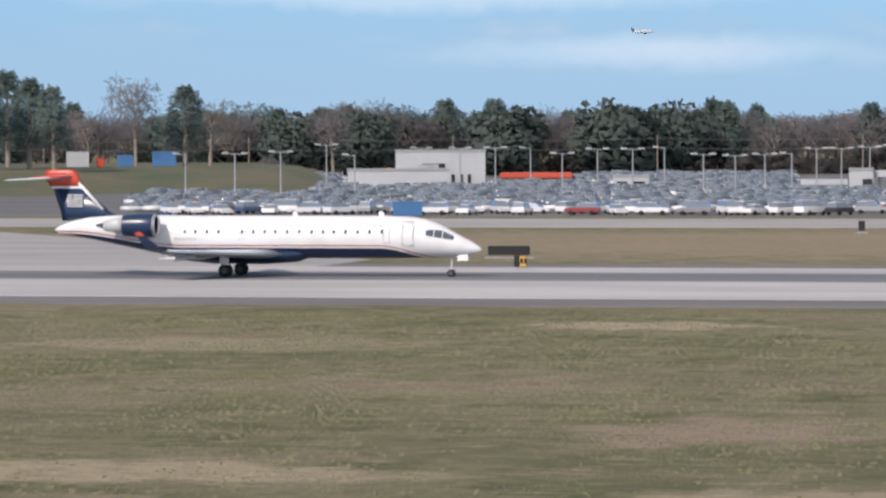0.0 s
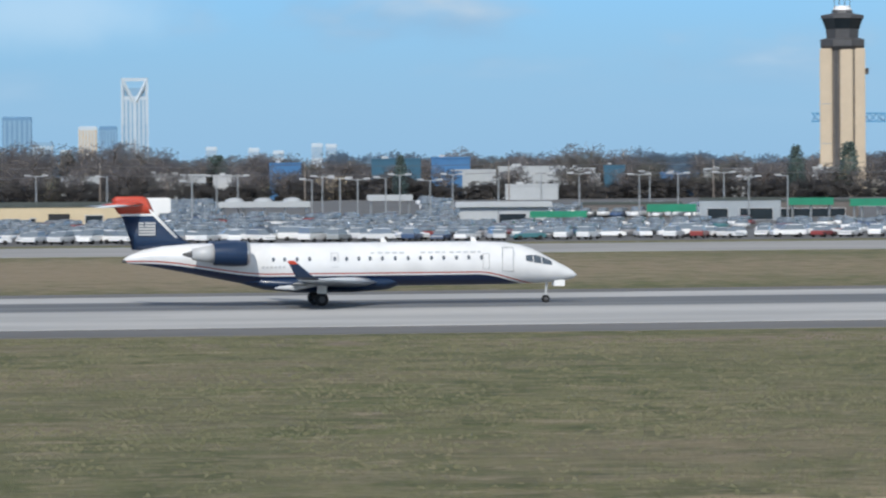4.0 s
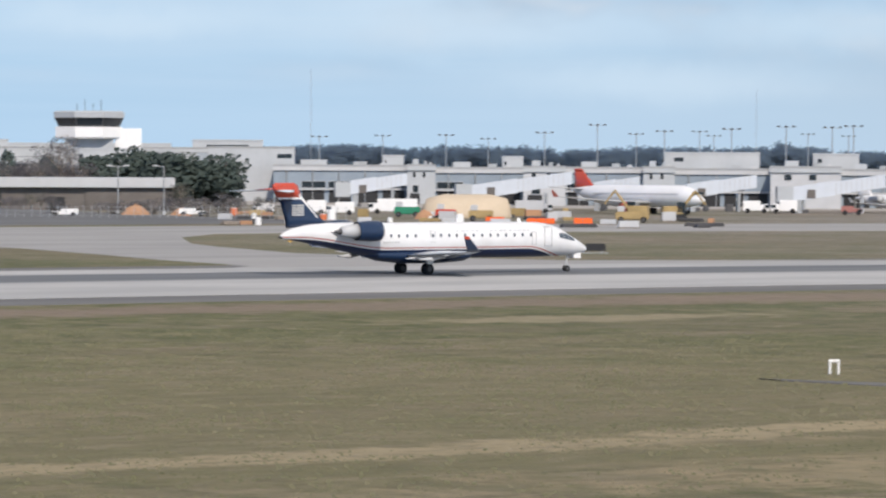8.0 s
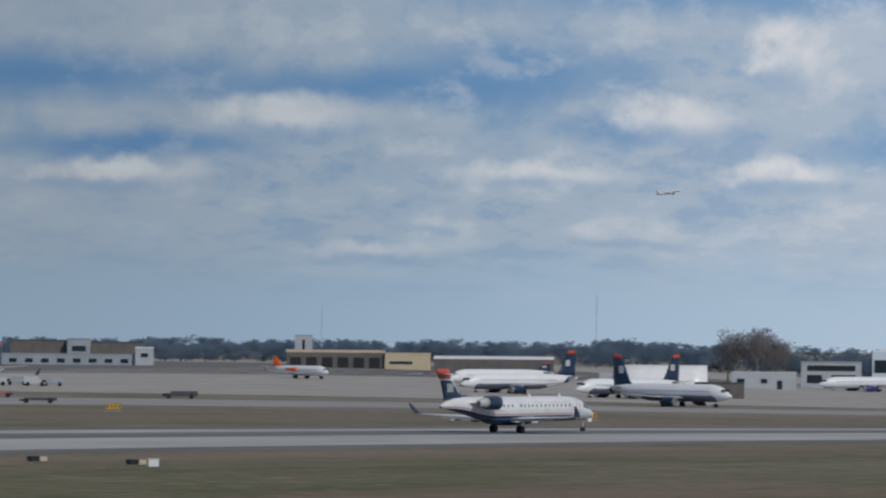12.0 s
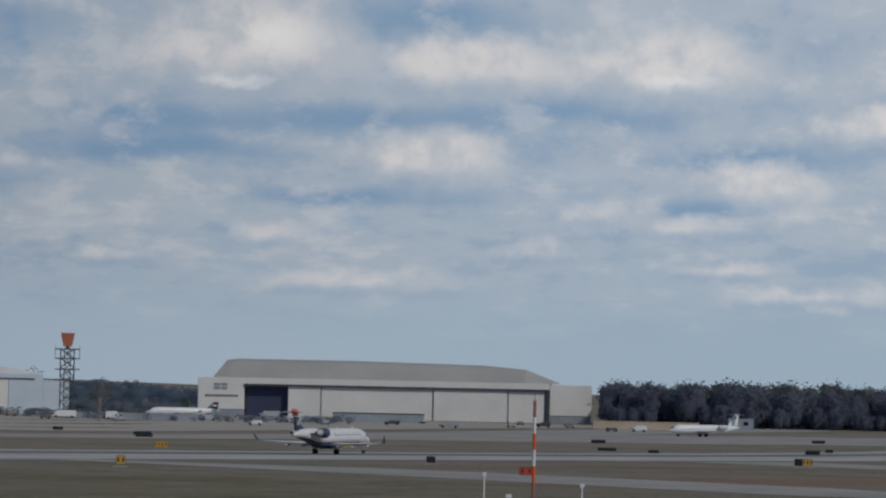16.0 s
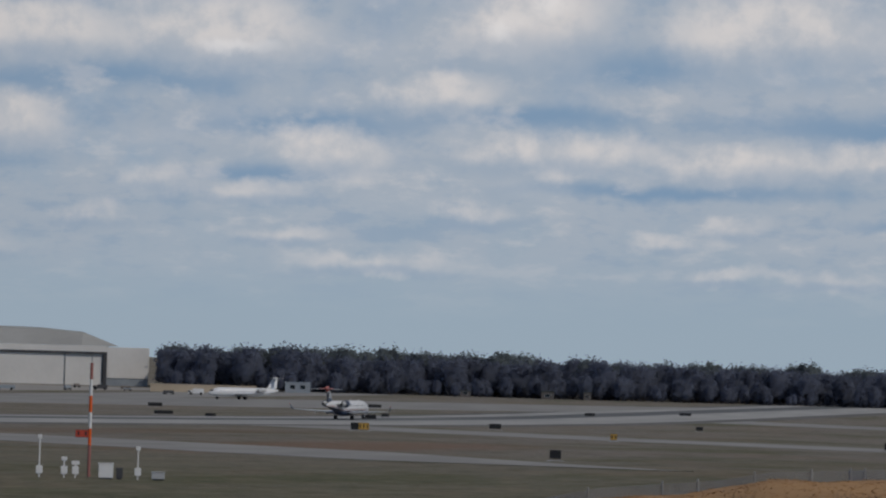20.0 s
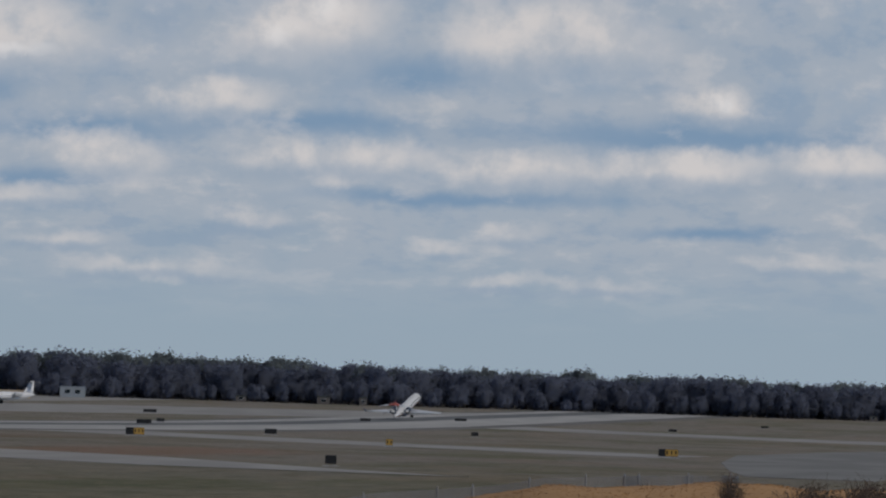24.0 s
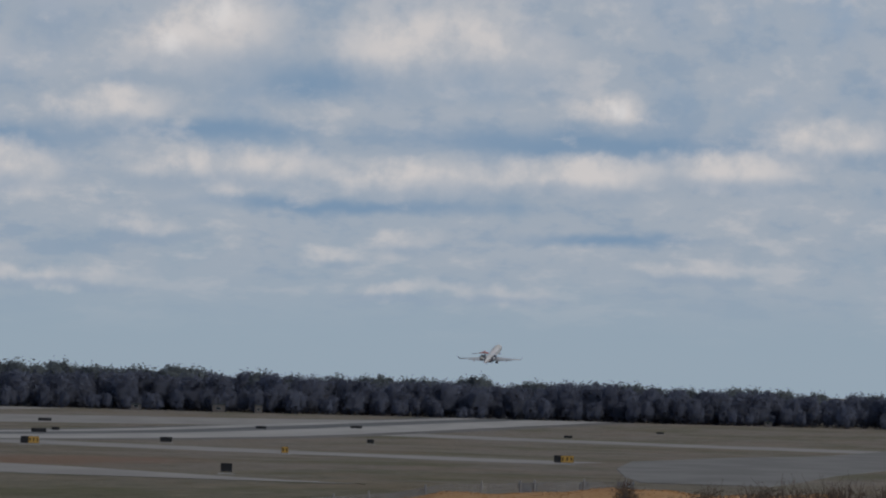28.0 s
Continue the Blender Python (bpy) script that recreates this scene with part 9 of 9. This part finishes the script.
for x, y, w, h, split in ((200.8, 405, 3.3, 0.9, 0.42), (168.9, 314, 1.6, 0.9, 0.0), (479, 414, 2.4, 1.0, 0.0), (496, 347, 1.5, 1.2, 0.0), (545, 369, 2.8, 1.2, 0.3), (430, 218, 1.2, 1.1, 0.0), (786, 346, 7.0, 1.2, 0.1), (659, 326, 2.6, 1.2, 0.0),
                          (665, 206, 3.2, 1.2, 0.42), (609, 103.5, 3.0, 1.1, 0.35), (628, 152, 1.1, 1.0, 0.0), (-67, 306, 1.0, 0.9, 0.4)):
    guidance_sign(x, y, w, h, YELLOW, "yellow and black taxiway sign on a concrete pad" if split else "yellow taxiway sign on a concrete pad", towards(x, y), split)
for x, y, w, h in ((-75, 338, 3.6, 0.8), (322, 321, 2.0, 1.0), (270.6, 351, 2.2, 0.8), (310, 431, 2.4, 0.9), (642, 367, 1.5, 1.0), (977, 489, 4.8, 1.0), (1044, 550, 3, 0.9), (1000, 556, 3, 0.9), (541, 224, 1.3, 0.9), (928, 464, 4.4, 0.9),
                   (893, 325, 4.4, 0.8), (1070, 392, 4, 1.0), (872, 306, 2.4, 0.7), (940, 289, 3.6, 1.0), (1180, 361, 4, 0.9), (790, 216, 2.4, 1.0), (910, 200, 1.6, 0.9), (1151, 286, 3, 0.8), (1212, 271, 3.6, 0.8), (1148, 194, 2.4, 0.7), (1283, 187, 2.4, 0.6),
                   (412, 106, 1.2, 0.9), (-57, 432, 0.7, 1.1), (1000, 303, 2, 0.8)):
    guidance_sign(x, y, w, h, BLACK, "dark back of a taxiway sign", towards(x, y))
# distance markers beside the runway
PADCONC = material("weathered_pad_concrete", (0.22, 0.2, 0.17), 0.9, vary=0.3, scale=1.0)
for x, y, n in ((95.5, 235.5, 1), (371, 204, 2)):
    t = thing("distance_marker", "black runway distance marker with a pale figure bar", "sign", on_ground(x, y, towards(x, y)))
    for k in range(n):
        u = (k - (n - 1) / 2) * 0.75
        part("panel", box(u - 0.36, u + 0.36, -0.1, 0.1, 0.1, 1.3, 0.03), BLACK, t)
        if n == 1:
            part("figure_bar", box(u - 0.07, u + 0.07, -0.13, -0.102, 0.4, 1.0), OFFWHITE, t, "pale figure bar")
    part("pad", box(-n * 0.5, n * 0.5, -0.4, 0.4, -0.1, 0.06), PADCONC, t)
# orange marker cone and small lamps
t = thing("orange_marker", "orange marker flag beside the taxiway", "marker", on_ground(53.8, 399, towards(53.8, 399)))
part("pole", tube((0.5, 0, 0), (0.5, 0, 1.1), 0.05), STEEL, t)
part("flag", loft([oval(0.5, 0.8, 0.22, 0.22, 10), oval(-0.6, 0.55, 0.12, 0.12, 10)]), ORANGE, t, "orange cloth cone")
for x, y in ((-94, 345), (222, 398), (260, 396)):
    t = thing("taxiway_lamp", "small yellow taxiway edge lamp", "lamp", on_ground(x, y))
    part("stem", tube((0, 0, 0), (0, 0, 0.35), 0.06), STEEL, t)
    part("head", tube((0, 0, 0.35), (0, 0, 0.7), 0.25, 0.18, 10), YELLOW, t)
# approach-slope lamps: a row of four boxes
for k in range(4):
    x, y = 246.0, 242.0 - 10.6 * k
    t = thing("slope_lamp", "low approach-slope lamp box with a tan end", "lamp", on_ground(x, y, -20), group="approach-slope lamps")
    part("housing", box(-0.75, 0.1, -0.35, 0.35, 0.15, 0.55, 0.04), BLACK, t)
    part("end", box(0.11, 0.8, -0.35, 0.35, 0.12, 0.5, 0.04), CREAM, t, "tan end")
    for u in (-0.5, 0.5):
        part("leg", tube((u, 0, -0.05), (u, 0, 0.15), 0.05, n=6), STEEL, t)
t = thing("power_box", "small white power box beside the lamps", "box", on_ground(244.4, 207, towards(244, 207)))
part("cabinet", box(-0.42, 0.42, -0.3, 0.3, 0.05, 0.65, 0.04), WHITE, t)
part("lid", box(-0.46, 0.46, -0.34, 0.34, 0.65, 0.7), WHITE, t)


def shelter(x, y, a, b, h, cols, rows, colour, label):
    """A checkered equipment shelter, corner at (x, y): b along the runway, a away from it. Panels are proud of the walls."""
    t = thing("equipment_shelter", label, "shelter", on_ground(x, y))
    part("wall_shell", box(0, b, 0, a, 0.05, h - 0.1), WHITE, t)
    part("roof", box(-0.12, b + 0.12, -0.12, a + 0.12, h - 0.1, h, 0.03), WHITE, t, "white roof slab")
    part("skid", box(0.05, b - 0.05, 0.05, a - 0.05, -0.2, 0.05), DARKSTEEL, t)
    return t


s1 = shelter(126.6, 127.9, 2.8, 3.5, 2.85, 3, 2, ORANGE, "orange and white checkered equipment shelter on grass")
H1 = 2.75
for x0, x1, z0, z1 in ((0.0, 1.02, 1.42, H1), (2.45, 3.5, 1.42, H1)):
    part("orange_panel", box(x0, x1, -0.03, -0.003, z0, z1), ORANGE, s1, "orange front panel")
part("orange_panel", box(-0.03, -0.003, 0.0, 1.35, 0.05, 1.42), ORANGE, s1, "orange side panel")
part("orange_panel", box(-0.03, -0.003, 1.4, 2.8, 1.42, H1), ORANGE, s1, "orange side panel")
part("side_unit", box(-0.6, -0.035, 1.5, 2.7, 0.95, 1.5, 0.05), GREYPAINT, s1, "white cooling unit")
part("side_unit", box(-0.45, -0.035, 0.35, 1.0, 1.75, 2.3, 0.05), GREYPAINT, s1, "pale cooling unit")
part("door", box(1.62, 2.3, -0.06, -0.003, 0.1, 1.0), GREYWALL, s1, "grey door")
part("hood", box(1.2, 2.55, -0.75, 0.0, 2.38, 2.5, 0.02), WHITE, s1, "white rain hood")
part("vent", box(0.55, 0.95, -0.25, -0.031, 1.5, 2.0, 0.03), WHITE, s1, "white vent box")
part("post", tube((1.7, -0.1, 0.1), (1.7, -0.1, 1.1), 0.05), DARKSTEEL, s1)
part("gutter", box(0.0, 3.5, -0.05, -0.031, 2.7, 2.75), GREYPAINT, s1)
for k in range(6):
    part("skid_foot", box(0.3 + 0.55 * k, 0.5 + 0.55 * k, -0.05, 0.2, -0.25, 0.04), DARKSTEEL, s1)
PALERED = material("sun_bleached_red_paint", (0.40, 0.22, 0.215), 0.7, vary=0.2, scale=0.8)
s2 = shelter(123.7, 119.1, 2.4, 3.0, 2.6, 3, 2, FADEDRED, "faded red and white checkered equipment shelter on grass")
for x0, x1, z0, z1 in ((0.0, 1.0, 1.3, 2.5), (2.0, 3.0, 1.3, 2.5), (1.0, 2.0, 0.05, 1.3)):
    part("red_panel", box(x0, x1, -0.03, -0.003, z0, z1), PALERED, s2, "faded red front panel")
part("red_panel", box(-0.03, -0.003, 0.0, 1.2, 0.05, 1.3), PALERED, s2, "faded red side panel")
part("red_panel", box(-0.03, -0.003, 1.2, 2.4, 1.3, 2.5), PALERED, s2, "faded red side panel")
part("vent", box(0.45, 1.15, -0.4, -0.035, 1.65, 2.3, 0.05), DARKSTEEL, s2, "dark exhaust hood")
part("vent", box(-0.35, -0.035, 1.3, 1.8, 1.8, 2.2, 0.04), GREYPAINT, s2, "pale vent box")
part("door", box(-0.06, -0.003, 1.5, 2.0, 0.1, 0.9), GREYWALL, s2, "grey hatch")
part("side_lamp", box(3.02, 3.2, -0.1, 0.2, 1.9, 2.3, 0.03), GREYPAINT, s2)
part("whip_antenna", tube((0.2, 1.6, 2.6), (0.2, 1.6, 3.9), 0.04, 0.02), WHITE, s2, "white whip antenna")
part("switch_box", box(2.45, 3.05, -0.7, -0.25, 0.0, 0.75, 0.03), DARKSTEEL, s2, "dark green switch box")


def antenna_mast():
    t = thing("antenna_mast", "red and white lattice antenna mast", "mast", on_ground(124.6, 130.2, -44))
    n = 14
    hh = 14.5
    for k in range(n):
        a, b = k * hh / n, (k + 1) * hh / n
        red = (k // 2) % 2 == 0
        coat = FADEDRED if red else OFFWHITE
        word = "faded red paint" if red else "dull white paint"
        cs = ((-0.42, -0.3), (0.42, -0.3), (0.42, 0.3), (-0.42, 0.3))
        for i in range(4):
            j = (i + 1) % 4
            part("leg", tube((*cs[i], a), (*cs[i], b), 0.034, n=5), coat, t, word)
            part("cross_bar", tube((*cs[i], a), (*cs[j], a), 0.018, n=4), coat, t)
            part("brace", tube((*cs[i], a), (*cs[j], (a + b) / 2), 0.012, n=4), coat, t)
            part("brace", tube((*cs[j], (a + b) / 2), (*cs[i], b), 0.012, n=4), coat, t)
    for z in (12.0, 8.6, 4.4):
        part("platform", box(-0.5, 0.5, -0.4, 0.4, z, z + 0.12), FADEDRED, t)
    for z in (12.9, 13.6):
        part("antenna_boom", tube((-1.15, -0.35, z), (0.3, -0.35, z), 0.04), FADEDRED, t)
        for u in (-1.1, -0.75, -0.4, 0.0):
            part("antenna_rod", tube((u, -0.35, z - 0.45 - 0.3 * (u > -0.8)), (u, -0.35, z + 0.45 + 0.3 * (u > -0.8)), 0.03), FADEDRED, t)
    part("beacon", tube((0.0, 0, 14.5), (0.0, 0, 14.85), 0.14, 0.1, 10), RED, t, "red obstruction lamp")
    part("cable_duct", box(-0.06, 0.06, 0.22, 0.28, 0, 14.0), GREYPAINT, t)
    part("footing", box(-0.9, 0.9, -0.8, 0.8, -0.2, 0.1), OFFWHITE, t, "pale concrete footing")


antenna_mast()
t = thing("orange_pole", "thin orange lamp pole with twin lamps", "pole", on_ground(127.3, 141.9, -42))
part("pole", tube((0, 0, 0), (0, 0, 4.75), 0.1, 0.07), FADEDORANGE, t)
for s in (-1, 1):
    part("lamp", tube((s * 0.38, 0, 5.0), (s * 0.38, 0, 5.2), 0.1), GREYPAINT, t, "pale lamp")
    part("lamp_arm", tube((s * 0.2, 0, 4.8), (s * 0.38, 0, 5.02), 0.03), STEEL, t)
part("bracket", box(-0.4, 0.4, -0.05, 0.05, 4.75, 4.85), STEEL, t)
t = thing("pipe_marker", "small white pipe hoop in the grass", "marker", on_ground(125, 143.7, -41))
for s in (-1, 1):
    part("upright", tube((s * 0.2, 0, 0), (s * 0.2, 0, 0.62), 0.065), WHITE, t)
part("top_bar", tube((-0.265, 0, 0.62), (0.265, 0, 0.62), 0.075), WHITE, t)
t = thing("pipe_marker", "small white pipe hoop in the grass", "marker", on_ground(127.5, 107.5, -50))
for s in (-1, 1):
    part("upright", tube((s * 0.17, 0, 0), (s * 0.17, 0, 0.75), 0.06), WHITE, t)
part("top_bar", tube((-0.23, 0, 0.75), (0.23, 0, 0.75), 0.07), WHITE, t)
t = thing("meter_cabinet", "grey green meter cabinets on posts", "cabinet", on_ground(126.0, 139.6, -42))
for u, h in ((-0.2, 1.0), (0.22, 1.25)):
    part("cabinet", box(u - 0.17, u + 0.17, -0.15, 0.15, 0.35, h, 0.02), DARKSTEEL, t)
    part("post", tube((u, 0, 0), (u, 0, 1.6 if u < 0 else 0.4), 0.035), STEEL, t)
part("red_lamp", tube((-0.2, 0, 1.6), (-0.2, 0, 1.75), 0.07), RED, t)
# kerbed gravel pad and the dark path round the shelters
strip("gravel_pad", [(119, 140.5, 142.0), (122.5, 119.5, 134.0), (131.5, 117.5, 133.5)], ASPHALT, "dark gravel pad round the shelters", 0.05)
for az in (46.0, 46.78, 47.23, 47.75, 48.45, 49.15, 49.6):
    x, y, z = spot(az, 168 if az > 46.9 else 170.5)
    t = thing("marker_stake", "short white stake with a red band", "stake", pose(x, y, z), group="marker stakes")
    part("stake", tube((0, 0, -0.1), (0, 0, 0.85), 0.06), WHITE, t)
    part("band", tube((0, 0, 0.3), (0, 0, 0.5), 0.068), RED, t, "red band")
# red and white pole and instruments by the south taxiway
t = thing("striped_pole", "red and white striped instrument pole", "pole", on_ground(287.4, 110.5))
for k in range(7):
    part("pole_band", tube((0, 0, k * 1.25 - 0.1), (0, 0, (k + 1) * 1.25 - 0.1), 0.13, n=8), FADEDRED if k in (0, 1, 6) else (WHITE if k % 2 else ORANGE), t)
part("top_rod", tube((0, 0, 8.6), (0, 0, 9.2), 0.04), STEEL, t)
for az, h, w in ((68.27, 2.9, 0.16), (68.62, 1.3, 0.22), (69.66, 2.2, 0.18), (68.78, 1.0, 0.3)):
    x, y, z = spot(az, 303)
    t = thing("weather_instrument", "white weather instrument on a post", "instrument", pose(x, y, z, 0, 0, -az), group="weather instruments")
    part("post", tube((0, 0, -0.1), (0, 0, h), 0.06), WHITE, t)
    part("head", box(-w, w, -0.1, 0.1, h, h + 0.3, 0.03), WHITE, t)
    part("box", box(-0.25, 0.25, -0.15, 0.15, 0.3, 0.9, 0.03), WHITE, t)
for az, w, h, m in ((69.21, 1.1, 1.15, WHITE), (69.4, 0.5, 0.8, DARKSTEEL), (69.95, 1.0, 0.6, GREYPAINT)):
    x, y, z = spot(az, 303)
    t = thing("instrument_cabinet", "pale instrument cabinet beside a striped pole", "cabinet", pose(x, y, z, 0, 0, -az))
    part("cabinet", box(-w / 2, w / 2, -0.3, 0.3, 0.1, h, 0.03), m, t)
    part("lid", box(-w / 2 - 0.04, w / 2 + 0.04, -0.34, 0.34, h, h + 0.06), m, t)
    part("foot", box(-w / 2 + 0.1, w / 2 - 0.1, -0.2, 0.2, -0.1, 0.1), DARKSTEEL, t)
guidance_sign(445, 172, 1.7, 0.9, RED, "red taxiway sign on a concrete pad", towards(445, 172))
# wire fence behind the crest of the sedge bank
def perimeter_fence():
    t = thing("perimeter_fence", "grey chain-link fence on dark posts behind a sedge bank", "fence")
    d = 118.0
    foot = lambda az: Vector(spot(az, d)) + Vector((0, 0, bank_height(az, d) - 0.2))
    head = lambda az: Vector(spot(az, d)) + Vector((0, 0, crest(az) + 0.30 - 0.04 * (d - 105)))
    for k, az in enumerate((74.2, 75.1, 76.05, 77.1, 77.6, 78.4, 79.2, 79.75, 79.95, 80.65, 81.25)):
        part("post", tube(foot(az) - Vector((0, 0, 0.3)), head(az) + Vector((0, 0, 0.08)), 0.03, n=6), STEEL, t)
    for az0, az1 in ((79.72, 79.98), (80.58, 80.72), (81.12, 81.36)):
        p, q = head(az0), head(az1)
        bm = bmesh.new()
        vs = [bm.verts.new(v) for v in (p - Vector((0, 0, 0.42)), q - Vector((0, 0, 0.42)), q, p)]
        bm.faces.new(vs)
        bmesh.ops.solidify(bm, geom=bm.faces[:], thickness=0.03)
        part("notice_board", bm, GREYWALL, t, "weathered grey notice board")
    vs, fs, k = [], [], 0
    for i in range(560):
        az = 74.2 + i * (81.36 - 74.2) / 560
        for s in (-1, 1):
            e = az + s * 0.45
            if not 74.2 <= e <= 81.36:
                continue
            v, f = bar_tube(foot(az), head(e), 0.003, 0.003, 3)
            vs.append(v)
            fs.append(f + k)
            k += len(v)
    part("wire_mesh", array_mesh("wire_mesh", np.concatenate(vs), np.concatenate(fs), [STEEL]), None, t, "grey chain-link mesh")


perimeter_fence()


# ---- motion ----
def motions():
    rows = []
    for k in range(57):
        t = k * 0.5
        s = -66.08 + 24.335 * t + 1.55697 * t * t - 0.013247 * t ** 3
        nose = 13.0 * ease((t - 20.2) / 2.4)
        lift = np.interp(t, (22.8, 24.0, 25.0, 26.0, 27.0, 28.0), (0.0, 0.8, 2.2, 7.9, 14.4, 21.9))
        base = Matrix.Translation((s - 19.0, 288.6, fall(s - 19.0) + 0.06 + float(lift)))
        rows.append((t, base @ pose(0, 0, 0, 0, -nose, 0) @ pose(19.0, 0, 0)))
    walk(JET, rows)
    walk(TAXIING, [(t, pose(473.5 - 8.5 * (t - 9), 483, fall(490 - 8.5 * (t - 9), 483) + 0.05, 0, 0, 180)) for t in range(0, 29)])
    m = SLOW.matrix_world.copy()
    back = facing(71.25, 1345)
    left = (back.to_3x3() @ Vector((-1, 0, 0))).normalized()
    walk(SLOW, [(t, Matrix.Translation(left * 1.5 * (t - 18)) @ m) for t in (0, 14, 28)])

    def aloft(az, el, d, turn, pitch, bank=0):
        a = radians(az)
        return pose(d * math.sin(a), d * math.cos(a), EYE.z + d * math.tan(radians(el)), 0, 0, -az) @ pose(0, 0, 0, 0, 0, turn) @ pose(0, 0, 0, 0, -pitch, 0) @ pose(0, 0, 0, bank, 0, 0)

    walk(FAR_NORTH, [(t, aloft(-10.45 + 0.445 * t, 1.52, 3600, 0, 2)) for t in range(0, 29, 2)])
    walk(FAR_SOUTH, [(t, aloft(57.2 + 0.76 * (t - 12), 2.14 + 0.17 * (t - 12), 3400, -12, 13, 0)) for t in range(0, 29, 2)])


motions()
